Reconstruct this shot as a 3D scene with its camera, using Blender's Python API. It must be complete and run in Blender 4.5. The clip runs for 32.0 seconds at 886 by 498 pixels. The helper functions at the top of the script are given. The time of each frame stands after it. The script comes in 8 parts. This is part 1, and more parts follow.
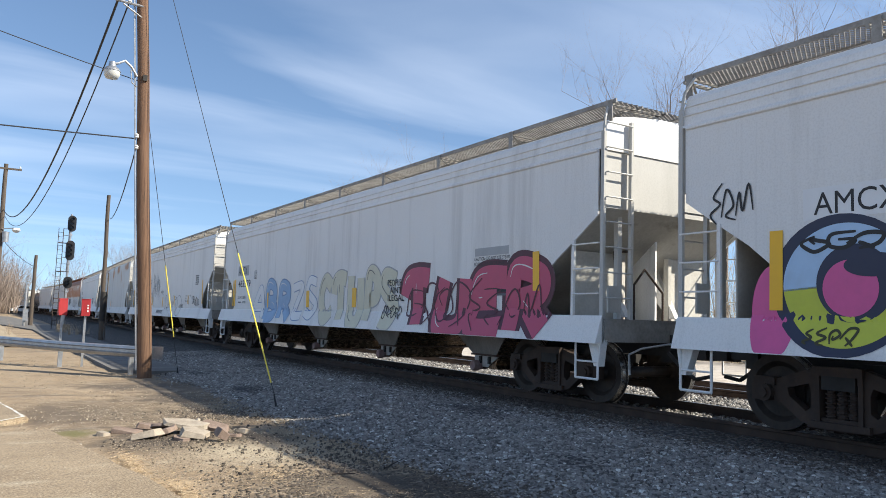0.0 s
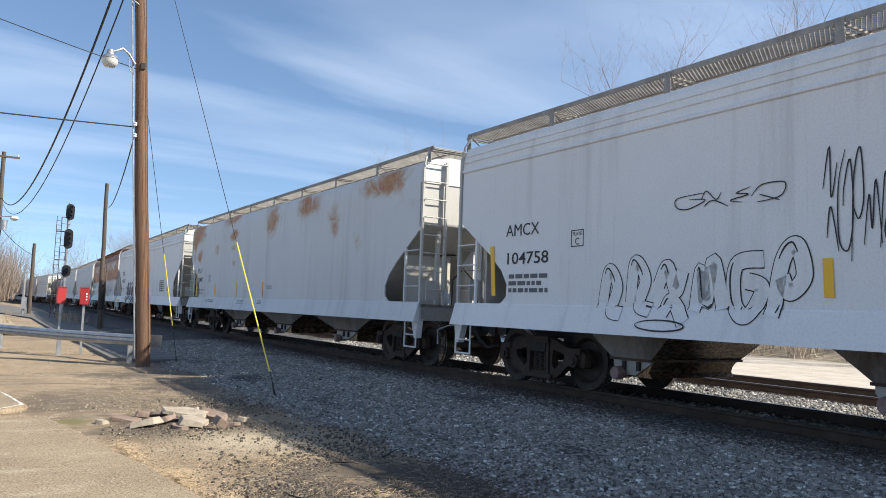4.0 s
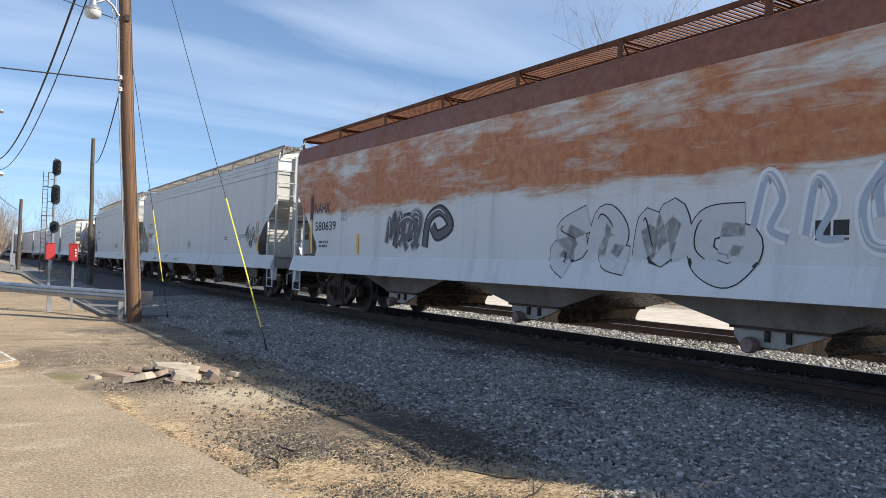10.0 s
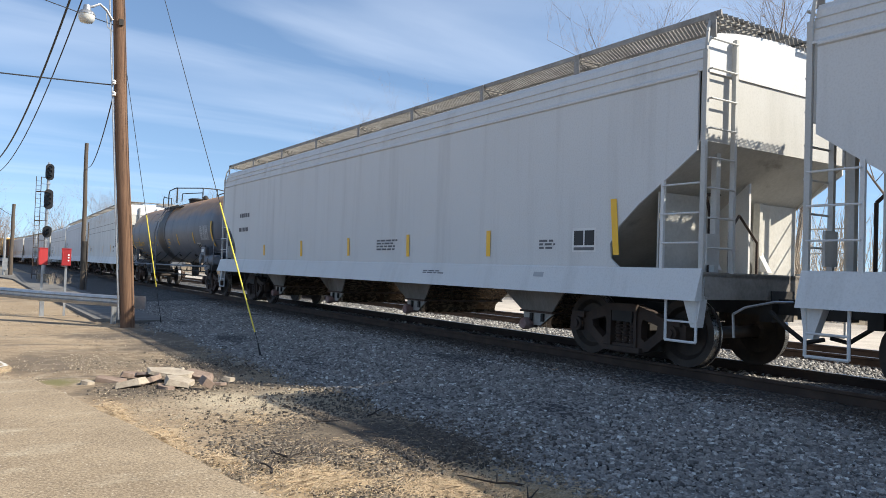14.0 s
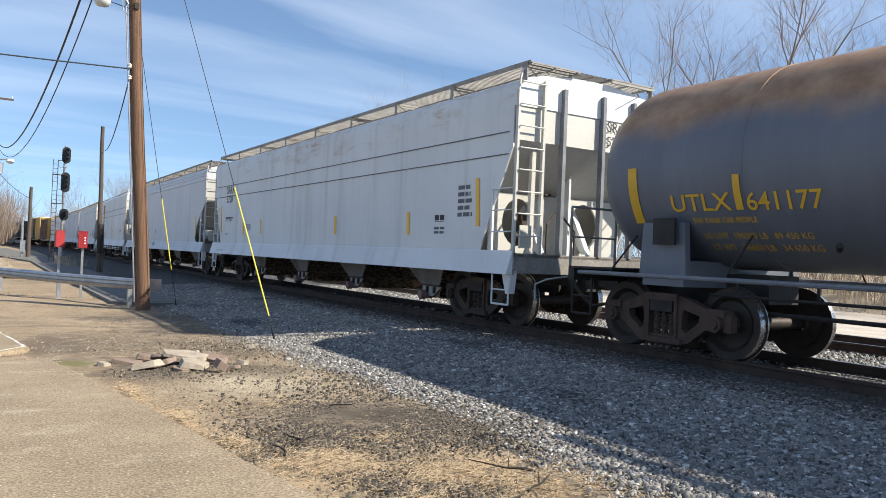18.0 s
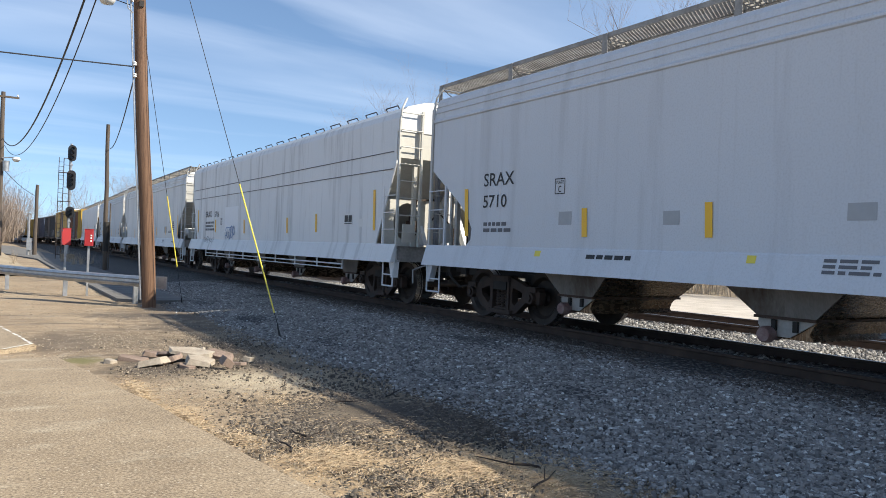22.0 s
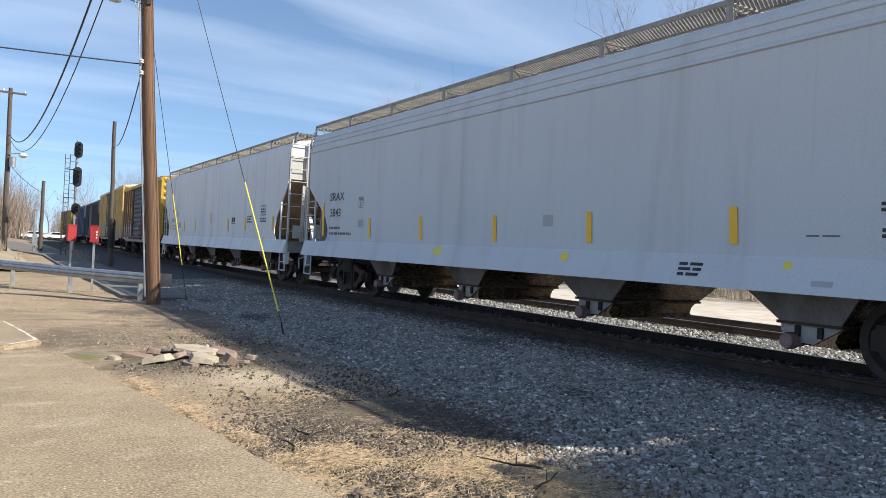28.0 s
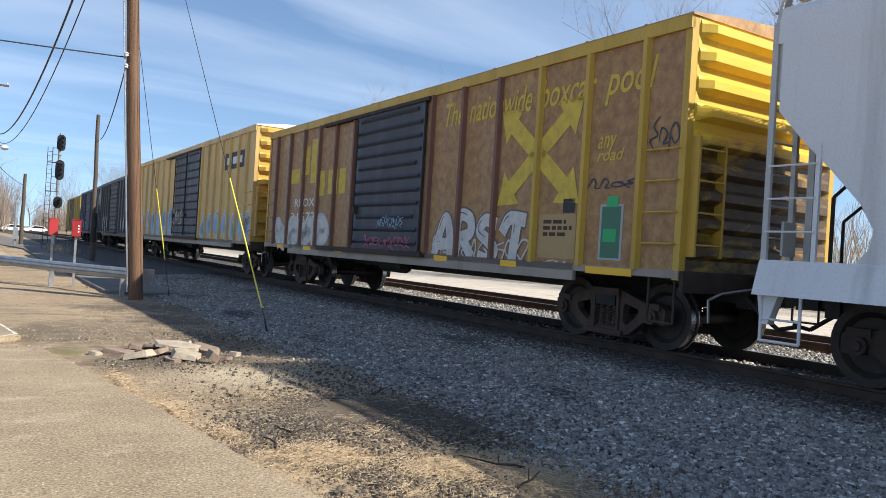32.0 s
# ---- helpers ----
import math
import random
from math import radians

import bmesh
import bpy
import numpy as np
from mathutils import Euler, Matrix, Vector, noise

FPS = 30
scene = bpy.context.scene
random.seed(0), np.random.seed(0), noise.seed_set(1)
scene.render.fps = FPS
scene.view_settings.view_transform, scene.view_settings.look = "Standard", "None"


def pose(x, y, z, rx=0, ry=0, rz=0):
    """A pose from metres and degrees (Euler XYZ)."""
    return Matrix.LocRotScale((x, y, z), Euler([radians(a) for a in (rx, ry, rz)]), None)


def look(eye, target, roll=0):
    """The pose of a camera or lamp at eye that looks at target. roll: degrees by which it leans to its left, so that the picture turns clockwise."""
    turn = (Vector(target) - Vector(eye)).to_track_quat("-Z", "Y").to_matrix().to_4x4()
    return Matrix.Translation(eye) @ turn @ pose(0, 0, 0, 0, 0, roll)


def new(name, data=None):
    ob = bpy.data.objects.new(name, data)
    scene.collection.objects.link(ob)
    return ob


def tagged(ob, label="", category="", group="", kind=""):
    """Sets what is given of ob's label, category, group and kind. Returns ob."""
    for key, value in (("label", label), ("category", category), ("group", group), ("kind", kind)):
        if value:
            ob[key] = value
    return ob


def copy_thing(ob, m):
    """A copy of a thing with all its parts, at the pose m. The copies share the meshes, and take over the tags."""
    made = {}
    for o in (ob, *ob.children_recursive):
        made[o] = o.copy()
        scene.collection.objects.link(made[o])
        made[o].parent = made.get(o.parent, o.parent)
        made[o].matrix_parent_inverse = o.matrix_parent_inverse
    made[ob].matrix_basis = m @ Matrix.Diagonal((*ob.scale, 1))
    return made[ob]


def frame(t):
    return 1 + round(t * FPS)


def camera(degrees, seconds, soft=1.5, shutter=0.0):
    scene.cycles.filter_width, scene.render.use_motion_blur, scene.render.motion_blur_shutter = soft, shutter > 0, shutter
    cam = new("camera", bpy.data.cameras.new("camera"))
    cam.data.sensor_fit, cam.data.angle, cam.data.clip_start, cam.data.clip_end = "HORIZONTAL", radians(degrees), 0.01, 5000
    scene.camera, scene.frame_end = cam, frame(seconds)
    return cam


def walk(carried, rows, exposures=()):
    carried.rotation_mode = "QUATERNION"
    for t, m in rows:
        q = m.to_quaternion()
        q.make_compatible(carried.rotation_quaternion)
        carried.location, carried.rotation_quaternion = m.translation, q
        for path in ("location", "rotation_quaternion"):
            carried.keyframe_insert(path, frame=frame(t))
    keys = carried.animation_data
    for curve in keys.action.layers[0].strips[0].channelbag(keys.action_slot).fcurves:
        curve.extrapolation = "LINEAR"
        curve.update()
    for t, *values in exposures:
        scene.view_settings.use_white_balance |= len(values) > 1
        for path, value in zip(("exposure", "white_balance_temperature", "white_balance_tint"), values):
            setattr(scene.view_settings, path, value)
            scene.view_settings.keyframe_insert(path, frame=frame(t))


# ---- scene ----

# ---------------------------------------------------------------- camera
# seconds, heading right of the track, tilt up, lean to the left (degrees)
TURNS = [(0.0,31.82,5.34,1.86),(0.5,31.98,5.25,1.80),(1.0,32.21,5.03,1.84),(1.5,32.43,4.79,1.95),(2.0,32.51,4.63,2.03),(2.5,32.43,4.59,2.06),(3.0,32.25,4.67,2.10),(3.5,32.04,4.68,2.10),(5.5,31.94,3.97,1.99),(6.0,32.22,3.79,1.97),(6.5,32.72,3.5,1.92),(7.0,33.22,3.14,1.92),(7.5,33.63,2.69,2.0),(8.0,33.78,2.26,2.05),(8.5,33.56,1.94,2.07),(9.0,33.16,1.65,2.05),(9.5,32.82,1.41,2.01),(10.0,32.78,1.25,1.99),(10.5,32.99,1.21,1.97),(11.0,33.3,1.26,1.95),(11.5,33.51,1.36,1.95),(12.0,33.54,1.44,1.97),(12.5,33.45,1.55,1.98),(13.0,33.36,1.62,1.97),(13.5,33.28,1.65,1.95),(14.0,33.2,1.63,1.97),(14.5,33.06,1.53,2.05),(16.5,32.29,0.97,2.27),(17.0,32.22,0.81,2.32),(17.5,32.19,0.68,2.38),(18.0,32.23,0.5,2.43),(18.5,32.26,0.41,2.5),(19.0,32.26,0.29,2.56),(19.5,32.2,0.3,2.62),(20.0,32.11,0.24,2.58),(20.5,32.07,0.25,2.5),(21.0,32.04,0.28,2.43),(21.5,31.97,0.23,2.32),(22.0,31.86,0.23,2.27),(22.5,31.75,0.22,2.25),(23.0,31.68,0.2,2.24),(23.5,31.71,0.2,2.26),(24.0,31.78,0.22,2.32),(24.5,31.81,0.24,2.42),(25.0,31.78,0.28,2.53),(25.5,31.73,0.27,2.62),(27.5,31.65,0.4,2.86),(28.0,31.53,0.22,2.84),(28.5,31.51,-0.1,2.77),(29.0,31.56,-0.33,2.8),(29.5,31.8,-0.34,2.98),(30.0,32.0,-0.42,3.04),(30.5,32.19,-0.4,3.1),(31.0,32.37,-0.25,3.23),(31.5,32.5,-0.05,3.4),(32.0,32.66,0.18,3.55)]
EYE = Vector((0.0, 0.0, 1.5))
cam = camera(60.73, 32.0, soft=0.7)


def aim(yaw, tilt, lean):
    a, e = radians(yaw), radians(tilt)
    way = Vector((math.sin(a) * math.cos(e), math.cos(a) * math.cos(e), math.sin(e)))
    return look(EYE, EYE + way, lean)


walk(cam, [(t, aim(a, b, c)) for t, a, b, c in TURNS])

# ---------------------------------------------------------------- light
SUN = Vector((3.83, -3.6, 4.1)).normalized()
scene.view_settings.exposure = 0.86
world = bpy.data.worlds.new("sky")
scene.world = world
world.use_nodes = True


def sky_nodes():
    nt = world.node_tree
    n, l = nt.nodes, nt.links
    n.clear()
    out = n.new("ShaderNodeOutputWorld")
    bg = n.new("ShaderNodeBackground")
    bg.inputs["Strength"].default_value = 0.105
    sky = n.new("ShaderNodeTexSky")
    sky.sky_type = "NISHITA"
    sky.sun_disc = False
    sky.sun_elevation = math.asin(SUN.z)
    sky.sun_rotation = math.atan2(SUN.x, SUN.y)
    sky.air_density, sky.dust_density, sky.ozone_density, sky.altitude = 1.0, 0.0, 3.4, 900
    co = n.new("ShaderNodeTexCoord")
    # clear dry air: little whitening towards the horizon
    air = n.new("ShaderNodeVectorMath"); air.operation = "MULTIPLY_ADD"
    air.inputs[1].default_value, air.inputs[2].default_value = (1, 1, 0.90), (0, 0, 0.10)
    l.new(co.outputs["Generated"], air.inputs[0])
    unit = n.new("ShaderNodeVectorMath"); unit.operation = "NORMALIZE"
    l.new(air.outputs[0], unit.inputs[0])
    l.new(unit.outputs[0], sky.inputs["Vector"])
    # high thin cloud: the sky's direction thrown on a flat sheet overhead
    sep = n.new("ShaderNodeSeparateXYZ")
    l.new(co.outputs["Generated"], sep.inputs[0])
    zz = n.new("ShaderNodeMath"); zz.operation = "MAXIMUM"; zz.inputs[1].default_value = 0.06
    l.new(sep.outputs["Z"], zz.inputs[0])
    px = n.new("ShaderNodeMath"); px.operation = "DIVIDE"
    py = n.new("ShaderNodeMath"); py.operation = "DIVIDE"
    l.new(sep.outputs["X"], px.inputs[0]); l.new(zz.outputs[0], px.inputs[1])
    l.new(sep.outputs["Y"], py.inputs[0]); l.new(zz.outputs[0], py.inputs[1])
    cmb = n.new("ShaderNodeCombineXYZ")
    l.new(px.outputs[0], cmb.inputs[0]); l.new(py.outputs[0], cmb.inputs[1])
    mp = n.new("ShaderNodeMapping")
    mp.inputs["Rotation"].default_value = (0, 0, radians(24))
    mp.inputs["Scale"].default_value = (0.26, 0.72, 1)
    l.new(cmb.outputs[0], mp.inputs["Vector"])
    nz = n.new("ShaderNodeTexNoise")
    nz.inputs["Scale"].default_value = 0.95
    nz.inputs["Detail"].default_value = 7
    nz.inputs["Roughness"].default_value = 0.47
    nz.inputs["Distortion"].default_value = 0.55
    l.new(mp.outputs[0], nz.inputs["Vector"])
    ramp = n.new("ShaderNodeValToRGB")
    ramp.color_ramp.elements[0].position, ramp.color_ramp.elements[0].color = 0.45, (0, 0, 0, 1)
    ramp.color_ramp.elements[1].position, ramp.color_ramp.elements[1].color = 0.86, (0.58, 0.58, 0.58, 1)
    l.new(nz.outputs["Fac"], ramp.inputs[0])
    mix = n.new("ShaderNodeMix"); mix.data_type = "RGBA"
    mix.inputs["B"].default_value = (6.8, 7.4, 8.4, 1)
    low = n.new("ShaderNodeMapRange")
    low.inputs["From Min"].default_value, low.inputs["From Max"].default_value = 0.04, 0.30
    low.inputs["To Min"].default_value, low.inputs["To Max"].default_value = 0.15, 1.0
    l.new(sep.outputs["Z"], low.inputs["Value"])
    veil = n.new("ShaderNodeMath"); veil.operation = "MULTIPLY"
    l.new(ramp.outputs[0], veil.inputs[0]); l.new(low.outputs["Result"], veil.inputs[1])
    l.new(veil.outputs[0], mix.inputs["Factor"])
    tint = n.new("ShaderNodeMix"); tint.data_type, tint.blend_type = "RGBA", "MULTIPLY"
    tint.inputs["Factor"].default_value = 1.0
    tint.inputs["B"].default_value = (1.03, 1.0, 0.945, 1)
    l.new(sky.outputs[0], tint.inputs["A"])
    l.new(tint.outputs["Result"], mix.inputs["A"])
    l.new(mix.outputs["Result"], bg.inputs["Color"])
    l.new(bg.outputs[0], out.inputs[0])


sky_nodes()
sun = new("sun", bpy.data.lights.new("sun", "SUN"))
sun.data.energy, sun.data.angle, sun.data.color = 4.5, radians(0.53), (1.0, 0.925, 0.79)
sun.matrix_world = look(SUN * 50, (0, 0, 0))

# ---------------------------------------------------------------- materials


def nodes_of(name):
    m = bpy.data.materials.new(name)
    m.use_nodes = True
    nt = m.node_tree
    return m, nt.nodes, nt.links, nt.nodes["Principled BSDF"]


def noise_tex(n, l, scale, detail=4.0, rough=0.55, vec=None, stretch=None, distort=0.0):
    t = n.new("ShaderNodeTexNoise")
    t.inputs["Scale"].default_value = scale
    t.inputs["Detail"].default_value = detail
    t.inputs["Roughness"].default_value = rough
    t.inputs["Distortion"].default_value = distort
    if vec is not None:
        if stretch:
            mp = n.new("ShaderNodeMapping")
            mp.inputs["Scale"].default_value = stretch
            l.new(vec, mp.inputs["Vector"])
            l.new(mp.outputs[0], t.inputs["Vector"])
        else:
            l.new(vec, t.inputs["Vector"])
    return t.outputs["Fac"]


def ramp_of(n, l, fac, a, b, lo=0.0, hi=1.0):
    r = n.new("ShaderNodeMapRange")
    r.inputs["From Min"].default_value, r.inputs["From Max"].default_value = a, b
    r.inputs["To Min"].default_value, r.inputs["To Max"].default_value = lo, hi
    l.new(fac, r.inputs["Value"])
    return r.outputs["Result"]


def mixed(n, l, fac, a, b, mode="MIX"):
    m = n.new("ShaderNodeMix")
    m.data_type, m.blend_type = "RGBA", mode
    for key, v in (("A", a), ("B", b)):
        if isinstance(v, tuple):
            m.inputs[key].default_value = (*v, 1)
        else:
            l.new(v, m.inputs[key])
    if isinstance(fac, float):
        m.inputs["Factor"].default_value = fac
    else:
        l.new(fac, m.inputs["Factor"])
    return m.outputs["Result"]


def calc(n, l, op, a, b=0.0):
    m = n.new("ShaderNodeMath")
    m.operation = op
    for i, v in enumerate((a, b)):
        if isinstance(v, (int, float)):
            m.inputs[i].default_value = v
        else:
            l.new(v, m.inputs[i])
    return m.outputs[0]


def bump_to(n, l, bsdf, height, strength=0.3, distance=0.01):
    b = n.new("ShaderNodeBump")
    b.inputs["Strength"].default_value, b.inputs["Distance"].default_value = strength, distance
    l.new(height, b.inputs["Height"])
    l.new(b.outputs[0], bsdf.inputs["Normal"])


def surface(name, dark, light, scale=6.0, rough=0.7, metal=0.0, fine=60.0, bump=0.2, dist=0.004, stretch=None, third=None, third_at=0.62):
    """A worn surface: two tones in patches, a fine grain, and optional spots of a third tone."""
    m, n, l, b = nodes_of(name)
    co = n.new("ShaderNodeTexCoord").outputs["Object"]
    big = noise_tex(n, l, scale, 5, 0.6, co, stretch)
    small = noise_tex(n, l, fine, 3, 0.6, co, stretch)
    f = ramp_of(n, l, calc(n, l, "ADD", calc(n, l, "MULTIPLY", big, 0.65), calc(n, l, "MULTIPLY", small, 0.35)), 0.35, 0.65)
    c = mixed(n, l, f, dark, light)
    if third:
        c = mixed(n, l, ramp_of(n, l, noise_tex(n, l, scale * 0.6, 6, 0.65, co, stretch, 0.4), third_at, third_at + 0.12), c, third)
    l.new(c, b.inputs["Base Color"])
    l.new(ramp_of(n, l, small, 0.3, 0.7, rough - 0.1, min(1.0, rough + 0.1)), b.inputs["Roughness"])
    b.inputs["Metallic"].default_value = metal
    if bump:
        bump_to(n, l, b, small, bump, dist)
    return m


def car_paint(name, base, dirt=0.22, rust=0.0, rust_end=None, rust_stretch=(1.0, 0.5, 3.4), rust_low=2.3, rust_high=3.6, streak=0.3, seed=0.0, gloss=0.45, rust_colour=(0.29, 0.105, 0.038), rust_pale=(0.46, 0.25, 0.12), halo=(0.47, 0.36, 0.24), spots=()):
    """Old car paint: soot streaks down the side, faded panels, optional rust that thickens from rust_low to rust_high.
    """
    m, n, l, b = nodes_of(name)
    co = n.new("ShaderNodeTexCoord").outputs["Object"]
    off = n.new("ShaderNodeVectorMath")
    off.operation = "ADD"
    off.inputs[1].default_value = (seed, seed * 3.1, 0)
    l.new(co, off.inputs[0])
    v = off.outputs[0]
    patch = noise_tex(n, l, 0.55, 5, 0.6, v)
    run = noise_tex(n, l, 1.0, 6, 0.65, v, (1.0, 2.2, 0.16))
    grain = noise_tex(n, l, 40, 3, 0.6, v)
    thin = noise_tex(n, l, 1.0, 5, 0.7, v, (1.0, 9.0, 0.22))
    shade = tuple(c * 0.74 for c in base)
    c = mixed(n, l, ramp_of(n, l, patch, 0.3, 0.7, 0.0, dirt), base, shade)
    grime = (0.10, 0.092, 0.082)
    c = mixed(n, l, ramp_of(n, l, run, 0.52, 0.80, 0.0, streak), c, grime)
    c = mixed(n, l, ramp_of(n, l, thin, 0.60, 0.78, 0.0, 0.30 * streak + 0.05), c, (0.16, 0.12, 0.09))
    c = mixed(n, l, ramp_of(n, l, grain, 0.45, 0.8, 0.0, 0.16), c, grime)
    if rust:
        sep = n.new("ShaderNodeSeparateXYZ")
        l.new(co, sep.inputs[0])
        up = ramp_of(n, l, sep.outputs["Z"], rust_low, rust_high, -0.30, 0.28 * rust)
        if rust_end:
            up = calc(n, l, "SUBTRACT", up, ramp_of(n, l, sep.outputs["Z"], rust_end[0], rust_end[1], 0.0, rust_end[2]))
        for cy, cz, ry, rz, much in spots:
            mp = n.new("ShaderNodeMapping")
            mp.vector_type = "POINT"
            mp.inputs["Scale"].default_value = (0.0, 1 / ry, 1 / rz)
            mp.inputs["Location"].default_value = (0.0, -cy / ry, -cz / rz)
            l.new(co, mp.inputs["Vector"])
            far = n.new("ShaderNodeVectorMath")
            far.operation = "LENGTH"
            l.new(mp.outputs[0], far.inputs[0])
            up = calc(n, l, "ADD", up, ramp_of(n, l, far.outputs["Value"], 0.35, 1.25, much, 0.0))
        blot = calc(n, l, "ADD", calc(n, l, "MULTIPLY", noise_tex(n, l, 0.9, 4, 0.6, v, (1.0, 0.7, 1.2)), 0.5), calc(n, l, "MULTIPLY", noise_tex(n, l, 1.7, 8, 0.72, v, rust_stretch, 0.8), 0.5))
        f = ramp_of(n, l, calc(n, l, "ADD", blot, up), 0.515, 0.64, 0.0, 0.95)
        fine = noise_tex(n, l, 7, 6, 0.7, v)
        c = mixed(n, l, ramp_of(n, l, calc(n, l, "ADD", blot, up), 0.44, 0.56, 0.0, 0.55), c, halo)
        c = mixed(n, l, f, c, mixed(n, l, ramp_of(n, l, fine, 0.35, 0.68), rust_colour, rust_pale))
    l.new(c, b.inputs["Base Color"])
    l.new(ramp_of(n, l, run, 0.35, 0.75, gloss, min(0.95, gloss + 0.3)), b.inputs["Roughness"])
    soft = noise_tex(n, l, 1.6, 2, 0.4, v)
    bump_to(n, l, b, calc(n, l, "ADD", soft, calc(n, l, "MULTIPLY", grain, 0.06)), 0.25, 0.02)
    return m


def plain(name, colour, rough=0.6, metal=0.0, wear=0.25):
    m, n, l, b = nodes_of(name)
    co = n.new("ShaderNodeTexCoord").outputs["Object"]
    f = ramp_of(n, l, noise_tex(n, l, 5, 6, 0.65, co), 0.4, 0.75, 0.0, wear)
    l.new(mixed(n, l, f, colour, tuple(c * 0.5 + 0.03 for c in colour)), b.inputs["Base Color"])
    b.inputs["Roughness"].default_value, b.inputs["Metallic"].default_value = rough, metal
    return m


M_BLACK = surface("grimy_black_steel", (0.012, 0.011, 0.010), (0.035, 0.031, 0.028), 4, 0.75, fine=30, third=(0.09, 0.055, 0.035))
M_TRUCK = surface("dusty_cast_steel", (0.026, 0.0165, 0.0125), (0.070, 0.045, 0.033), 3, 0.8, fine=25, third=(0.10, 0.062, 0.042))
M_TRUCK_RUST = surface("rusty_cast_steel", (0.045, 0.027, 0.020), (0.105, 0.066, 0.048), 3, 0.85, fine=25, third=(0.05, 0.043, 0.038))
M_WHEEL = surface("dark_wheel_steel", (0.022, 0.018, 0.016), (0.06, 0.045, 0.036), 5, 0.6, 0.4, fine=20)
M_TREAD = surface("polished_wheel_rim", (0.25, 0.24, 0.23), (0.45, 0.44, 0.43), 8, 0.3, 0.9, fine=40, bump=0)
M_RAIL = surface("rusty_rail_web", (0.034, 0.021, 0.0155), (0.080, 0.050, 0.036), 3, 0.9, fine=30)
M_RAILTOP = surface("polished_rail_head", (0.20, 0.19, 0.18), (0.38, 0.37, 0.35), 2, 0.35, 0.9, fine=15, bump=0)
M_TIE = surface("creosoted_sleeper_wood", (0.016, 0.012, 0.010), (0.045, 0.034, 0.027), 4, 0.92, fine=30, stretch=(1, 8, 8), bump=0.5)
M_POLE = surface("weathered_pole_wood", (0.095, 0.050, 0.030), (0.235, 0.135, 0.08), 3, 0.88, fine=40, stretch=(9, 9, 0.35), bump=0.7, dist=0.01, third=(0.05, 0.03, 0.02), third_at=0.60)
M_POLE_GREY = surface("dark_pole_wood", (0.05, 0.04, 0.032), (0.14, 0.11, 0.085), 3, 0.9, fine=40, stretch=(9, 9, 0.35), bump=0.6, dist=0.01)
M_GALV = surface("galvanised_steel", (0.30, 0.31, 0.32), (0.50, 0.51, 0.52), 4, 0.45, 0.75, fine=30, bump=0.05)
M_YELLOW = plain("yellow_plastic", (0.80, 0.66, 0.08), 0.5, wear=0.2)
M_STRIPE = plain("yellow_reflective_tape", (0.90, 0.50, 0.02), 0.45, wear=0.1)
M_INK = plain("black_stencil_paint", (0.022, 0.022, 0.024), 0.6, wear=0.3)
M_GREYINK = plain("faded_stencil_paint", (0.13, 0.13, 0.14), 0.7, wear=0.3)
M_WHITE = plain("white_paint", (0.72, 0.72, 0.70), 0.55, wear=0.25)
M_PALEPAINT = plain("worn_kerb_paint", (0.68, 0.66, 0.60), 0.8, wear=0.5)
M_RED = plain("faded_red_paint", (0.40, 0.025, 0.028), 0.5, wear=0.35)
M_WIRE = plain("black_cable", (0.02, 0.02, 0.022), 0.6, wear=0.1)
M_SIGNAL = plain("black_signal_housing", (0.010, 0.010, 0.011), 0.45, wear=0.15)
M_GLASS = plain("dark_signal_lens", (0.02, 0.02, 0.022), 0.12, wear=0.0)
M_BAY = surface("oily_hopper_steel", (0.10, 0.066, 0.042), (0.26, 0.185, 0.12), 1.2, 0.26, 0.65, fine=9, bump=0.1, stretch=(1, 4, 0.4), third=(0.085, 0.045, 0.025), third_at=0.54)
M_BAYSIDE = surface("dusty_funnel_steel", (0.15, 0.135, 0.12), (0.30, 0.275, 0.25), 1.4, 0.7, 0.05, fine=22, stretch=(1, 1.5, 0.6), third=(0.10, 0.07, 0.05), third_at=0.58)
M_BAYPLATE = surface("pale_dusty_chute_plate", (0.33, 0.31, 0.285), (0.52, 0.50, 0.47), 1.6, 0.75, fine=25, third=(0.17, 0.13, 0.105), third_at=0.60)
M_WALK = surface("weathered_grating_steel", (0.22, 0.205, 0.185), (0.40, 0.385, 0.36), 3, 0.75, 0.1, fine=25, bump=0.1)
M_GRIME = surface("grimy_end_steel", (0.15, 0.136, 0.118), (0.33, 0.305, 0.275), 1.3, 0.8, fine=20, bump=0.2, third=(0.055, 0.045, 0.036), third_at=0.56)
M_ENDSHEET = surface("dusty_cream_end_sheet", (0.40, 0.385, 0.345), (0.58, 0.565, 0.52), 1.1, 0.7, fine=22, bump=0.15, third=(0.22, 0.195, 0.165), third_at=0.60)
M_BROWNSHEET = surface("rust_brown_end_sheet", (0.22, 0.14, 0.075), (0.42, 0.30, 0.18), 1.1, 0.8, fine=20, bump=0.2, third=(0.12, 0.075, 0.045), third_at=0.58)
M_GREYSTEEL = surface("dull_grey_steel", (0.13, 0.14, 0.155), (0.24, 0.25, 0.27), 3, 0.7, 0.1, fine=25, bump=0.1)
M_CAP = surface("faded_outlet_cap", (0.20, 0.10, 0.09), (0.34, 0.25, 0.23), 8, 0.7)

# ---------------------------------------------------------------- mesh code


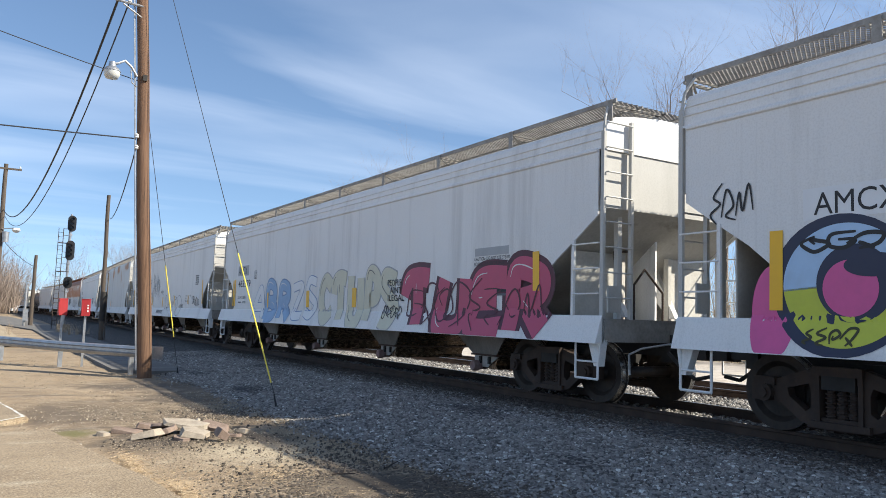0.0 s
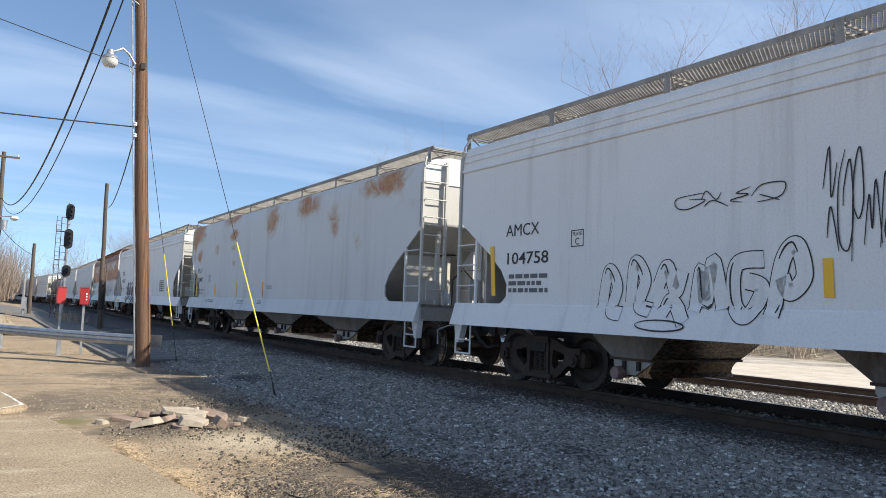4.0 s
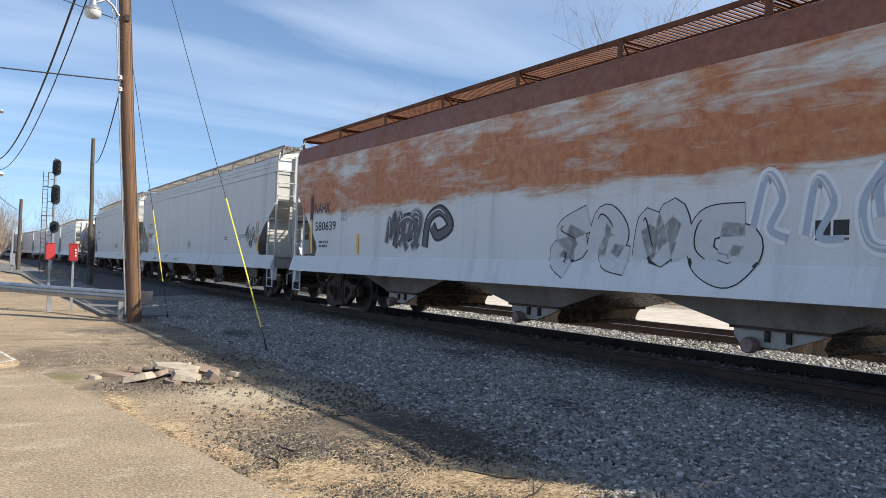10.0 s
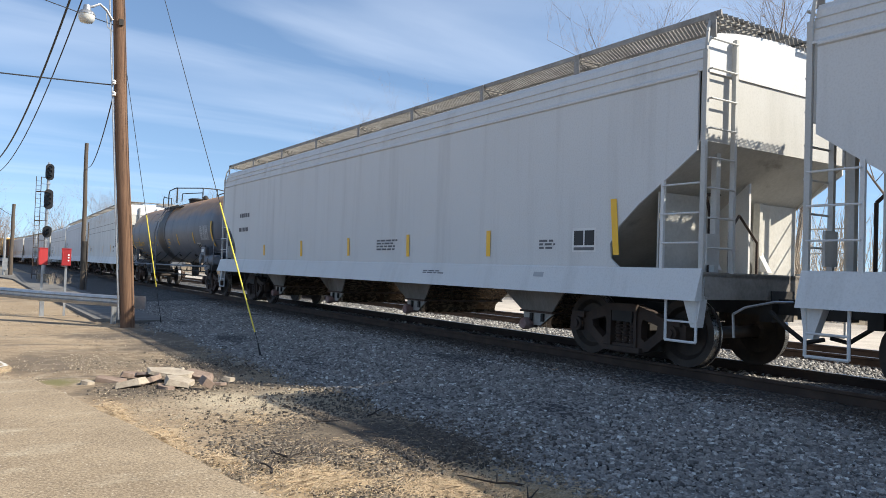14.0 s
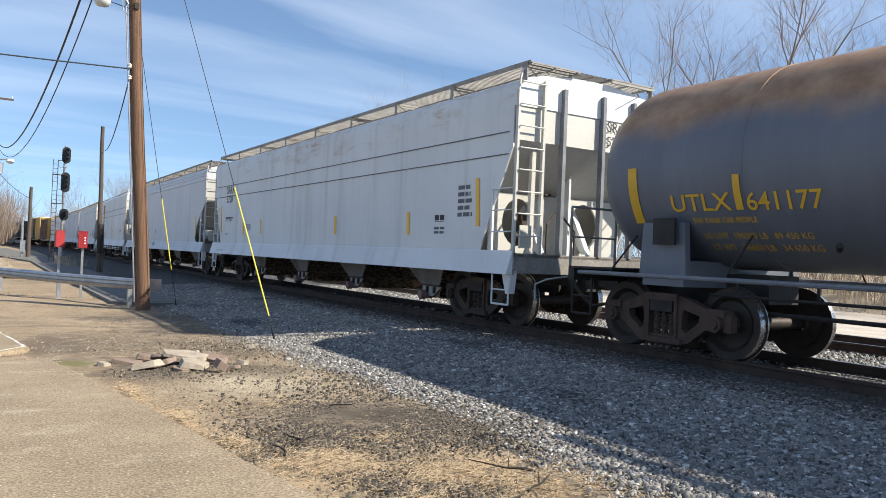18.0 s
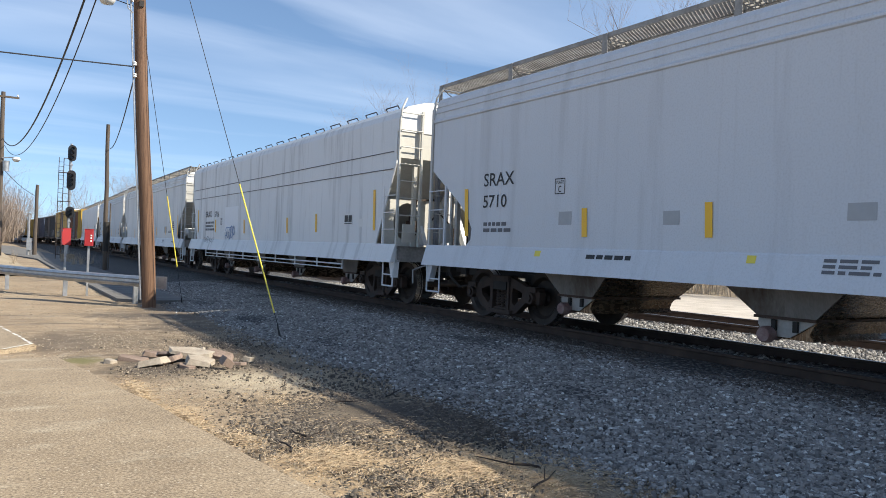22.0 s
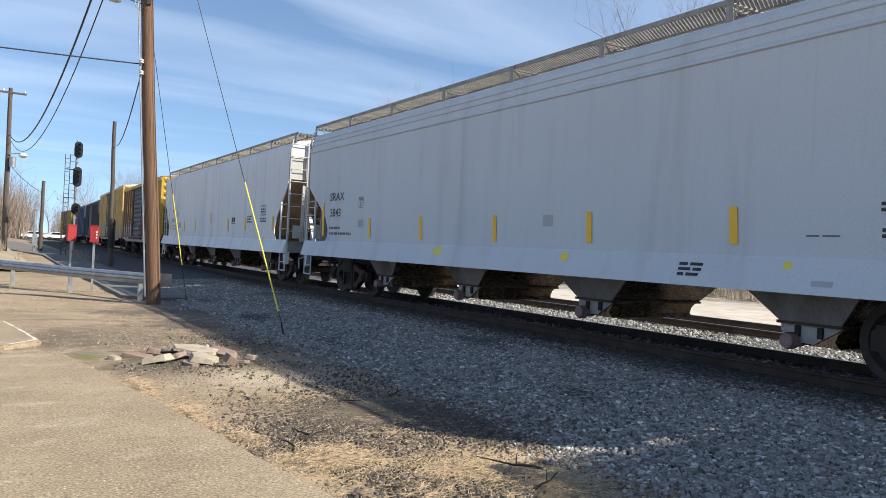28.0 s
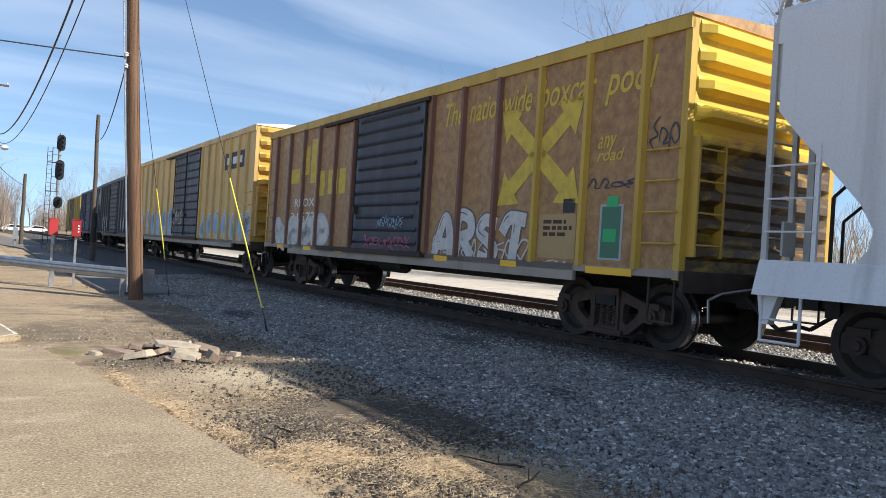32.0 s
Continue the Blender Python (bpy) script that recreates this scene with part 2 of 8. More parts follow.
class Geo:
    """Collects the faces of one mesh."""

    def __init__(self):
        self.v, self.f = [], []

    def add(self, vs, fs):
        k = len(self.v)
        self.v += [tuple(p) for p in vs]
        self.f += [tuple(i + k for i in f) for f in fs]
        return self

    def box(self, x0, x1, y0, y1, z0, z1, m=None):
        vs = [Vector(p) for p in ((x0, y0, z0), (x1, y0, z0), (x1, y1, z0), (x0, y1, z0), (x0, y0, z1), (x1, y0, z1), (x1, y1, z1), (x0, y1, z1))]
        if m is not None:
            vs = [m @ p for p in vs]
        return self.add(vs, [(3, 2, 1, 0), (4, 5, 6, 7), (0, 1, 5, 4), (1, 2, 6, 5), (2, 3, 7, 6), (3, 0, 4, 7)])

    def rod(self, a, b, r, n=6, r2=None, caps=True):
        a, b = Vector(a), Vector(b)
        q = (b - a).to_track_quat("Z", "Y")
        r2 = r if r2 is None else r2
        vs = [a + q @ Vector((math.cos(i * math.tau / n) * r, math.sin(i * math.tau / n) * r, 0)) for i in range(n)]
        vs += [b + q @ Vector((math.cos(i * math.tau / n) * r2, math.sin(i * math.tau / n) * r2, 0)) for i in range(n)]
        fs = [(i, (i + 1) % n, n + (i + 1) % n, n + i) for i in range(n)]
        if caps:
            fs += [tuple(range(n - 1, -1, -1)), tuple(range(n, 2 * n))]
        return self.add(vs, fs)

    def pipe(self, pts, r, n=6):
        for a, b in zip(pts, pts[1:]):
            self.rod(a, b, r, n)
        return self

    def plate(self, outline, x0, x1, m=None):
        """An outline in (y, z), thick from x0 to x1."""
        k = len(outline)
        vs = [Vector((x0, y, z)) for y, z in outline] + [Vector((x1, y, z)) for y, z in outline]
        if m is not None:
            vs = [m @ p for p in vs]
        fs = [tuple(range(k)), tuple(range(2 * k - 1, k - 1, -1))]
        fs += [((i + 1) % k, i, k + i, k + (i + 1) % k) for i in range(k)]
        return self.add(vs, fs)

    def sweep(self, profile, y0, y1, closed=True):
        """A profile in (x, z) drawn out along y."""
        k = len(profile)
        vs = [(x, y0, z) for x, z in profile] + [(x, y1, z) for x, z in profile]
        fs = [(i, (i + 1) % k, k + (i + 1) % k, k + i) for i in range(k if closed else k - 1)]
        if closed:
            fs += [tuple(range(k - 1, -1, -1)), tuple(range(k, 2 * k))]
        return self.add(vs, fs)

    def lathe(self, profile, n=24, axis="X", at=(0, 0, 0)):
        """A profile of (along, radius) turned round an axis."""
        k = len(profile)
        vs = []
        for i in range(n):
            a = i * math.tau / n
            for u, r in profile:
                p = {"X": (u, r * math.cos(a), r * math.sin(a)), "Y": (r * math.sin(a), u, r * math.cos(a)), "Z": (r * math.cos(a), r * math.sin(a), u)}[axis]
                vs.append(tuple(p[j] + at[j] for j in range(3)))
        fs = [(i * k + j, i * k + j + 1, ((i + 1) % n) * k + j + 1, ((i + 1) % n) * k + j) for i in range(n) for j in range(k - 1)]
        return self.add(vs, fs)

    def mesh(self, name, mats, smooth=None):
        me = bpy.data.meshes.new(name)
        me.from_pydata(self.v, [], self.f)
        bm = bmesh.new()
        bm.from_mesh(me)
        bmesh.ops.recalc_face_normals(bm, faces=bm.faces)
        bm.to_mesh(me)
        bm.free()
        for m in mats if isinstance(mats, (list, tuple)) else [mats]:
            me.materials.append(m)
        if smooth is not None:
            me.shade_smooth()
            me.set_sharp_from_angle(angle=radians(smooth))
        return me


def part(name, geo, material, parent=None, label="", smooth=None, at=None):
    me = geo if isinstance(geo, bpy.types.Mesh) else geo.mesh(name, material, smooth)
    ob = new(name, me)
    if parent is not None:
        ob.parent = parent
    if at is not None:
        ob.matrix_basis = at
    if label:
        ob["label"] = label
    return ob


def lettering(name, text, size, material, parent, at, stretch=1.0):
    """Flat letters in the built-in font, as a mesh. They face the way that their z points."""
    cu = bpy.data.curves.new("letters", "FONT")
    cu.body, cu.size, cu.extrude, cu.resolution_u = text, size, 0.001, 2
    tmp = bpy.data.objects.new("letters", cu)
    me = bpy.data.meshes.new_from_object(tmp)
    bpy.data.objects.remove(tmp)
    bpy.data.curves.remove(cu)
    me.materials.clear()
    me.materials.append(material)
    me.transform(Matrix.Diagonal((stretch, 1, 1, 1)))
    return part(name, me, material, parent, at=at)


def empty(name, at=None):
    ob = new(name)
    ob.empty_display_size = 0.3
    if at is not None:
        ob.matrix_basis = at
    return ob

# ---------------------------------------------------------------- the line of the track
RAIL = 0.32
DRIFT = [(-120, 0.0), (0, 0.0), (30, 0.15), (48, 0.55), (70, 1.55), (95, 2.55), (125, 2.9), (150, 2.6), (175, 1.8), (200, 0.7), (260, -3.0), (340, -10.0), (460, -26.0), (700, -70.0)]


def drift(s):
    """How far the line has swung to the right, s metres along."""
    k = 0
    while k < len(DRIFT) - 2 and s > DRIFT[k + 1][0]:
        k += 1
    (a, pa), (b, pb) = DRIFT[k], DRIFT[k + 1]
    ta = (pb - DRIFT[k - 1][1]) / (b - DRIFT[k - 1][0]) if k else 0.0
    tb = (DRIFT[k + 2][1] - pa) / (DRIFT[k + 2][0] - a) if k + 2 < len(DRIFT) else (pb - pa) / (b - a)
    h = b - a
    u = (s - a) / h
    return (2 * u**3 - 3 * u * u + 1) * pa + (u**3 - 2 * u * u + u) * h * ta + (3 * u * u - 2 * u**3) * pb + (u**3 - u * u) * h * tb


MID1, MID2 = 9.12, 13.45


def on_track(s, mid=MID1):
    x = mid + drift(s)
    turn = math.atan2(drift(s + 1) - drift(s - 1), 2)
    return Matrix.Translation((x, s, RAIL)) @ Matrix.Rotation(-turn, 4, "Z")


def gone(t):
    """Metres that the train has rolled by t seconds."""
    return 8.9646 * t - 0.00796 * t * t

# ---------------------------------------------------------------- ground

def ground_material():
    """Packed dirt and fine gravel, with dark oily patches and dry straw."""
    m, n, l, b = nodes_of("packed_dirt_and_gravel")
    co = n.new("ShaderNodeTexCoord").outputs["Object"]
    big = noise_tex(n, l, 0.35, 6, 0.6, co)
    track = noise_tex(n, l, 0.9, 5, 0.6, co, (0.35, 1.6, 1))
    mid = noise_tex(n, l, 3.2, 6, 0.65, co)
    fine = noise_tex(n, l, 38, 4, 0.7, co)
    vor = n.new("ShaderNodeTexVoronoi")
    vor.inputs["Scale"].default_value = 30
    l.new(co, vor.inputs["Vector"])
    c = mixed(n, l, ramp_of(n, l, big, 0.35, 0.65), (0.28, 0.20, 0.12), (0.45, 0.34, 0.215))
    c = mixed(n, l, ramp_of(n, l, track, 0.54, 0.72, 0.0, 0.75), c, (0.11, 0.088, 0.066))
    c = mixed(n, l, ramp_of(n, l, mid, 0.50, 0.75, 0.0, 0.6), c, (0.47, 0.40, 0.30))
    c = mixed(n, l, ramp_of(n, l, fine, 0.42, 0.66, 0.0, 0.75), c, (0.10, 0.08, 0.06))
    stone = ramp_of(n, l, vor.outputs["Distance"], 0.05, 0.25, 1.0, 0.0)
    pick = ramp_of(n, l, vor.outputs["Color"], 0.62, 0.66)
    c = mixed(n, l, calc(n, l, "MULTIPLY", stone, pick), c, (0.58, 0.53, 0.45))
    # oily black earth, and a patch of moss by the slab
    for x, y, r, tone in ((2.25, 5.0, 0.55, (0.50, 0.37, 0.22)), (3.45, 4.5, 0.75, (0.50, 0.37, 0.22)), (1.72, 7.2, 0.28, (0.50, 0.37, 0.22)), (1.42, 8.6, 0.30, (0.48, 0.36, 0.22)), (2.0, 6.1, 0.32, (0.50, 0.37, 0.22)), (3.0, 8.6, 1.1, (0.50, 0.43, 0.31)),
                          (3.1, 6.55, 1.0, (0.050, 0.040, 0.030)), (2.55, 5.85, 0.6, (0.06, 0.046, 0.034)), (3.75, 6.2, 0.8, (0.040, 0.032, 0.025)), (4.2, 5.6, 0.7, (0.040, 0.032, 0.025)), (2.75, 4.35, 0.45, (0.06, 0.046, 0.034)), (1.95, 9.55, 0.75, (0.085, 0.068, 0.050)), (2.35, 10.2, 0.9, (0.075, 0.058, 0.045)), (3.6, 12.0, 1.3, (0.055, 0.044, 0.036)), (3.3, 14.3, 1.1, (0.07, 0.056, 0.044)), (2.7, 16.6, 1.0, (0.09, 0.072, 0.054)), (3.3, 9.6, 0.7, (0.075, 0.06, 0.046)), (1.22, 10.5, 0.35, (0.13, 0.13, 0.035)), (1.6, 12.6, 1.5, (0.10, 0.078, 0.058)), (4.0, 16.5, 1.8, (0.09, 0.07, 0.055))):
        d = n.new("ShaderNodeVectorMath"); d.operation = "DISTANCE"
        d.inputs[1].default_value = (x, y, 0)
        l.new(co, d.inputs[0])
        ragged = calc(n, l, "ADD", calc(n, l, "DIVIDE", d.outputs["Value"], r), calc(n, l, "MULTIPLY", calc(n, l, "SUBTRACT", mid, 0.5), 2.2))
        ragged = calc(n, l, "ADD", ragged, calc(n, l, "MULTIPLY", calc(n, l, "SUBTRACT", fine, 0.5), 1.6))
        c = mixed(n, l, ramp_of(n, l, ragged, 0.35, 1.15, 0.75, 0.0), c, tone)
    l.new(c, b.inputs["Base Color"])
    b.inputs["Roughness"].default_value = 0.95
    bump_to(n, l, b, calc(n, l, "ADD", calc(n, l, "MULTIPLY", mid, 1.2), calc(n, l, "ADD", calc(n, l, "MULTIPLY", fine, 0.4), calc(n, l, "MULTIPLY", stone, 0.3))), 0.8, 0.03)
    return m


M_DIRT = ground_material()


def far_ground_material():
    m, n, l, b = nodes_of("dry_winter_field")
    co = n.new("ShaderNodeTexCoord").outputs["Object"]
    c = mixed(n, l, ramp_of(n, l, noise_tex(n, l, 0.08, 6, 0.65, co), 0.35, 0.65), (0.26, 0.205, 0.13), (0.40, 0.33, 0.235))
    c = mixed(n, l, ramp_of(n, l, noise_tex(n, l, 2.5, 6, 0.7, co), 0.45, 0.75, 0, 0.6), c, (0.15, 0.12, 0.08))
    l.new(c, b.inputs["Base Color"])
    b.inputs["Roughness"].default_value = 0.95
    bump_to(n, l, b, noise_tex(n, l, 5, 5, 0.7, co), 0.8, 0.05)
    return m


M_FIELD = far_ground_material()
M_GRAVEL = surface("pale_gravel_yard", (0.40, 0.35, 0.285), (0.60, 0.54, 0.46), 1.2, 0.95, fine=18, bump=0.8, dist=0.03, third=(0.30, 0.24, 0.17), third_at=0.6)


def concrete_material():
    """Old slab: stained in patches, scuffed pale, pitted, with small bits of stone showing."""
    m, n, l, b = nodes_of("stained_concrete")
    co = n.new("ShaderNodeTexCoord").outputs["Object"]
    big = noise_tex(n, l, 0.7, 6, 0.65, co)
    scuff = noise_tex(n, l, 1.1, 6, 0.6, co, (0.8, 1.9, 1))
    mid = noise_tex(n, l, 9, 5, 0.7, co)
    fine = noise_tex(n, l, 48, 4, 0.8, co)
    c = mixed(n, l, ramp_of(n, l, big, 0.35, 0.65), (0.25, 0.187, 0.118), (0.365, 0.283, 0.185))
    c = mixed(n, l, ramp_of(n, l, scuff, 0.56, 0.70, 0.0, 0.75), c, (0.47, 0.40, 0.29))
    c = mixed(n, l, ramp_of(n, l, mid, 0.50, 0.72, 0.0, 0.55), c, (0.14, 0.108, 0.075))
    c = mixed(n, l, ramp_of(n, l, fine, 0.51, 0.60, 0.0, 0.75), c, (0.085, 0.066, 0.048))
    c = mixed(n, l, ramp_of(n, l, fine, 0.36, 0.46, 0.75, 0.0), c, (0.55, 0.47, 0.35))
    v = n.new("ShaderNodeTexVoronoi")
    v.inputs["Scale"].default_value = 26
    l.new(co, v.inputs["Vector"])
    spot = calc(n, l, "MULTIPLY", ramp_of(n, l, v.outputs["Distance"], 0.10, 0.22, 1.0, 0.0), ramp_of(n, l, v.outputs["Color"], 0.72, 0.74))
    c = mixed(n, l, spot, c, (0.62, 0.55, 0.43))
    l.new(c, b.inputs["Base Color"])
    b.inputs["Roughness"].default_value = 0.92
    bump_to(n, l, b, calc(n, l, "ADD", calc(n, l, "MULTIPLY", fine, 0.5), mid), 0.7, 0.008)
    return m


M_CONCRETE = concrete_material()
M_ASPHALT = surface("worn_asphalt", (0.10, 0.096, 0.09), (0.19, 0.18, 0.165), 1.5, 0.92, fine=60, bump=0.4, dist=0.004)


def ballast_material():
    m, n, l, b = nodes_of("grey_crushed_stone")
    co = n.new("ShaderNodeTexCoord").outputs["Object"]
    v = n.new("ShaderNodeTexVoronoi")
    v.inputs["Scale"].default_value = 17
    l.new(co, v.inputs["Vector"])
    c = mixed(n, l, ramp_of(n, l, v.outputs["Color"], 0.1, 0.9), (0.10, 0.096, 0.092), (0.30, 0.285, 0.265))
    # shade in the gaps between stones, painted near black at the cell borders
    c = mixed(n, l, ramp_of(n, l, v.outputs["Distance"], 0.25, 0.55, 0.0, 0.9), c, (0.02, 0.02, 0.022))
    l.new(c, b.inputs["Base Color"])
    b.inputs["Roughness"].default_value = 0.9
    bump_to(n, l, b, ramp_of(n, l, v.outputs["Distance"], 0.0, 0.6, 1.0, 0.0), 1.0, 0.05)
    return m


M_BALLAST = ballast_material()


def strip(name, profile, y0, y1, step, material, label, category, follow=True, wobble=0.0, under=0.0):
    """A strip of ground along the track: a profile of (x, z) carried along the line."""
    ys = np.arange(y0, y1 + step * 0.5, step)
    vs, fs, k = [], [], len(profile)
    for y in ys:
        d = drift(y) if follow else 0.0
        for i, (x, z) in enumerate(profile):
            w = wobble * noise.noise(Vector((x * 0.7, y * 0.55, 3.1))) if 0 < i < k - 1 else 0.0
            vs.append((x + d + (wobble * 3 * noise.noise(Vector((y * 0.5, i, 0.5))) if 0 < i < k - 1 else 0.0), y, z + w))
    for j in range(len(ys) - 1):
        for i in range(k - 1):
            a = j * k + i
            fs.append((a, a + 1, a + k + 1, a + k))
    g = Geo().add(vs, fs)
    ob = part(name, g, material, smooth=60)
    tagged(ob, label, category, kind="structure")
    return ob


# one sheet to the horizon, finer near the camera
def ground_sheet():
    xs = [-2500, -600, -150, -60, -30, -15, -8] + list(np.arange(-6, 4.4, 0.4)) + [5, 6.5, 8, 11, 15, 20, 30, 60, 150, 600, 2500]
    ys = [-2500, -500, -100, -30, -10, -4] + list(np.arange(-2, 30, 0.5)) + [34, 40, 50, 65, 90, 130, 200, 400, 900, 2500]
    vs, fs = [], []
    for y in ys:
        for x in xs:
            z = 0.0
            if -6 < x < 5 and -2 < y < 30:
                z = 0.05 * noise.noise(Vector((x * 0.45, y * 0.35, 0))) + 0.018 * noise.noise(Vector((x * 1.7, y * 1.4, 5)))
            vs.append((x, y, z - 0.07))
    w = len(xs)
    for j in range(len(ys) - 1):
        for i in range(w - 1):
            a = j * w + i
            fs.append((a, a + 1, a + w + 1, a + w))
    ob = part("ground", Geo().add(vs, fs), M_DIRT, smooth=60)
    tagged(ob, "packed brown dirt and fine gravel beside the railway", "ground", kind="structure")


ground_sheet()
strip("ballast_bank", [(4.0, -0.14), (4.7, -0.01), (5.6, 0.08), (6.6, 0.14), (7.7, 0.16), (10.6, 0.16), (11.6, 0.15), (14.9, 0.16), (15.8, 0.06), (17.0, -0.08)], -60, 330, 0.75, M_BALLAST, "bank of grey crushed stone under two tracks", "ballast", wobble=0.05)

RAILPROFILE = [(-0.07, -0.172), (0.07, -0.172), (0.07, -0.16), (0.012, -0.135), (0.012, -0.045), (0.036, -0.035), (0.036, -0.004), (0.030, 0.0), (-0.030, 0.0), (-0.036, -0.004), (-0.036, -0.035), (-0.012, -0.045), (-0.012, -0.135), (-0.07, -0.16)]


def rail_mesh(mid, side):
    ys = list(np.arange(-60, 60, 3.0)) + list(np.arange(60, 331, 5.0))
    vs, fs, k = [], [], len(RAILPROFILE)
    for y in ys:
        x0 = mid + side * 0.7525 + drift(y)
        vs += [(x0 + x, y, RAIL + z) for x, z in RAILPROFILE]
    for j in range(len(ys) - 1):
        for i in range(k):
            fs.append((j * k + i, j * k + (i + 1) % k, (j + 1) * k + (i + 1) % k, (j + 1) * k + i))
    me = Geo().add(vs, fs).mesh("rail", [M_RAIL, M_RAILTOP])
    for p in me.polygons:
        if p.normal.z > 0.7 and p.center.z > RAIL - 0.01:
            p.material_index = 1
    return me


def tracks():
    tie = Geo()
    tie.box(-1.3, 1.3, -0.115, 0.115, -0.34, -0.172)
    tie_me = tie.mesh("sleeper", M_TIE)
    plate_me = Geo().box(-0.09, 0.09, -0.16, 0.16, -0.176, -0.158).mesh("tie_plate", M_RAIL)
    for k, mid in enumerate((MID1, MID2)):
        root = tagged(empty("railway_track"), "rusty steel rails spiked to dark timber sleepers in crushed stone", "railway track", "parallel tracks", "structure")
        for side in (-1, 1):
            part("rail", rail_mesh(mid, side), None, root)
        far = Geo()
        s = -30.0
        while s < 300:
            m = on_track(s + random.uniform(-0.03, 0.03), mid) @ pose(random.uniform(-0.06, 0.06), 0, random.uniform(-0.012, 0.006), 0, 0, random.uniform(-1.2, 1.2))
            if -6 < s < 52:
                part("sleeper", tie_me, None, root, at=m)
            else:
                far.box(-1.3, 1.3, -0.115, 0.115, -0.34, -0.172, m)
            s += 0.51
        ob = part("far_sleepers", far, M_TIE, root)
        ob["kind"] = "stuff"


tracks()


# ---------------------------------------------------------------- ground cover


def bank_z(x):
    pts = [(3.0, -0.075), (4.0, -0.075), (4.7, -0.01), (5.6, 0.08), (6.6, 0.14), (7.7, 0.16), (10.6, 0.16), (11.6, 0.15), (14.9, 0.16), (15.8, 0.06), (17.0, -0.08)]
    return np.interp(x, [a for a, _ in pts], [b for _, b in pts])


def stone_material(name, tones):
    m, n, l, b = nodes_of(name)
    geo = n.new("ShaderNodeNewGeometry")
    r = n.new("ShaderNodeValToRGB")
    els = r.color_ramp.elements
    els[0].position, els[0].color = 0.0, (*tones[0], 1)
    els[1].position, els[1].color = 1.0, (*tones[-1], 1)
    for i, t in enumerate(tones[1:-1]):
        e = els.new((i + 1) / (len(tones) - 1))
        e.color = (*t, 1)
    l.new(geo.outputs["Random Per Island"], r.inputs[0])
    co = n.new("ShaderNodeTexCoord").outputs["Object"]
    f = noise_tex(n, l, 55, 3, 0.6, co)
    l.new(mixed(n, l, ramp_of(n, l, f, 0.35, 0.7, 0, 0.45), r.outputs[0], (0.05, 0.047, 0.045)), b.inputs["Base Color"])
    b.inputs["Roughness"].default_value = 0.85
    return m


def scatter(name, xs, ys, zs, rmin, rmax, material, seed, label, category, flat=0.7):
    """Thousands of small broken stones as one mesh."""
    rng = np.random.default_rng(seed)
    n = len(xs)
    base_v = np.array([(x, y, z) for z in (-1, 1) for y in (-1, 1) for x in (-1, 1)], float) * 0.72
    base_f = np.array([(4, 5, 7), (4, 7, 6), (0, 1, 5), (0, 5, 4), (1, 3, 7), (1, 7, 5), (3, 2, 6), (3, 6, 7), (2, 0, 4), (2, 4, 6)])
    kinds = []
    for _ in range(24):
        v = base_v * (1 + rng.uniform(-0.38, 0.38, base_v.shape))
        v[4:] *= np.array([rng.uniform(0.35, 1.0), rng.uniform(0.35, 1.0), 1.0])
        kinds.append(v * np.array([rng.uniform(0.85, 1.6), rng.uniform(0.6, 1.0), flat * rng.uniform(0.6, 1.1)]))
    kinds = np.array(kinds)
    v = kinds[rng.integers(0, 24, n)]
    a = rng.uniform(0, math.tau, n)
    tilt = rng.uniform(-0.8, 0.8, n)
    size = rmin + (rmax - rmin) * rng.beta(1.6, 2.6, n)
    ct, st = np.cos(tilt), np.sin(tilt)
    x, y, z = v[..., 0], v[..., 1], v[..., 2]
    y2, z2 = y * ct[:, None] - z * st[:, None], y * st[:, None] + z * ct[:, None]
    ca, sa = np.cos(a), np.sin(a)
    px = (x * ca[:, None] - y2 * sa[:, None]) * size[:, None] + xs[:, None]
    py = (x * sa[:, None] + y2 * ca[:, None]) * size[:, None] + ys[:, None]
    pz = z2 * size[:, None] + (zs + size * 0.25)[:, None]
    verts = np.stack([px, py, pz], -1).reshape(-1, 3)
    faces = (base_f[None] + (np.arange(n) * len(base_v))[:, None, None]).reshape(-1, 3)
    me = bpy.data.meshes.new(name)
    me.vertices.add(len(verts))
    me.vertices.foreach_set("co", verts.astype(np.float32).ravel())
    me.loops.add(faces.size)
    me.loops.foreach_set("vertex_index", faces.astype(np.int32).ravel())
    me.polygons.add(len(faces))
    me.polygons.foreach_set("loop_start", np.arange(0, faces.size, 3, dtype=np.int32))
    me.update(calc_edges=True)
    me.materials.append(material)
    return tagged(new(name, me), label, category, kind="stuff")


M_STONES = stone_material("mixed_grey_stones", [(0.059, 0.055, 0.052), (0.153, 0.147, 0.139), (0.33, 0.313, 0.289), (0.118, 0.112, 0.106), (0.401, 0.372, 0.33), (0.189, 0.179, 0.17), (0.496, 0.472, 0.437), (0.106, 0.1, 0.094), (0.354, 0.33, 0.301), (0.236, 0.224, 0.206), (0.8, 0.8, 0.755)])
M_FOULSTONES = stone_material("fouled_brown_stones", [(0.045, 0.036, 0.03), (0.095, 0.076, 0.062), (0.065, 0.052, 0.044), (0.15, 0.12, 0.095), (0.09, 0.075, 0.064), (0.24, 0.20, 0.165)])
M_PEBBLES = stone_material("pale_pebbles", [(0.13, 0.10, 0.07), (0.38, 0.30, 0.205), (0.21, 0.165, 0.112), (0.54, 0.45, 0.33), (0.32, 0.255, 0.178), (0.48, 0.41, 0.31)])
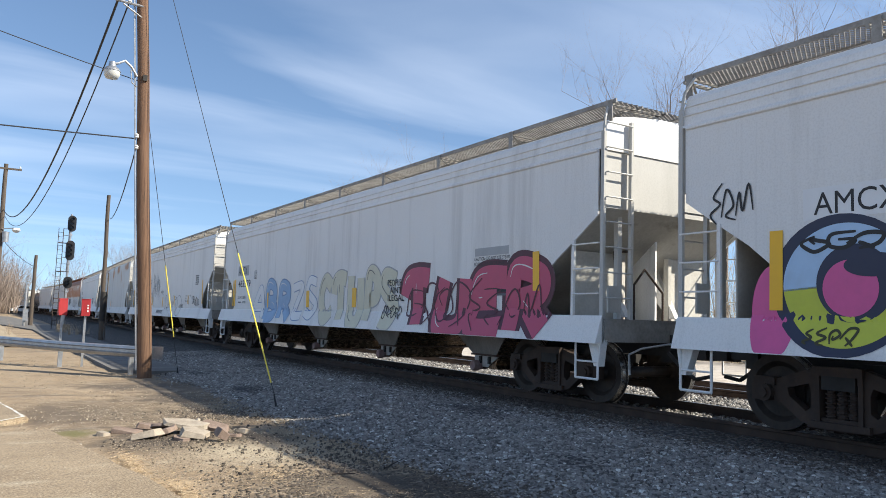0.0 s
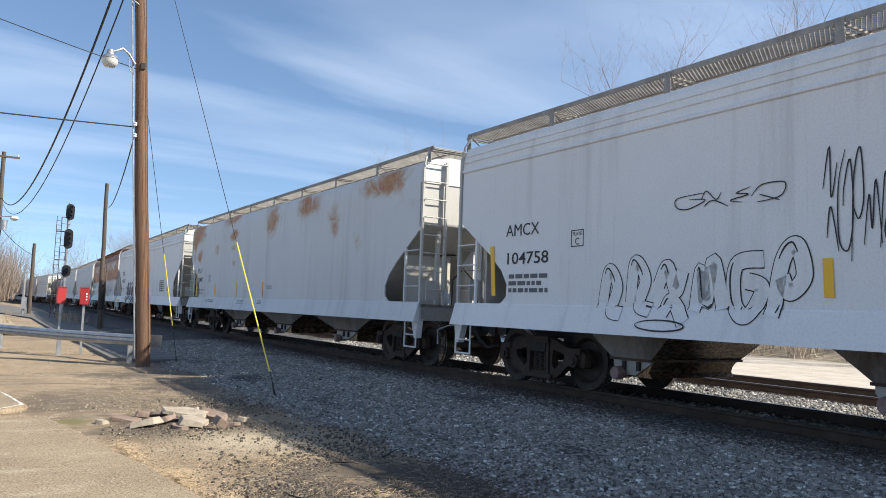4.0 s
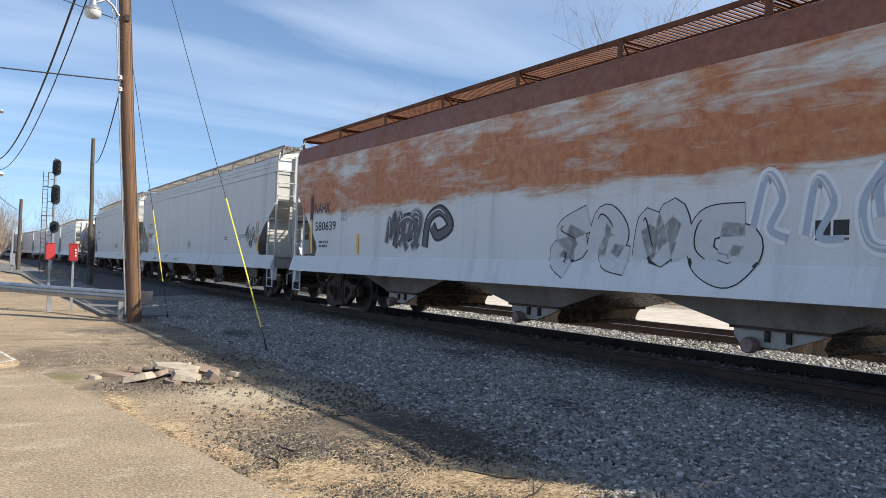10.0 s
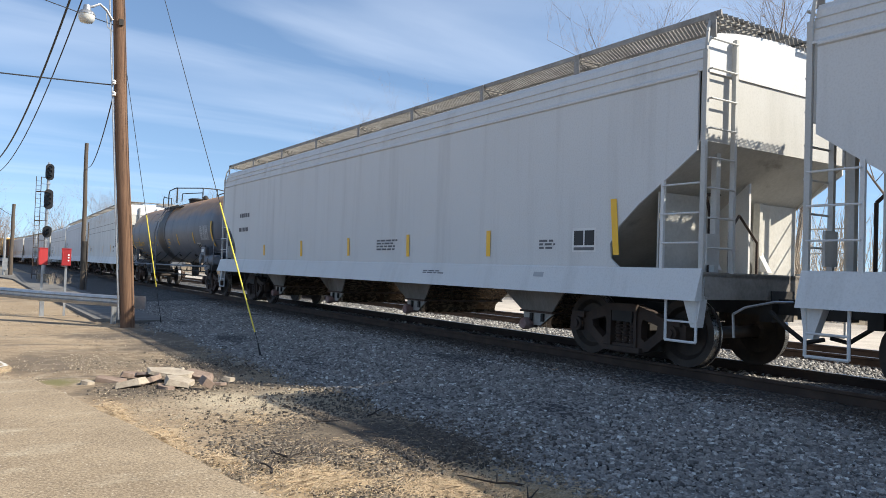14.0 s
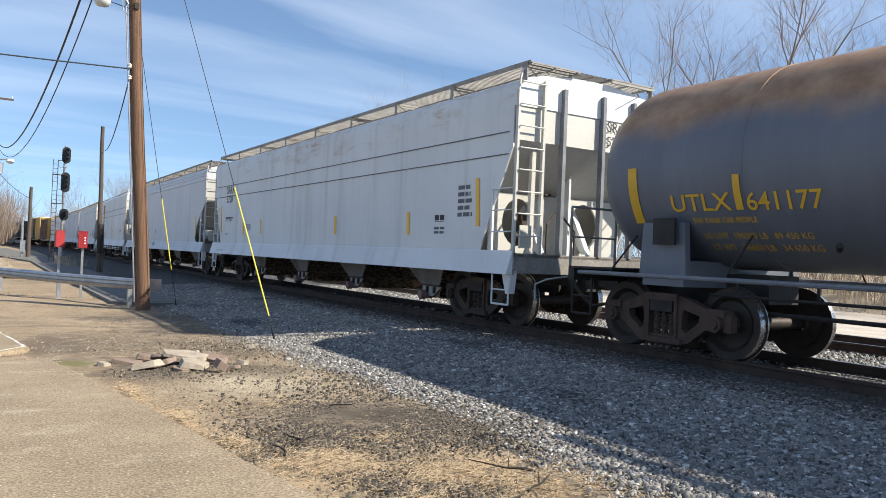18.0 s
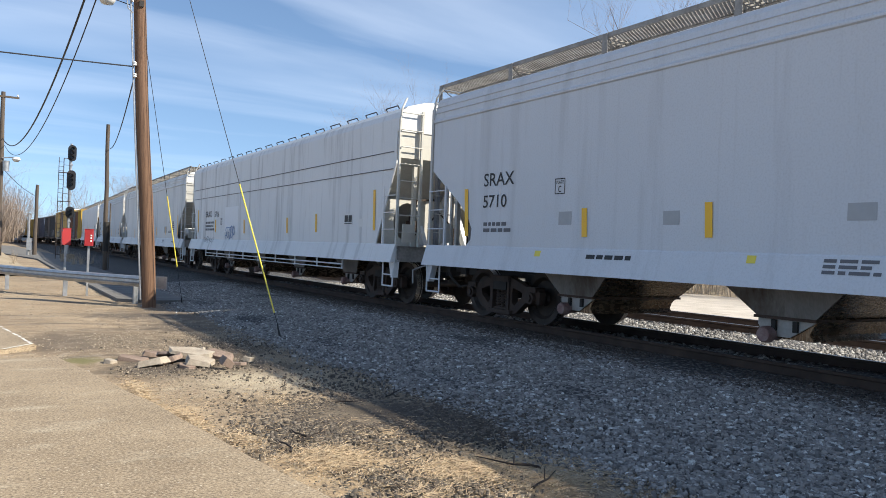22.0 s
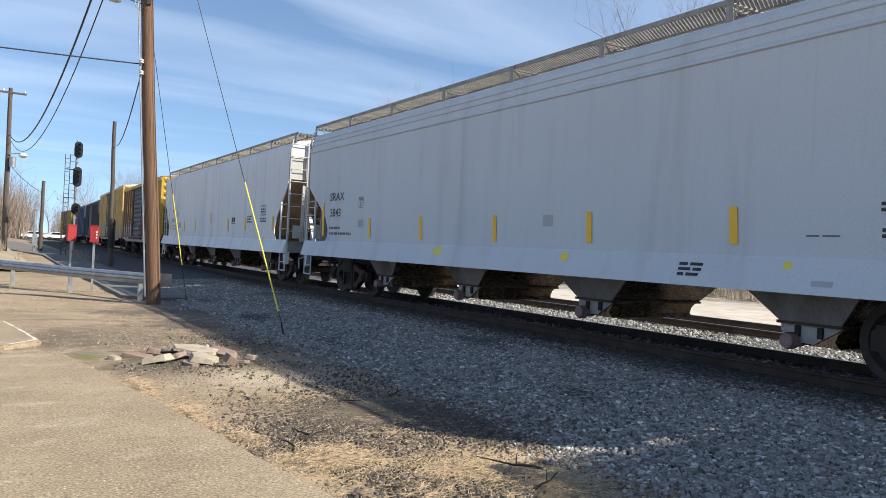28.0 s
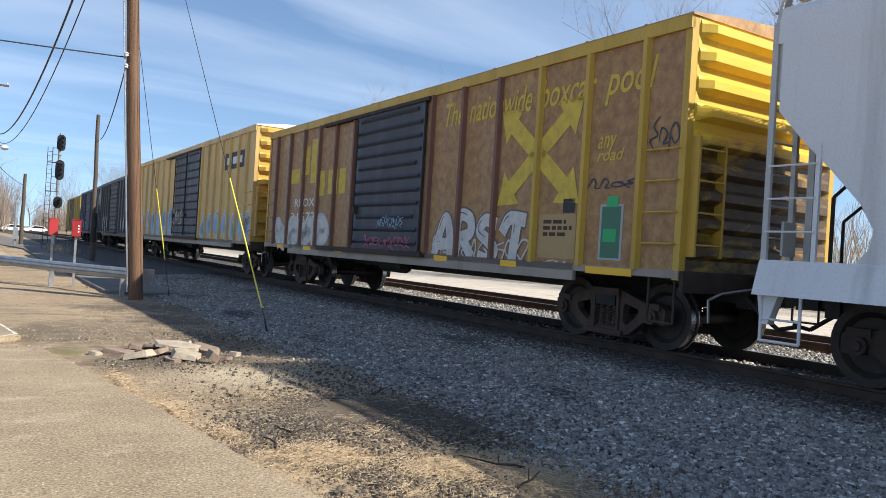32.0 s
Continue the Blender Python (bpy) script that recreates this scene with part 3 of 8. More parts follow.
M_SOIL = stone_material("dark_soil", [(0.03, 0.023, 0.018), (0.09, 0.07, 0.052), (0.05, 0.04, 0.03), (0.17, 0.135, 0.10), (0.06, 0.05, 0.038), (0.26, 0.22, 0.17)])
_rng = np.random.default_rng(4)


def spread_of(n, x0, x1, y0, y1, lean=1.0):
    x = _rng.uniform(x0, x1, n)
    y = y0 + (y1 - y0) * _rng.uniform(0, 1, n) ** lean
    return x, y


def cover():
    x, y = spread_of(140000, 3.40, 7.75, 1.6, 27, 1.8)
    edge = 4.05 + 0.10 * np.sin(y * 0.9) + 0.08 * np.sin(y * 2.3 + 1) + 0.012 * y
    keep = _rng.uniform(0, 1, len(x)) < np.clip((x - edge + 0.40) / 0.6, 0.03, 1.0) ** 1.3
    x, y = x[keep], y[keep]
    scatter("ballast_stones", x, y, bank_z(x), 0.009, 0.034, M_STONES, 1, "grey crushed stone heaped along the track", "ballast")
    x, y = spread_of(22000, 7.0, 8.34, 2.5, 27, 1.5)
    keep = _rng.uniform(0, 1, len(x)) < np.clip((x - 6.9) / 0.75, 0.0, 1.0)
    x, y = x[keep], y[keep]
    scatter("fouled_ballast", x, y, bank_z(x) + 0.01, 0.009, 0.028, M_FOULSTONES, 6, "brown oily crushed stone along the sleeper ends", "ballast")
    x, y = spread_of(16000, 8.45, 13.2, 3.0, 27, 1.3)
    scatter("ballast_between_rails", x, y, bank_z(x) + 0.005, 0.016, 0.042, M_STONES, 2, "grey crushed stone between the rails", "ballast")
    x, y = spread_of(22000, 1.5, 4.7, 2.6, 13.5, 1.25)
    keep = x > np.interp(y, [2, 4.2, 6, 8.5, 10.6, 10.7, 14], [2.1, 1.95, 1.72, 1.35, 1.0, 0.8, 0.8])
    for sx, sy, sr in ((3.1, 6.5, 0.8), (3.75, 6.1, 0.8), (4.2, 5.6, 0.6), (2.55, 5.9, 0.5), (2.3, 9.9, 0.8), (2.75, 4.35, 0.4)):
        keep &= _rng.uniform(0, 1, len(x)) > 0.88 * np.exp(-((x - sx) ** 2 + (y - sy) ** 2) / sr**2)
    x, y = x[keep], y[keep]
    scatter("loose_gravel", x, y, np.full(len(x), -0.056), 0.003, 0.0125, M_PEBBLES, 3, "small pale gravel scattered on dirt", "gravel")
    # crumbs of dark soil thrown up in the oily patches
    cx, cy = [], []
    for sx, sy, sr, k in ((3.1, 6.5, 0.85, 5200), (3.75, 6.1, 0.9, 5000), (4.2, 5.6, 0.7, 3000), (2.55, 5.9, 0.6, 2400), (2.75, 4.4, 0.5, 1600), (2.3, 9.6, 0.7, 500), (3.9, 8.2, 0.9, 700), (3.6, 11.5, 1.2, 600)):
        cx.append(_rng.normal(sx, sr * 0.6, k))
        cy.append(_rng.normal(sy, sr * 0.6, k))
    x, y = np.concatenate(cx), np.concatenate(cy)
    scatter("soil_crumbs", x, y, np.maximum(bank_z(x), -0.06), 0.004, 0.026, M_SOIL, 7, "dark oily crumbs of soil on the dirt", "soil")
    x, y = spread_of(6000, 0.3, 4.6, 10.7, 28, 1.2)
    scatter("gravel_scatter", x, y, np.full(len(x), -0.058), 0.004, 0.016, M_PEBBLES, 5, "loose pale gravel on a dirt yard", "gravel")


cover()


def straw():
    rng = random.Random(8)
    g = Geo()
    spots = [(2.28, 5.12, 0.24, 0.27, 3000), (3.02, 4.5, 0.34, 0.26, 3400), (3.5, 4.0, 0.30, 0.25, 1200), (1.47, 8.2, 0.07, 0.55, 900), (1.66, 6.7, 0.09, 0.45, 800), (1.85, 5.9, 0.10, 0.30, 500), (2.5, 4.1, 0.4, 0.4, 300), (2.6, 7.2, 0.8, 1.1, 500), (2.2, 3.4, 0.3, 0.5, 400), (3.0, 5.6, 0.9, 0.7, 500)]
    for cx, cy, rx, ry, n in spots:
        for _ in range(int(n * 1.5)):
            a, r = rng.uniform(0, math.tau), min(2.4, abs(rng.gauss(0, 0.85)))
            x, y = cx + rx * r * math.cos(a), cy + ry * r * math.sin(a)
            ln, d = rng.uniform(0.03, 0.12), rng.gauss(0.4, 1.1)
            z = -0.058 + rng.uniform(0, 0.028)
            w = rng.uniform(0.0007, 0.0016)
            e = Vector((math.cos(d), math.sin(d), rng.uniform(-0.12, 0.16))) * ln
            sd = Vector((-math.sin(d), math.cos(d), 0.3)) * w
            p = Vector((x, y, z))
            g.add([p - sd, p + sd, p + e * 0.6 + sd * 0.8 + Vector((0, 0, 0.006)), p + e, p + e * 0.6 - sd * 0.8 + Vector((0, 0, 0.006))], [(0, 1, 2, 3, 4)])
    m = stone_material("dry_straw", [(0.50, 0.37, 0.22), (0.70, 0.53, 0.34), (0.40, 0.29, 0.17), (0.78, 0.62, 0.42), (0.62, 0.47, 0.29)])
    me = bpy.data.meshes.new("dry_grass")
    me.from_pydata(g.v, [], g.f)
    me.materials.append(m)
    tagged(new("dry_grass", me), "flattened dry yellow grass at the slab's edge", "dry grass", kind="stuff")


straw()


def litter():
    """Dead twigs and a few pale stones on the dirt."""
    rng = random.Random(17)
    for x, y, a, ln in ((2.06, 5.35, 60, 0.34), (2.22, 5.62, 15, 0.30), (3.72, 7.0, 10, 0.42), (3.1, 6.9, -25, 0.26), (3.55, 4.25, 150, 0.5), (2.35, 5.75, 100, 0.22), (3.2, 3.9, 20, 0.38)):
        pts, p, d = [], Vector((x, y, -0.03)), radians(a)
        for i in range(6):
            pts.append(p.copy())
            d += rng.uniform(-0.45, 0.45)
            p += Vector((math.cos(d), math.sin(d), rng.uniform(-0.1, 0.2))) * ln / 5
        g = Geo()
        for i, (a0, b0) in enumerate(zip(pts, pts[1:])):
            g.rod(a0, b0, 0.011 - 0.0015 * i, 5, 0.0095 - 0.0015 * i)
        g.rod(pts[2], pts[2] + Vector((0.06, 0.08, 0.05)), 0.006, 4, 0.003)
        tagged(part("twig", g, M_TIE), "short dark dead twig lying on dirt", "twig", "dead twigs")


litter()


def slab(name, outline, top, thick, material, label, category, bevel=0.02):
    bm = bmesh.new()
    vs = [bm.verts.new((x, y, top)) for x, y in outline]
    f = bm.faces.new(vs)
    r = bmesh.ops.extrude_face_region(bm, geom=[f])
    for v in r["geom"]:
        if isinstance(v, bmesh.types.BMVert):
            v.co.z -= thick
    bmesh.ops.recalc_face_normals(bm, faces=bm.faces)
    bmesh.ops.bevel(bm, geom=[e for e in bm.edges if all(v.co.z > top - 1e-4 for v in e.verts)], offset=bevel, segments=2, affect="EDGES")
    me = bpy.data.meshes.new(name)
    bm.to_mesh(me)
    bm.free()
    me.materials.append(material)
    return tagged(new(name, me), label, category, kind="structure")


EDGE = [(0.95, 10.6), (1.02, 10.2), (1.16, 9.4), (1.27, 8.7), (1.36, 8.0), (1.50, 7.3), (1.57, 6.6), (1.67, 5.9), (1.74, 5.2), (1.90, 4.2), (1.98, 3.3), (2.12, 2.0), (2.4, -3.0)]
slab("pavement", EDGE + [(-7, -3.0), (-7, 10.7)], 0.0, 0.16, M_CONCRETE, "worn tan concrete slab with a ragged edge", "pavement")
slab("pavement_far", [(0.34, 11.35), (0.80, 11.9), (0.66, 12.9), (0.42, 14.4), (0.1, 16.5), (-6, 16.5), (-6, 11.2)], 0.0, 0.14, M_CONCRETE, "small concrete slab with a pale painted edge", "pavement")


def kerb():
    """Worn white edging: what is left of the paint, in short uneven dabs."""
    rng = random.Random(23)
    g = Geo()
    pts = [(-2.0, 11.32), (0.30, 11.33), (0.74, 11.9), (0.62, 12.9), (0.40, 14.4)]
    for (ax, ay), (bx, by) in zip(pts, pts[1:]):
        d = Vector((bx - ax, by - ay, 0))
        ln = d.length
        d.normalize()
        n = Vector((-d.y, d.x, 0))
        u = 0.0
        while u < ln - 0.05:
            w = rng.uniform(0.04, 0.22)
            if rng.random() < 0.62:
                a, b = Vector((ax, ay, 0.004)) + d * u, Vector((ax, ay, 0.004)) + d * min(ln, u + w)
                e = [n * rng.uniform(0.008, 0.030) for _ in range(4)]
                g.add([a - e[0], a + e[1], b + e[2], b - e[3]], [(0, 1, 2, 3)])
            u += w
    tagged(part("painted_edge", g, M_PALEPAINT), "chipped white painted edging on a concrete slab", "edging", kind="structure")


kerb()
slab("road", [(3.1, 20.4), (3.8, 19.7), (5.3, 19.9), (5.8, 27), (6.0, 43), (5.9, 70), (4.6, 120), (-2, 122), (1.5, 75), (3.6, 56), (3.3, 40), (3.2, 27)], 0.012, 0.12, M_ASPHALT, "worn grey asphalt drive beside the track", "road")
slab("yard", [(16.6, -40), (29.5, -40), (29.5, 60), (30.5, 130), (18.2, 130), (17.2, 60)], -0.005, 0.1, M_GRAVEL, "pale sunlit gravel yard beyond the tracks", "yard")
strip("earth_bank", [(28.6, -0.08), (30, 0.25), (32, 0.6), (35, 0.9), (44, 1.2), (60, 0.4), (62, -0.3)], -60, 330, 4.0, M_FIELD, "low brown earth bank with dry grass", "bank", follow=False, wobble=0.25)
strip("verge", [(-40, -0.3), (-30, 0.5), (-8, 0.65), (-1.5, 0.45), (1.4, 0.12), (2.2, -0.06)], 33, 200, 2.0, M_FIELD, "verge of dry brown grass along the drive", "verge", follow=False, wobble=0.2)


def rubble():
    """A heap of broken paving: flat slabs and chunks."""
    rng = random.Random(5)
    mat = surface("broken_concrete", (0.25, 0.21, 0.165), (0.43, 0.375, 0.30), 6, 0.9, fine=40, bump=0.6, dist=0.01, third=(0.20, 0.17, 0.14))
    dark = surface("broken_brown_stone", (0.16, 0.115, 0.09), (0.30, 0.225, 0.18), 6, 0.9, fine=40, bump=0.6, dist=0.01)
    # x, y, z, length, width, thickness, turn, tilt, dark
    rows = [(2.50, 10.15, 0.10, 0.62, 0.30, 0.10, -12, 6, 0), (1.96, 9.82, 0.03, 0.42, 0.26, 0.13, 8, -5, 0), (2.48, 9.70, 0.04, 0.52, 0.30, 0.12, 15, 4, 0), (2.72, 9.40, 0.05, 0.24, 0.20, 0.17, 40, 12, 1), (1.78, 10.35, 0.02, 0.40, 0.20, 0.10, -20, 6, 1),
            (2.20, 10.02, 0.03, 0.34, 0.24, 0.12, 30, -8, 1), (2.86, 10.12, 0.06, 0.40, 0.20, 0.09, -40, 10, 1), (2.10, 10.62, 0.03, 0.30, 0.20, 0.10, 10, 5, 1), (2.42, 10.72, 0.03, 0.26, 0.18, 0.09, 60, 0, 0), (3.16, 9.90, 0.02, 0.17, 0.13, 0.10, 20, 5, 0),
            (2.98, 9.66, 0.01, 0.20, 0.12, 0.06, -15, 0, 1), (1.50, 10.22, 0.01, 0.20, 0.14, 0.09, 25, 3, 0), (2.30, 9.62, 0.01, 0.22, 0.15, 0.08, -35, 4, 1), (2.66, 10.42, 0.08, 0.28, 0.18, 0.08, 70, -14, 0), (3.82, 11.5, 0.0, 0.16, 0.10, 0.08, 10, 0, 0), (1.18, 9.62, 0.0, 0.11, 0.08, 0.06, 30, 0, 0), (2.20, 10.30, 0.07, 0.32, 0.22, 0.08, -60, -7, 1), (2.53, 4.3, -0.03, 0.13, 0.11, 0.07, 0, 0, 1)]
    for x, y, z, a, b, c, turn, tilt, k in rows:
        bm = bmesh.new()
        n = rng.randint(4, 6)
        turn0, ring = rng.uniform(0, math.tau), []
        for i in range(n):
            t = turn0 + (i + rng.uniform(-0.28, 0.28)) * math.tau / n
            q = rng.uniform(0.85, 1.2)
            ring.append((math.cos(t) * q * a * 0.58, math.sin(t) * q * b * 0.62))
        c *= 0.72
        lo = [bm.verts.new((px * rng.uniform(0.9, 1.08), py * rng.uniform(0.9, 1.08), 0)) for px, py in ring]
        hi = [bm.verts.new((px * rng.uniform(0.82, 1.0), py * rng.uniform(0.82, 1.0), c * rng.uniform(0.7, 1.2))) for px, py in ring]
        bm.faces.new(list(reversed(lo)))
        bm.faces.new(hi)
        for i in range(n):
            bm.faces.new((lo[i], lo[(i + 1) % n], hi[(i + 1) % n], hi[i]))
        bmesh.ops.bevel(bm, geom=list(bm.edges), offset=0.004, segments=1, affect="EDGES")
        bmesh.ops.triangulate(bm, faces=bm.faces)
        bmesh.ops.recalc_face_normals(bm, faces=bm.faces)
        me = bpy.data.meshes.new("rubble_chunk")
        bm.to_mesh(me)
        bm.free()
        me.materials.append(dark if k else mat)
        ob = new("rubble_chunk", me)
        ob.matrix_basis = pose(x, y, z - 0.07, tilt * 2.0, tilt * 1.4, turn)
        ob.scale = (0.86, 0.86, 0.8)
        tagged(ob, "brown broken paving stone on the dirt" if k else "pale broken concrete chunk on the dirt", "rubble", "heap of broken paving")


rubble()

# ---------------------------------------------------------------- poles, wires and signal


def bent(name, pts, r, material, parent, n=8, smooth=40):
    g = Geo()
    k = len(pts)
    vs = []
    way = (Vector(pts[-1]) - Vector(pts[0])).normalized()
    ref = Vector((1, 0, 0)) if abs(way.x) < 0.7 else Vector((0, 1, 0))
    for i, p in enumerate(pts):
        a, b = Vector(pts[max(0, i - 1)]), Vector(pts[min(k - 1, i + 1)])
        d = (b - a).normalized()
        u = (ref - d * ref.dot(d)).normalized()
        w = d.cross(u)
        rr = r if isinstance(r, float) else r[i]
        vs += [Vector(p) + u * (math.cos(j * math.tau / n) * rr) + w * (math.sin(j * math.tau / n) * rr) for j in range(n)]
    fs = [(i * n + j, i * n + (j + 1) % n, (i + 1) * n + (j + 1) % n, (i + 1) * n + j) for i in range(k - 1) for j in range(n)]
    fs += [tuple(range(n - 1, -1, -1)), tuple((k - 1) * n + j for j in range(n))]
    return part(name, g.add(vs, fs), material, parent, smooth=smooth)


def wooden_pole(base, top, r0, r1, label, material):
    pole = tagged(empty("utility_pole"), label, "utility pole")
    pts = [Vector(base).lerp(Vector(top), i / 10) + Vector((0.012 * math.sin(i * 1.3), 0.01 * math.cos(i * 1.7), 0)) for i in range(11)]
    bent("shaft", pts, [r0 + (r1 - r0) * i / 10 for i in range(11)], material, pole, 16)
    return pole


def cable(name, a, b, sag, r, label, n=28):
    a, b = Vector(a), Vector(b)
    pts = [a.lerp(b, i / n) - Vector((0, 0, 4 * sag * (i / n) * (1 - i / n))) for i in range(n + 1)]
    return tagged(bent(name, pts, r, M_WIRE, None, 5), label, "cable")


def poles():
    # near pole with its street lamp
    lean = Vector((-0.068, 0.008, 1.0))
    base = Vector((3.60, 18.86, -0.15))
    at = lambda z: base + lean * (z + 0.15)
    p = wooden_pole(base, at(12.4), 0.165, 0.120, "tall brown wooden utility pole carrying a street lamp", M_POLE)
    bent("conduit", [at(z) + Vector((-0.19, -0.03, 0)) for z in (0.1, 2.5, 5.0, 7.5, 9.0)], 0.022, M_GALV, p, 6)
    part("ground_wire", Geo().pipe([at(z) + Vector((0.10, -0.155, 0)) for z in (0.1, 3, 6, 9)], 0.006, 4), M_WIRE, p)
    part("cross_bracket", Geo().rod(at(8.75) + Vector((0, -0.1, 0)), at(8.78) + Vector((-0.62, -0.1, 0)), 0.03, 6).rod(at(8.45) + Vector((0, -0.1, 0)), at(8.72) + Vector((-0.45, -0.1, 0)), 0.02, 6), M_GALV, p)
    for z, dx in ((8.86, -0.55), (8.86, -0.30), (5.62, -0.16), (5.35, -0.17)):
        part("insulator", Geo().lathe([(0, 0.02), (0.02, 0.05), (0.05, 0.035), (0.08, 0.05), (0.11, 0.02)], 10, "Z", tuple(at(z) + Vector((dx, -0.1, -0.08)))), M_WHITE, p, smooth=50)
    part("bolt_plate", Geo().box(-0.05, 0.05, -0.02, 0.02, -0.07, 0.07, Matrix.Translation(at(7.0) + Vector((0.02, -0.165, 0)))), M_BLACK, p)
    lamp = tagged(empty("street_lamp"), "grey street lamp on a curved arm", "street lamp")
    hp = at(7.05)
    head = Vector((2.38, 18.62, 7.03))
    bent("arm", [hp + Vector((-0.15, -0.08, -0.02)), hp + Vector((-0.30, -0.12, 0.18)), hp.lerp(head, 0.62) + Vector((0, 0, 0.28)), head + Vector((0.12, 0.03, 0.17)), head + Vector((0, 0, 0.12))], 0.028, M_GALV, lamp, 8)
    bent("brace", [hp + Vector((-0.14, -0.1, -0.28)), hp + Vector((-0.26, -0.12, -0.20)), hp + Vector((-0.30, -0.12, 0.10))], 0.014, M_GALV, lamp, 6)
    part("housing", Geo().lathe([(0.17, 0.0), (0.17, 0.07), (0.06, 0.09), (0.02, 0.15), (-0.05, 0.19), (-0.05, 0.0)], 18, "Z", tuple(head)), M_GALV, lamp, smooth=40)
    part("refractor", Geo().lathe([(-0.05, 0.18), (-0.14, 0.175), (-0.22, 0.13), (-0.25, 0.0)], 18, "Z", tuple(head)), plain("milky_lamp_glass", (0.62, 0.62, 0.58), 0.25, wear=0.3), lamp, smooth=60)
    # guys with yellow guards
    for anchor, z, lo, hi, r in (((4.42, 12.15, 0.0), 12.0, 0.03, 0.215, 0.013), ((4.47, 19.39, 0.0), 7.2, 0.12, 0.36, 0.014)):
        guy = tagged(empty("guy_wire"), "steel guy wire with a bright yellow guard", "guy wire", "guys of the pole")
        a, b = Vector(anchor), at(z)
        part("strand", Geo().rod(a - (b - a) * 0.02, b, 0.007, 5), M_WIRE, guy)
        part("guard", Geo().rod(a.lerp(b, lo), a.lerp(b, hi), r, 8), M_YELLOW, guy, "yellow plastic guard")
        part("anchor_eye", Geo().rod(a - Vector((0, 0, 0.1)), a.lerp(b, 0.015), 0.014, 6), M_BLACK, guy)
    # dark pole beyond
    p = wooden_pole((5.38, 39.2, -0.2), (5.28, 39.2, 6.95), 0.11, 0.085, "dark weathered wooden pole beside the drive", M_POLE_GREY)
    bent("riser_pipe", [(5.52, 39.1, 3.2), (5.52, 39.1, 3.0), (5.52, 39.1, 1.5), (5.52, 39.1, 0.0)], 0.025, M_POLE_GREY, p, 6)
    part("marker_band", Geo().lathe([(0.9, 0.135), (2.3, 0.132)], 14, "Z", (5.38, 39.2, 0)), M_BLACK, p)
    # pole with crossarm and transformer, far along the drive
    p = wooden_pole((1.50, 60.8, -0.2), (1.42, 60.8, 11.4), 0.19, 0.13, "grey wooden pole with a transformer and crossarm", M_POLE_GREY)
    part("crossarm", Geo().box(0.4, 2.4, 60.65, 60.75, 11.0, 11.13), M_POLE_GREY, p)
    for x in (0.5, 1.0, 2.3):
        part("insulator", Geo().lathe([(11.13, 0.03), (11.2, 0.06), (11.3, 0.04)], 8, "Z", (x, 60.7, 0)), M_WHITE, p)
    part("transformer", Geo().lathe([(5.9, 0.0), (5.9, 0.2), (6.6, 0.22), (6.65, 0.0)], 12, "Z", (1.75, 60.55, 0)), M_GALV, p, smooth=40)
    part("lamp_arm", Geo().pipe([(1.5, 60.6, 6.8), (2.2, 60.4, 6.9)], 0.04, 6), M_GALV, p)
    part("lamp_head", Geo().lathe([(0.12, 0.0), (0.1, 0.2), (-0.05, 0.28), (-0.2, 0.15), (-0.22, 0)], 12, "Z", (2.35, 60.4, 6.8)), M_WHITE, p, smooth=50)
    p = wooden_pole((4.15, 67.9, -0.2), (4.18, 67.9, 5.55), 0.16, 0.12, "short grey wooden pole by the drive", M_POLE_GREY)
    p = wooden_pole((3.62, 66.5, -0.2), (3.62, 66.5, 3.1), 0.10, 0.09, "low pale post by the drive", M_GALV)
    part("meter_box", Geo().box(3.5, 3.85, 66.3, 66.5, 0.4, 1.3), M_GALV, p)
    # wires
    cable("power_cable", at(8.85) + Vector((-0.55, -0.1, 0)), (1.50, 60.7, 8.15), 2.25, 0.030, "thick black overhead cable sagging between poles")
    cable("power_cable", at(8.85) + Vector((-0.30, -0.1, 0)), (1.62, 60.7, 7.7), 2.5, 0.018, "thin black overhead cable sagging between poles")
    cable("service_wire", at(6.95) + Vector((-0.1, 0, 0)), (-16, 18.6, 12.2), 0.5, 0.011, "thin service wire running off the pole")
    cable("service_wire", at(5.55) + Vector((-0.16, 0, 0)), (-16, 19.2, 5.5), 0.22, 0.016, "black service wire strung off the pole")
    cable("service_wire", at(5.5) + Vector((-0.12, 0, 0)), (5.4, 39.1, 5.8), 0.45, 0.016, "black wire between two wooden poles")
    cable("service_wire", (1.5, 60.8, 6.2), (4.2, 67.9, 4.6), 0.25, 0.02, "wire between two far poles")


poles()


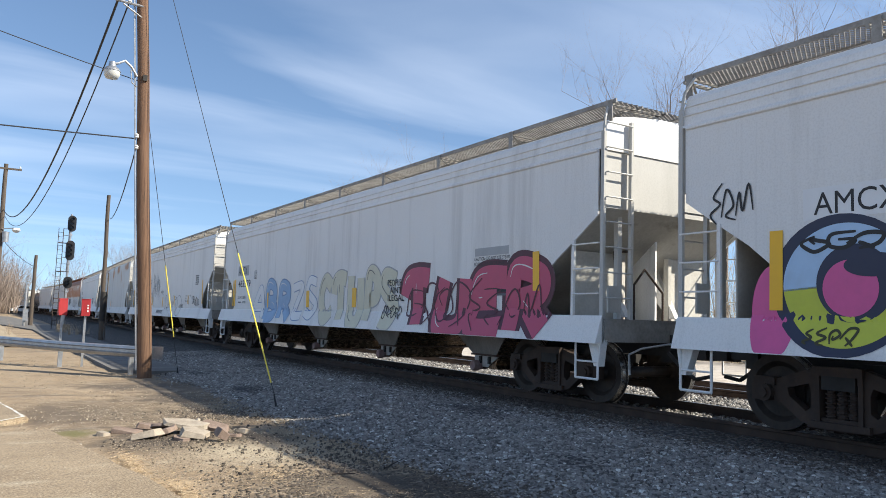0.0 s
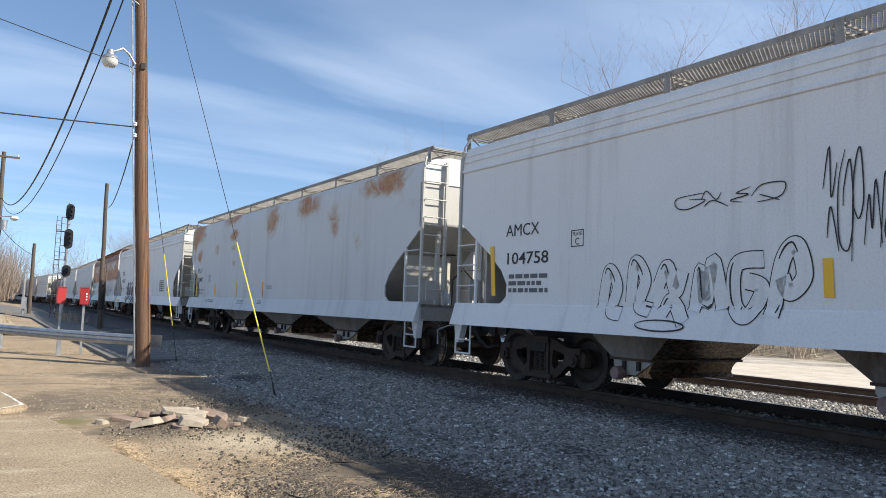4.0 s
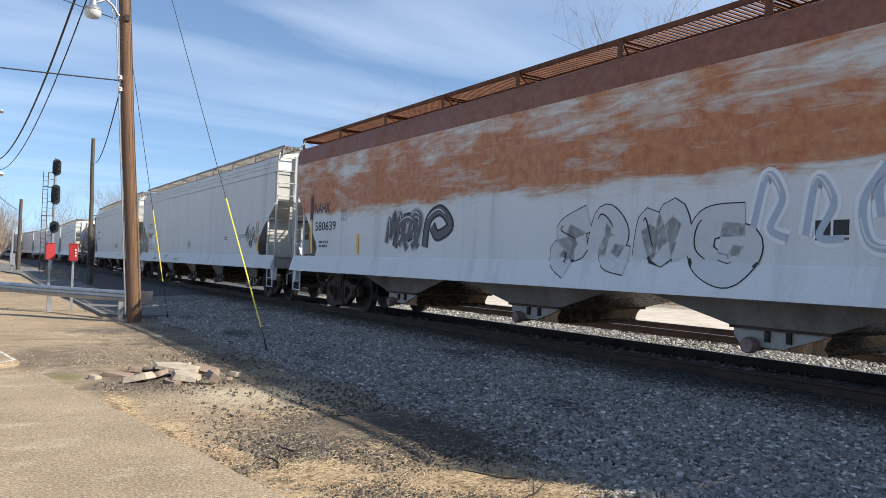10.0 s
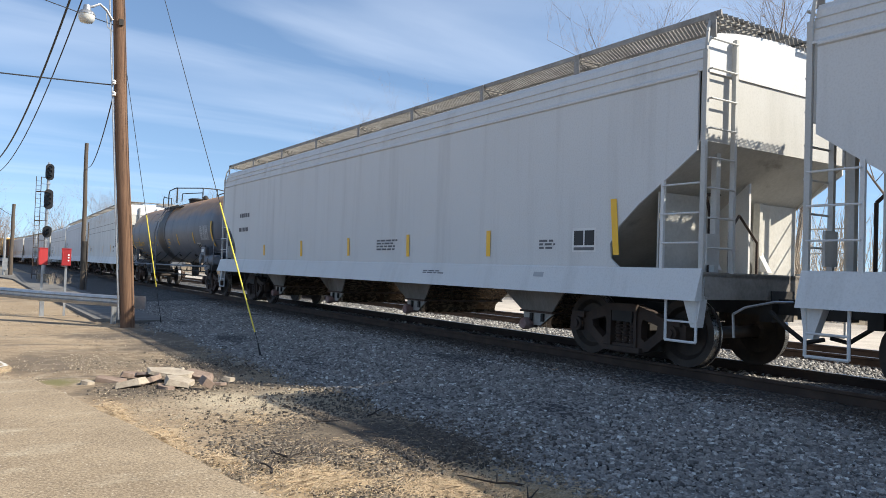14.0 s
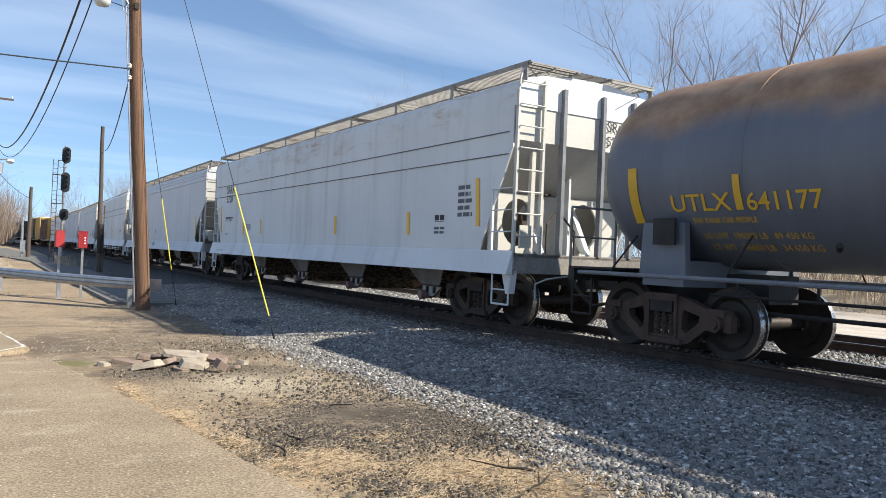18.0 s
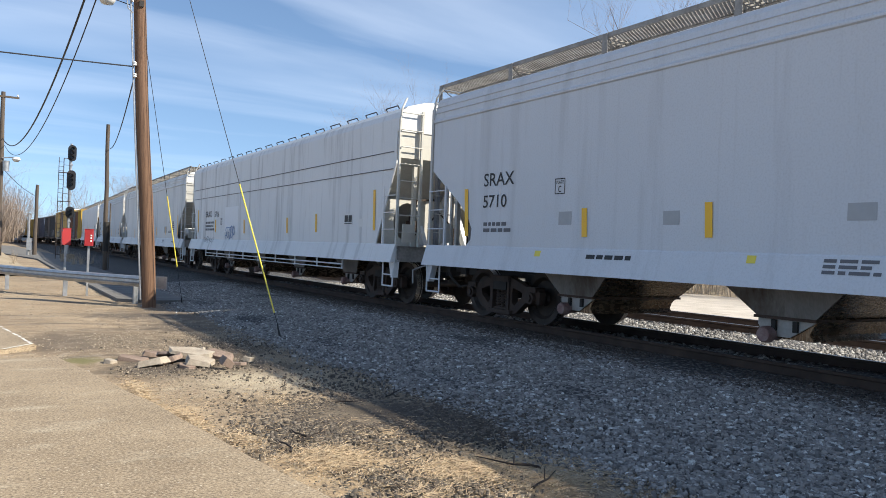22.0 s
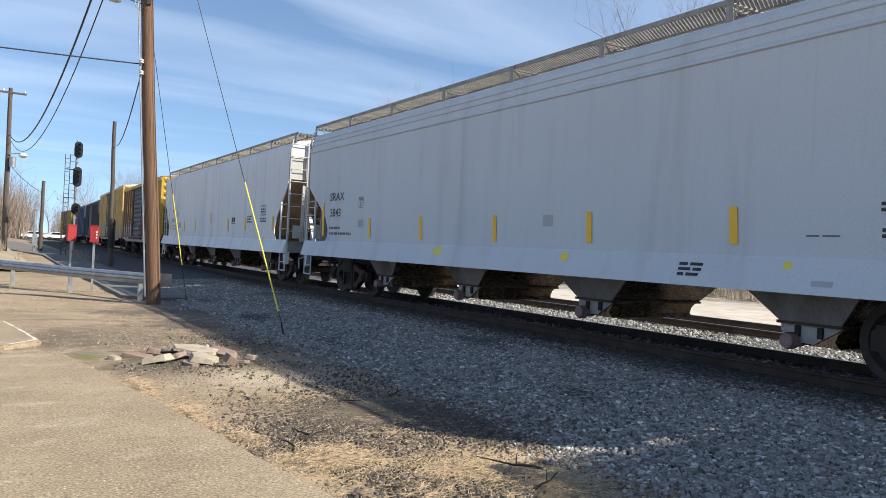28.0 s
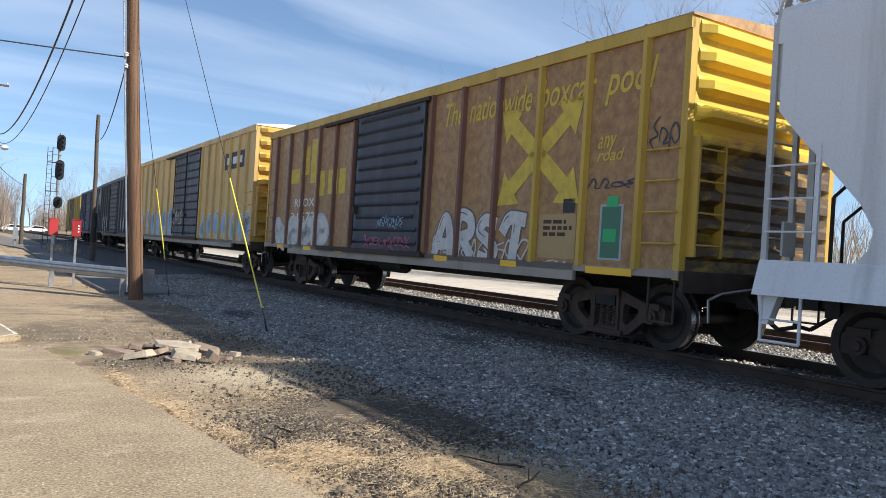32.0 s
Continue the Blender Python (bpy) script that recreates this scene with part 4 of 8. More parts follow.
def signal_mast():
    x, y = 5.50, 57.5
    mast = tagged(empty("railway_signal"), "railway signal mast with three black heads and a ladder", "railway signal")
    part("mast", Geo().rod((x, y, -0.1), (x, y, 7.9), 0.075, 10), M_GALV, mast)
    for z, hh, w in ((7.25, 0.56, 0.27), (5.40, 0.68, 0.28), (3.20, 0.40, 0.28)):
        out = []
        for i in range(24):
            a = i * math.tau / 24
            out.append((w * math.cos(a), math.copysign(max(0, abs(math.sin(a)) * w) + (hh - w), math.sin(a)) if abs(math.sin(a)) > 1e-6 else 0.0))
        m = Matrix.Translation((x + 0.05, y - 0.12, z)) @ Matrix.Rotation(radians(90), 4, "Z")
        head = part("signal_head", Geo().plate(out, 0.0, 0.035, m), M_SIGNAL, mast, "black oval signal head")
        part("lamp_case", Geo().box(-0.15, 0.15, 0.04, 0.30, -hh + 0.24, hh - 0.24, Matrix.Translation((x + 0.05, y - 0.12, z))), M_SIGNAL, head)
        for dz in ((-0.3, 0, 0.3) if hh > 0.5 else (-0.1, 0.12)):
            part("hood", Geo().lathe([(-0.02, 0.10), (-0.28, 0.11)], 12, "Y", (x + 0.05, y - 0.12, z + dz)), M_SIGNAL, head)
            part("lens", Geo().lathe([(-0.03, 0.0), (-0.025, 0.09)], 12, "Y", (x + 0.05, y - 0.12, z + dz)), M_GLASS, head)
        part("bracket", Geo().box(x - 0.06, x + 0.12, y - 0.1, y + 0.1, z - hh - 0.28, z - hh - 0.16), M_GALV, mast)
    g = Geo()
    for xx in (x - 0.72, x - 0.42):
        g.rod((xx, y, 0.0), (xx, y, 6.9), 0.022, 5)
    for i in range(22):
        g.rod((x - 0.72, y, 0.3 + i * 0.3), (x - 0.42, y, 0.3 + i * 0.3), 0.012, 4)
    part("ladder", g, M_TRUCK, mast)
    for z in (5.9, 3.95, 2.1):
        part("platform", Geo().box(x - 0.7, x + 0.05, y - 0.25, y + 0.25, z - 0.03, z), M_TRUCK, mast)
        part("platform_rail", Geo().pipe([(x - 0.45, y - 0.2, z), (x - 0.45, y - 0.2, z + 0.95), (x - 0.1, y - 0.2, z + 0.95), (x - 0.1, y - 0.2, z)], 0.02, 5).rod((x - 0.45, y - 0.2, z + 0.5), (x - 0.1, y - 0.2, z + 0.5), 0.016, 5), M_TRUCK, mast)
    part("base", Geo().box(x - 0.4, x + 0.4, y - 0.4, y + 0.4, -0.1, 0.35), M_CONCRETE, mast)


signal_mast()


def red_markers():
    for x, y, k in ((2.14, 22.85, 0), (2.66, 22.42, 1)):
        s = tagged(empty("marker_post"), "faded red metal box on a thin steel post", "marker post", "red marker posts")
        part("post", Geo().box(x - 0.028, x + 0.028, y - 0.02, y + 0.02, -0.1, 1.35), M_GALV, s)
        part("box", Geo().box(-0.10, 0.10, -0.11, 0.11, 1.29, 1.73, Matrix.Translation((x, y, 0)) @ Matrix.Rotation(radians(-14 if k else 6), 4, "Z")), M_RED, s, "faded red box")
        part("cap", Geo().box(-0.11, 0.11, -0.12, 0.12, 1.73, 1.745, Matrix.Translation((x, y, 0)) @ Matrix.Rotation(radians(-14 if k else 6), 4, "Z")), M_RED, s)
        if k:
            for z in (1.40, 1.48, 1.55):
                part("label_bar", Geo().box(x + 0.02, x + 0.07, y - 0.128, y - 0.124, z, z + 0.04), M_WHITE, s)
        part("hinge", Geo().rod((x - 0.1, y - 0.115, 1.35), (x - 0.1, y - 0.115, 1.65), 0.012, 6), M_RED, s)


red_markers()


def guard_rail():
    rail = tagged(empty("guard_rail"), "galvanised steel guard rail on short posts", "guard rail", kind="")
    posts = [(3.44, 19.75), (2.11, 22.2), (0.88, 25.2), (-0.5, 28.3), (-1.9, 31.3), (-3.3, 34.4)]
    for i, (x, y) in enumerate(posts):
        part("rail_post", Geo().box(x - 0.05, x + 0.05, y - 0.05, y + 0.10, -0.15, 0.62), M_GALV, rail)
    prof = [(0.0, 0.62), (0.05, 0.60), (0.08, 0.55), (0.03, 0.52), (0.03, 0.46), (0.08, 0.43), (0.05, 0.37), (0.0, 0.35)]
    pts = [(3.72, 19.25)] + posts
    vs, fs = [], []
    for i, (x, y) in enumerate(pts):
        a, b = pts[max(0, i - 1)], pts[min(len(pts) - 1, i + 1)]
        d = Vector((b[0] - a[0], b[1] - a[1], 0)).normalized()
        n = Vector((-d.y, d.x, 0))
        if n.y > 0:
            n = -n
        for o, z in prof:
            vs.append((x + n.x * (o + 0.09), y + n.y * (o + 0.09), z + 0.01))
        for o, z in reversed(prof):
            vs.append((x + n.x * (o + 0.084), y + n.y * (o + 0.084), z + 0.01))
    k = len(prof) * 2
    for i in range(len(pts) - 1):
        for j in range(k):
            fs.append((i * k + j, i * k + (j + 1) % k, (i + 1) * k + (j + 1) % k, (i + 1) * k + j))
    fs += [tuple(range(k)), tuple((len(pts) - 1) * k + j for j in range(k))]
    part("beam", Geo().add(vs, fs), M_GALV, rail)
    part("end_wing", Geo().box(-0.012, 0.012, -0.35, 0.0, 0.33, 0.64, Matrix.Translation((3.72, 19.2, 0)) @ Matrix.Rotation(radians(55), 4, "Z")), M_GALV, rail)


guard_rail()

# ---------------------------------------------------------------- trees and distance
M_BARK = surface("grey_brown_bark", (0.13, 0.105, 0.085), (0.26, 0.215, 0.175), 2, 0.9, fine=20, bump=0.4)
M_TWIG = surface("bare_twigs", (0.20, 0.155, 0.125), (0.33, 0.265, 0.215), 1, 0.9, fine=8, bump=0)
M_BRUSH = surface("dry_brush", (0.30, 0.24, 0.17), (0.50, 0.42, 0.33), 1, 0.9, fine=8, bump=0)


def grow(g, twigs, p, d, ln, r, depth, rng, sides):
    steps = 3 if depth > 1 else 2
    q = p.copy()
    for i in range(steps):
        d = (d + Vector((rng.uniform(-1, 1), rng.uniform(-1, 1), rng.uniform(-0.35, 0.75))) * 0.17).normalized()
        e = q + d * ln / steps
        r2 = r * (0.80 if depth > 0 else 0.6)
        (g if depth > 1 else twigs).rod(q, e, r, sides if depth > 1 else 3, r2, caps=False)
        q, r = e, r2
        if depth > 0 and (i > 0 or depth < 4):
            for _ in range(2 if depth > 1 else 5):
                side = Vector((rng.uniform(-1, 1), rng.uniform(-1, 1), rng.uniform(-0.15, 0.7))).normalized()
                nd = (d * 0.75 + side * 0.75).normalized()
                grow(g, twigs, q, nd, ln * rng.uniform(0.50, 0.72), r * rng.uniform(0.45, 0.62), depth - 1, rng, max(3, sides - 1))


def bare_tree(seed, height, depth=4, r=0.22):
    rng = random.Random(seed)
    t = tagged(empty("bare_tree"), "leafless winter tree with a wide twiggy crown", "tree", "trees behind the tracks")
    wood, twigs = Geo(), Geo()
    grow(wood, twigs, Vector((0, 0, -0.3)), Vector((0, 0, 1)), height * 0.46, r, depth, rng, 7)
    for name, geo, mat in (("trunk", wood, M_BARK), ("crown", twigs, M_TWIG)):
        me = bpy.data.meshes.new(name)
        me.from_pydata(geo.v, [], geo.f)
        me.materials.append(mat)
        part(name, me, None, t)
    return t


def trees():
    rng = random.Random(3)
    kinds = [bare_tree(i + 11, h, r=0.17) for i, h in enumerate((17.0, 16.0, 15.0, 16.5))]
    tall = [max(v.co.z for c in k.children for v in c.data.vertices) for k in kinds]
    # x, y, height
    spots = [(36.9, 25.6, 23.0), (33.2, 29.2, 21.0), (32.6, 35.2, 14.0), (35.0, 43.0, 13.5), (39.5, 30.5, 20.0), (34.4, 66.6, 20.0), (37.5, 70.0, 18.0), (33.0, 74.0, 15.0), (43, 82, 14.5), (39, 88, 13.0), (41, 112, 14.0), (45, 120, 15.5), (38, 128, 15.0), (36, 150, 17.0), (30, 172, 18.0), (27, 180, 19.0), (33, 186, 19.0), (22, 192, 19.0), (44, 98, 13.0), (2.5, 118, 13.0), (-2, 112, 14.0), (44, 27, 21.0), (41, 20, 18.0), (-7, 96, 11.0), (-13, 112, 12.0), (-4, 140, 12.0), (3, 152, 11.5), (-10, 150, 13.0), (8, 190, 14.0), (-1, 175, 12.5), (14, 205, 14.0), (20, 215, 15.0), (-18, 160, 13.0), (-8, 190, 14.0), (2, 205, 14.0)]
    for i, (x, y, hgt) in enumerate(spots):
        k = kinds[i % 4]
        s = hgt / tall[i % 4]
        m = pose(x, y, 0.6 if x > 24 else 0.0, 0, 0, rng.uniform(0, 360))
        if i < 4:
            k.matrix_basis = m
            k.scale = (s, s, s)
        else:
            c = copy_thing(k, m)
            c.scale = (s, s, s)


trees()


def thicket(name, spots, hmin, hmax, spread, n, seed, material, label):
    rng = random.Random(seed)
    v, f = [], []
    for x, y, z in spots:
        h = rng.uniform(hmin, hmax)
        for _ in range(n):
            a = rng.uniform(0, math.tau)
            lean = rng.uniform(0, spread)
            p = Vector((x + rng.gauss(0, 0.3) * h * 0.3, y + rng.gauss(0, 0.3) * h * 0.3, z - 0.1))
            d = Vector((math.cos(a) * lean, math.sin(a) * lean, 1)).normalized()
            ln = h * rng.uniform(0.5, 1.0)
            w = h * 0.004 + 0.004
            for s in range(3):
                e = p + d * ln / 3
                sd = Vector((math.sin(a * 3 + s), math.cos(a * 3 + s), 0)) * w
                k = len(v)
                v.extend([tuple(p - sd), tuple(p + sd), tuple(e + sd * 0.7), tuple(e - sd * 0.7)])
                f.append((k, k + 1, k + 2, k + 3))
                for _b in range(2):
                    b = (d + Vector((rng.uniform(-1, 1), rng.uniform(-1, 1), rng.uniform(-0.2, 0.8)))).normalized() * ln * 0.28
                    o = p.lerp(e, rng.uniform(0.2, 1))
                    k = len(v)
                    v.extend([tuple(o - sd * 0.5), tuple(o + sd * 0.5), tuple(o + b)])
                    f.append((k, k + 1, k + 2))
                p, w = e, w * 0.7
                d = (d + Vector((rng.uniform(-1, 1), rng.uniform(-1, 1), 0.2)) * 0.22).normalized()
    me = bpy.data.meshes.new(name)
    me.from_pydata(v, [], f)
    me.materials.append(material)
    tagged(new(name, me), label, "thicket", kind="stuff")


_r = random.Random(9)
thicket("brush", [(_r.uniform(27.0, 35), y + _r.uniform(-0.8, 0.8), 0.2) for y in np.arange(-8, 110, 0.30)], 2.4, 6.2, 0.45, 20, 1, M_BRUSH, "dry leafless brush on the bank")
thicket("far_woods", [(_r.uniform(24, 75), _r.uniform(135, 330), 0.6) for _ in range(230)] + [(_r.uniform(-70, 9), _r.uniform(150, 300), 0.3) for _ in range(380)], 7, 13, 0.55, 52, 2, M_TWIG, "distant brown leafless woods")
thicket("weeds", [(_r.uniform(4.6, 5.9), _r.uniform(46, 53), 0.0) for _ in range(12)] + [(_r.uniform(-3, 1.6), _r.uniform(36, 75), 0.3) for _ in range(70)], 0.3, 0.9, 0.5, 22, 3, M_BRUSH, "dry brown weeds beside the drive")


def parked_vehicle(x, y, colour, label):
    car = tagged(empty("parked_car"), label, "car", "cars parked far off")
    m = Matrix.Translation((x, y, 0.0)) @ Matrix.Rotation(radians(12), 4, "Z")
    out = [(-2.3, 0.45), (-2.35, 0.85), (-1.5, 1.0), (-0.9, 1.55), (0.9, 1.6), (1.7, 1.05), (2.35, 0.95), (2.4, 0.5)]
    rot = m @ Matrix.Rotation(radians(90), 4, "Z")
    part("body", Geo().plate(out, -0.85, 0.85, rot), plain("car_paint", colour, 0.3, wear=0.05), car)
    part("window_band", Geo().plate([(-1.25, 1.08), (-0.8, 1.48), (0.8, 1.52), (1.45, 1.08)], -0.862, 0.862, rot), M_GLASS, car)
    for yy in (-1.45, 1.45):
        for s in (-1, 1):
            part("wheel", Geo().lathe([(s * 0.68, 0.0), (s * 0.68, 0.33), (s * 0.88, 0.33), (s * 0.88, 0.0)], 14, "X").mesh("wheel", M_BLACK), None, car, at=rot @ Matrix.Translation((0, yy, 0.33)))


parked_vehicle(9.0, 168, (0.75, 0.75, 0.76), "white car parked at the far crossing")
parked_vehicle(13.6, 176, (0.70, 0.70, 0.71), "silver car parked at the far crossing")


# ---------------------------------------------------------------- running gear
R_WHEEL = 0.457


def gear_meshes():
    g = {}
    prof = [(-0.068, 0.10), (-0.02, 0.13), (-0.015, 0.30), (-0.068, 0.36), (-0.068, 0.457), (0.035, 0.462), (0.045, 0.485), (0.066, 0.485), (0.066, 0.37), (0.02, 0.30), (0.03, 0.13), (0.07, 0.10)]
    w = Geo()
    for side in (-1, 1):
        w.lathe([(side * (0.7525 + 0.0) + side * -u, r) for u, r in prof], 28)
    w.rod((-1.02, 0, 0), (1.02, 0, 0), 0.085, 12)
    me = w.mesh("wheelset", [M_WHEEL, M_TREAD], 35)
    for p in me.polygons:
        c = p.center
        r = math.hypot(c.y, c.z)
        if r > 0.452 and abs(p.normal.x) < 0.6:
            p.material_index = 1
    g["wheelset"] = me
    # side frame of a three-piece truck, in (y, z) about the truck's centre, z from the rail
    hw = 0.89
    upper = [(-hw - 0.20, 0.36), (-hw - 0.20, 0.56), (-hw - 0.12, 0.62), (-hw + 0.16, 0.63), (-0.42, 0.74), (-0.22, 0.80), (0.22, 0.80), (0.42, 0.74), (hw - 0.16, 0.63), (hw + 0.12, 0.62), (hw + 0.20, 0.56), (hw + 0.20, 0.36),
             (hw + 0.10, 0.36), (hw + 0.09, 0.46), (hw - 0.09, 0.46), (hw - 0.10, 0.36), (hw - 0.18, 0.36), (0.46, 0.17), (0.34, 0.13), (-0.34, 0.13), (-0.46, 0.17), (-hw + 0.18, 0.36), (-hw + 0.10, 0.36), (-hw + 0.09, 0.46), (-hw - 0.09, 0.46), (-hw - 0.10, 0.36)]
    hole_c = [(-0.22, 0.62), (0.22, 0.62), (0.22, 0.24), (-0.22, 0.24)]
    hole_l = [(-0.62, 0.53), (-0.36, 0.60), (-0.33, 0.52), (-0.33, 0.34), (-0.40, 0.29), (-0.60, 0.44)]
    bm = bmesh.new()
    for x in (-1.06, -0.93):
        edges = []
        for loop in (upper, hole_c, hole_l, [(-y, z) for y, z in reversed(hole_l)]):
            vv = [bm.verts.new((x, y, z)) for y, z in loop]
            edges += [bm.edges.new((vv[i], vv[(i + 1) % len(vv)])) for i in range(len(vv))]
        bmesh.ops.triangle_fill(bm, edges=edges, use_beauty=True)
    n = len(bm.verts) // 2
    bm.verts.ensure_lookup_table()
    k = 0
    for loop in (upper, hole_c, hole_l, hole_l):
        m = len(loop)
        for i in range(m):
            a, b2 = k + i, k + (i + 1) % m
            bm.faces.new((bm.verts[a], bm.verts[b2], bm.verts[b2 + n], bm.verts[a + n]))
        k += m
    bmesh.ops.recalc_face_normals(bm, faces=bm.faces)
    for s in (-1, 1):
        for y0, y1, z0, z1, x0, x1 in ((s * 0.89 - 0.13, s * 0.89 + 0.13, 0.55, 0.64, -1.10, -0.90), (s * 0.24 - 0.025, s * 0.24 + 0.025, 0.2, 0.75, -1.09, -0.92)):
            bmesh.ops.create_cube(bm, size=1.0, matrix=Matrix.Translation(((x0 + x1) / 2, (y0 + y1) / 2, (z0 + z1) / 2)) @ Matrix.Diagonal((x1 - x0, y1 - y0, z1 - z0, 1)))
        for r, x0, x1 in ((0.105, -1.13, -0.88), (0.06, -1.16, -1.12)):
            bmesh.ops.create_cone(bm, cap_ends=True, segments=12, radius1=r, radius2=r, depth=x1 - x0, matrix=Matrix.Translation(((x0 + x1) / 2, s * 0.89, 0.457)) @ Matrix.Rotation(math.pi / 2, 4, "Y"))
    for y0, z0, z1 in ((0.35, 0.13, 0.20), (0.28, 0.70, 0.80)):
        bmesh.ops.create_cube(bm, size=1.0, matrix=Matrix.Translation((-1.01, 0, (z0 + z1) / 2)) @ Matrix.Diagonal((0.22, y0 * 2, z1 - z0, 1)))
    me = bpy.data.meshes.new("side_frame")
    bm.to_mesh(me)
    bm.free()
    me.materials.append(M_TRUCK)
    g["side_frame"] = me
    sp = Geo()
    coil = [(0.19, 0.0), (0.19, 0.05)]
    for j in range(7):
        z = 0.20 + j * 0.048
        coil += [(z, 0.045), (z + 0.008, 0.063), (z + 0.020, 0.063), (z + 0.028, 0.045)]
    sp.lathe(coil + [(0.54, 0.045), (0.54, 0.0)], 10, "Z", (-1.0, 0, 0))
    g["spring"] = sp.mesh("spring", M_TRUCK)
    bo = Geo()
    bo.box(-1.10, 1.10, -0.19, 0.19, 0.55, 0.70).box(-0.35, 0.35, -0.22, 0.22, 0.66, 0.82)
    bo.box(-0.7, 0.7, -0.60, -0.50, 0.36, 0.46).box(-0.7, 0.7, 0.50, 0.60, 0.36, 0.46)
    g["bolster"] = bo.mesh("bolster", M_BLACK)
    return g


GEAR = gear_meshes()
WHEELSETS = []
TRAIN = []    # (thing, front, rear) along the line when the clip begins
MIRROR = Matrix.Rotation(math.pi, 4, "Z")
GEAR_RUST = {k: GEAR[k].copy() for k in ("side_frame", "spring")}
for _me in GEAR_RUST.values():
    _me.materials.clear()
    _me.materials.append(M_TRUCK_RUST)


def truck(car, y, rusty=False):
    gear = dict(GEAR, **GEAR_RUST) if rusty else GEAR
    base = part("truck", gear["bolster"], None, car, "cast steel two-axle truck", at=pose(0, y, 0))
    for turn in (Matrix(), MIRROR):
        part("side_frame", gear["side_frame"], None, base, at=turn)
        for y in (-0.13, 0.0, 0.13):
            part("spring", gear["spring"], None, base, at=turn @ pose(0, y, 0))
    for s in (-1, 1):
        w = part("wheelset", gear["wheelset"], None, base, at=pose(0, s * 0.89, R_WHEEL))
        WHEELSETS.append((w, s * 0.89))


def coupler_mesh():
    g = Geo()
    g.box(-0.10, 0.10, -0.75, 0.2, 0.76, 0.96)
    g.plate([(-0.95, 0.74), (-0.95, 0.98), (-0.70, 1.0), (-0.66, 0.72)], -0.17, 0.05)
    g.plate([(-0.90, 0.72), (-0.92, 1.0), (-0.72, 1.0), (-0.70, 0.72)], 0.06, 0.20)
    g.box(-0.24, 0.24, -0.02, 0.16, 0.66, 1.06)
    g.pipe([(-0.32, -0.05, 0.80), (-0.36, -0.30, 0.62), (-0.30, -0.52, 0.45), (-0.16, -0.68, 0.50)], 0.030, 6)
    return g.mesh("coupler", M_BLACK)


COUPLER = coupler_mesh()
LEVER = Geo().pipe([(-0.15, -0.25, 0.93), (-0.55, -0.25, 0.93), (-1.05, -0.20, 0.86), (-1.28, -0.20, 0.78), (-1.28, -0.22, 0.50)], 0.016, 5).mesh("uncoupling_lever", M_GALV)

# ---------------------------------------------------------------- covered hopper cars
H0, H1, EAVE = 0.92, 1.31, 3.70      # sill bottom, sill top, top of the flat side
HALF = 1.60
WALK = 4.42


def end_outline(style):
    """From the sill up: how far in from the end the side sheet stops, and at which height."""
    if style == "angle":
        return [(0.95, H1), (0.90, 1.45), (0.12, 3.02), (0.12, EAVE)]
    if style == "diag":
        return [(1.40, H1), (1.50, 1.50), (1.42, 1.66), (0.12, 2.92), (0.12, EAVE)]
    if style == "small":
        return [(1.05, H1), (1.18, 1.44), (1.22, 1.64), (1.08, 1.90), (0.74, 2.28), (0.42, 2.60), (0.12, 2.95), (0.12, EAVE)]
    if style == "step":
        return [(1.35, H1), (1.50, 1.42), (1.52, 1.62), (1.36, 1.86), (1.02, 2.14), (0.56, 2.44), (0.12, 2.74), (0.12, EAVE)]
    return [(1.62, H1), (1.76, 1.5), (1.80, 1.72), (1.66, 1.98), (1.20, 2.30), (0.64, 2.62), (0.12, 2.98), (0.12, EAVE)]


def mirrored(half):
    return [(-x, z) for x, z in half] + [(x, z) for x, z in reversed(half[:-1])]


# roofs: stepped and plain under running boards, and one that rises to its ridge without them
ROOF = mirrored([(1.60, EAVE), (1.60, 3.73), (1.572, 3.745), (1.566, 3.85), (1.585, 3.862), (1.548, 3.885), (1.540, 3.97), (1.556, 3.982), (1.518, 4.00), (1.505, 4.08), (1.46, 4.15), (1.34, 4.20), (1.0, 4.26), (0.5, 4.31), (0.0, 4.33)])
ROOF_PLAIN = mirrored([(1.60, EAVE), (1.595, 3.92), (1.56, 4.06), (1.50, 4.13), (1.36, 4.19), (1.0, 4.26), (0.5, 4.31), (0.0, 4.33)])
ROOF_TALL = mirrored([(1.60, EAVE), (1.60, 3.98), (1.54, 4.12), (1.40, 4.24), (1.0, 4.36), (0.5, 4.42), (0.0, 4.44)])


def grating(length, width, pitch=0.058, slant=0.55):
    """Expanded metal: two sets of slanting strands, with a flat bar along each edge."""
    g = Geo()
    run = width * slant
    half, r = length / 2, 0.0075
    for way in (1, -1):
        y = -half - run
        while y < half:
            a, b = 0.0, 1.0
            if y < -half:
                a = (-half - y) / run
            if y + run > half:
                b = (half - y) / run
            if b - a > 0.02:
                p = (-way * width / 2 + way * width * a, y + run * a)
                q = (-way * width / 2 + way * width * b, y + run * b)
                z = -0.008 if way > 0 else -0.004
                k = len(g.v)
                g.v += [(p[0], p[1] - r, z), (p[0], p[1] + r, z), (p[0], p[1], z - 0.016), (q[0], q[1] - r, z), (q[0], q[1] + r, z), (q[0], q[1], z - 0.016)]
                g.f += [(k, k + 1, k + 4, k + 3), (k + 1, k + 2, k + 5, k + 4), (k + 2, k, k + 3, k + 5)]
            y += pitch
    for x in (-width / 2, 0.0, width / 2):
        g.box(x - 0.012, x + 0.012, -half, half, -0.034, 0.0)
    return g


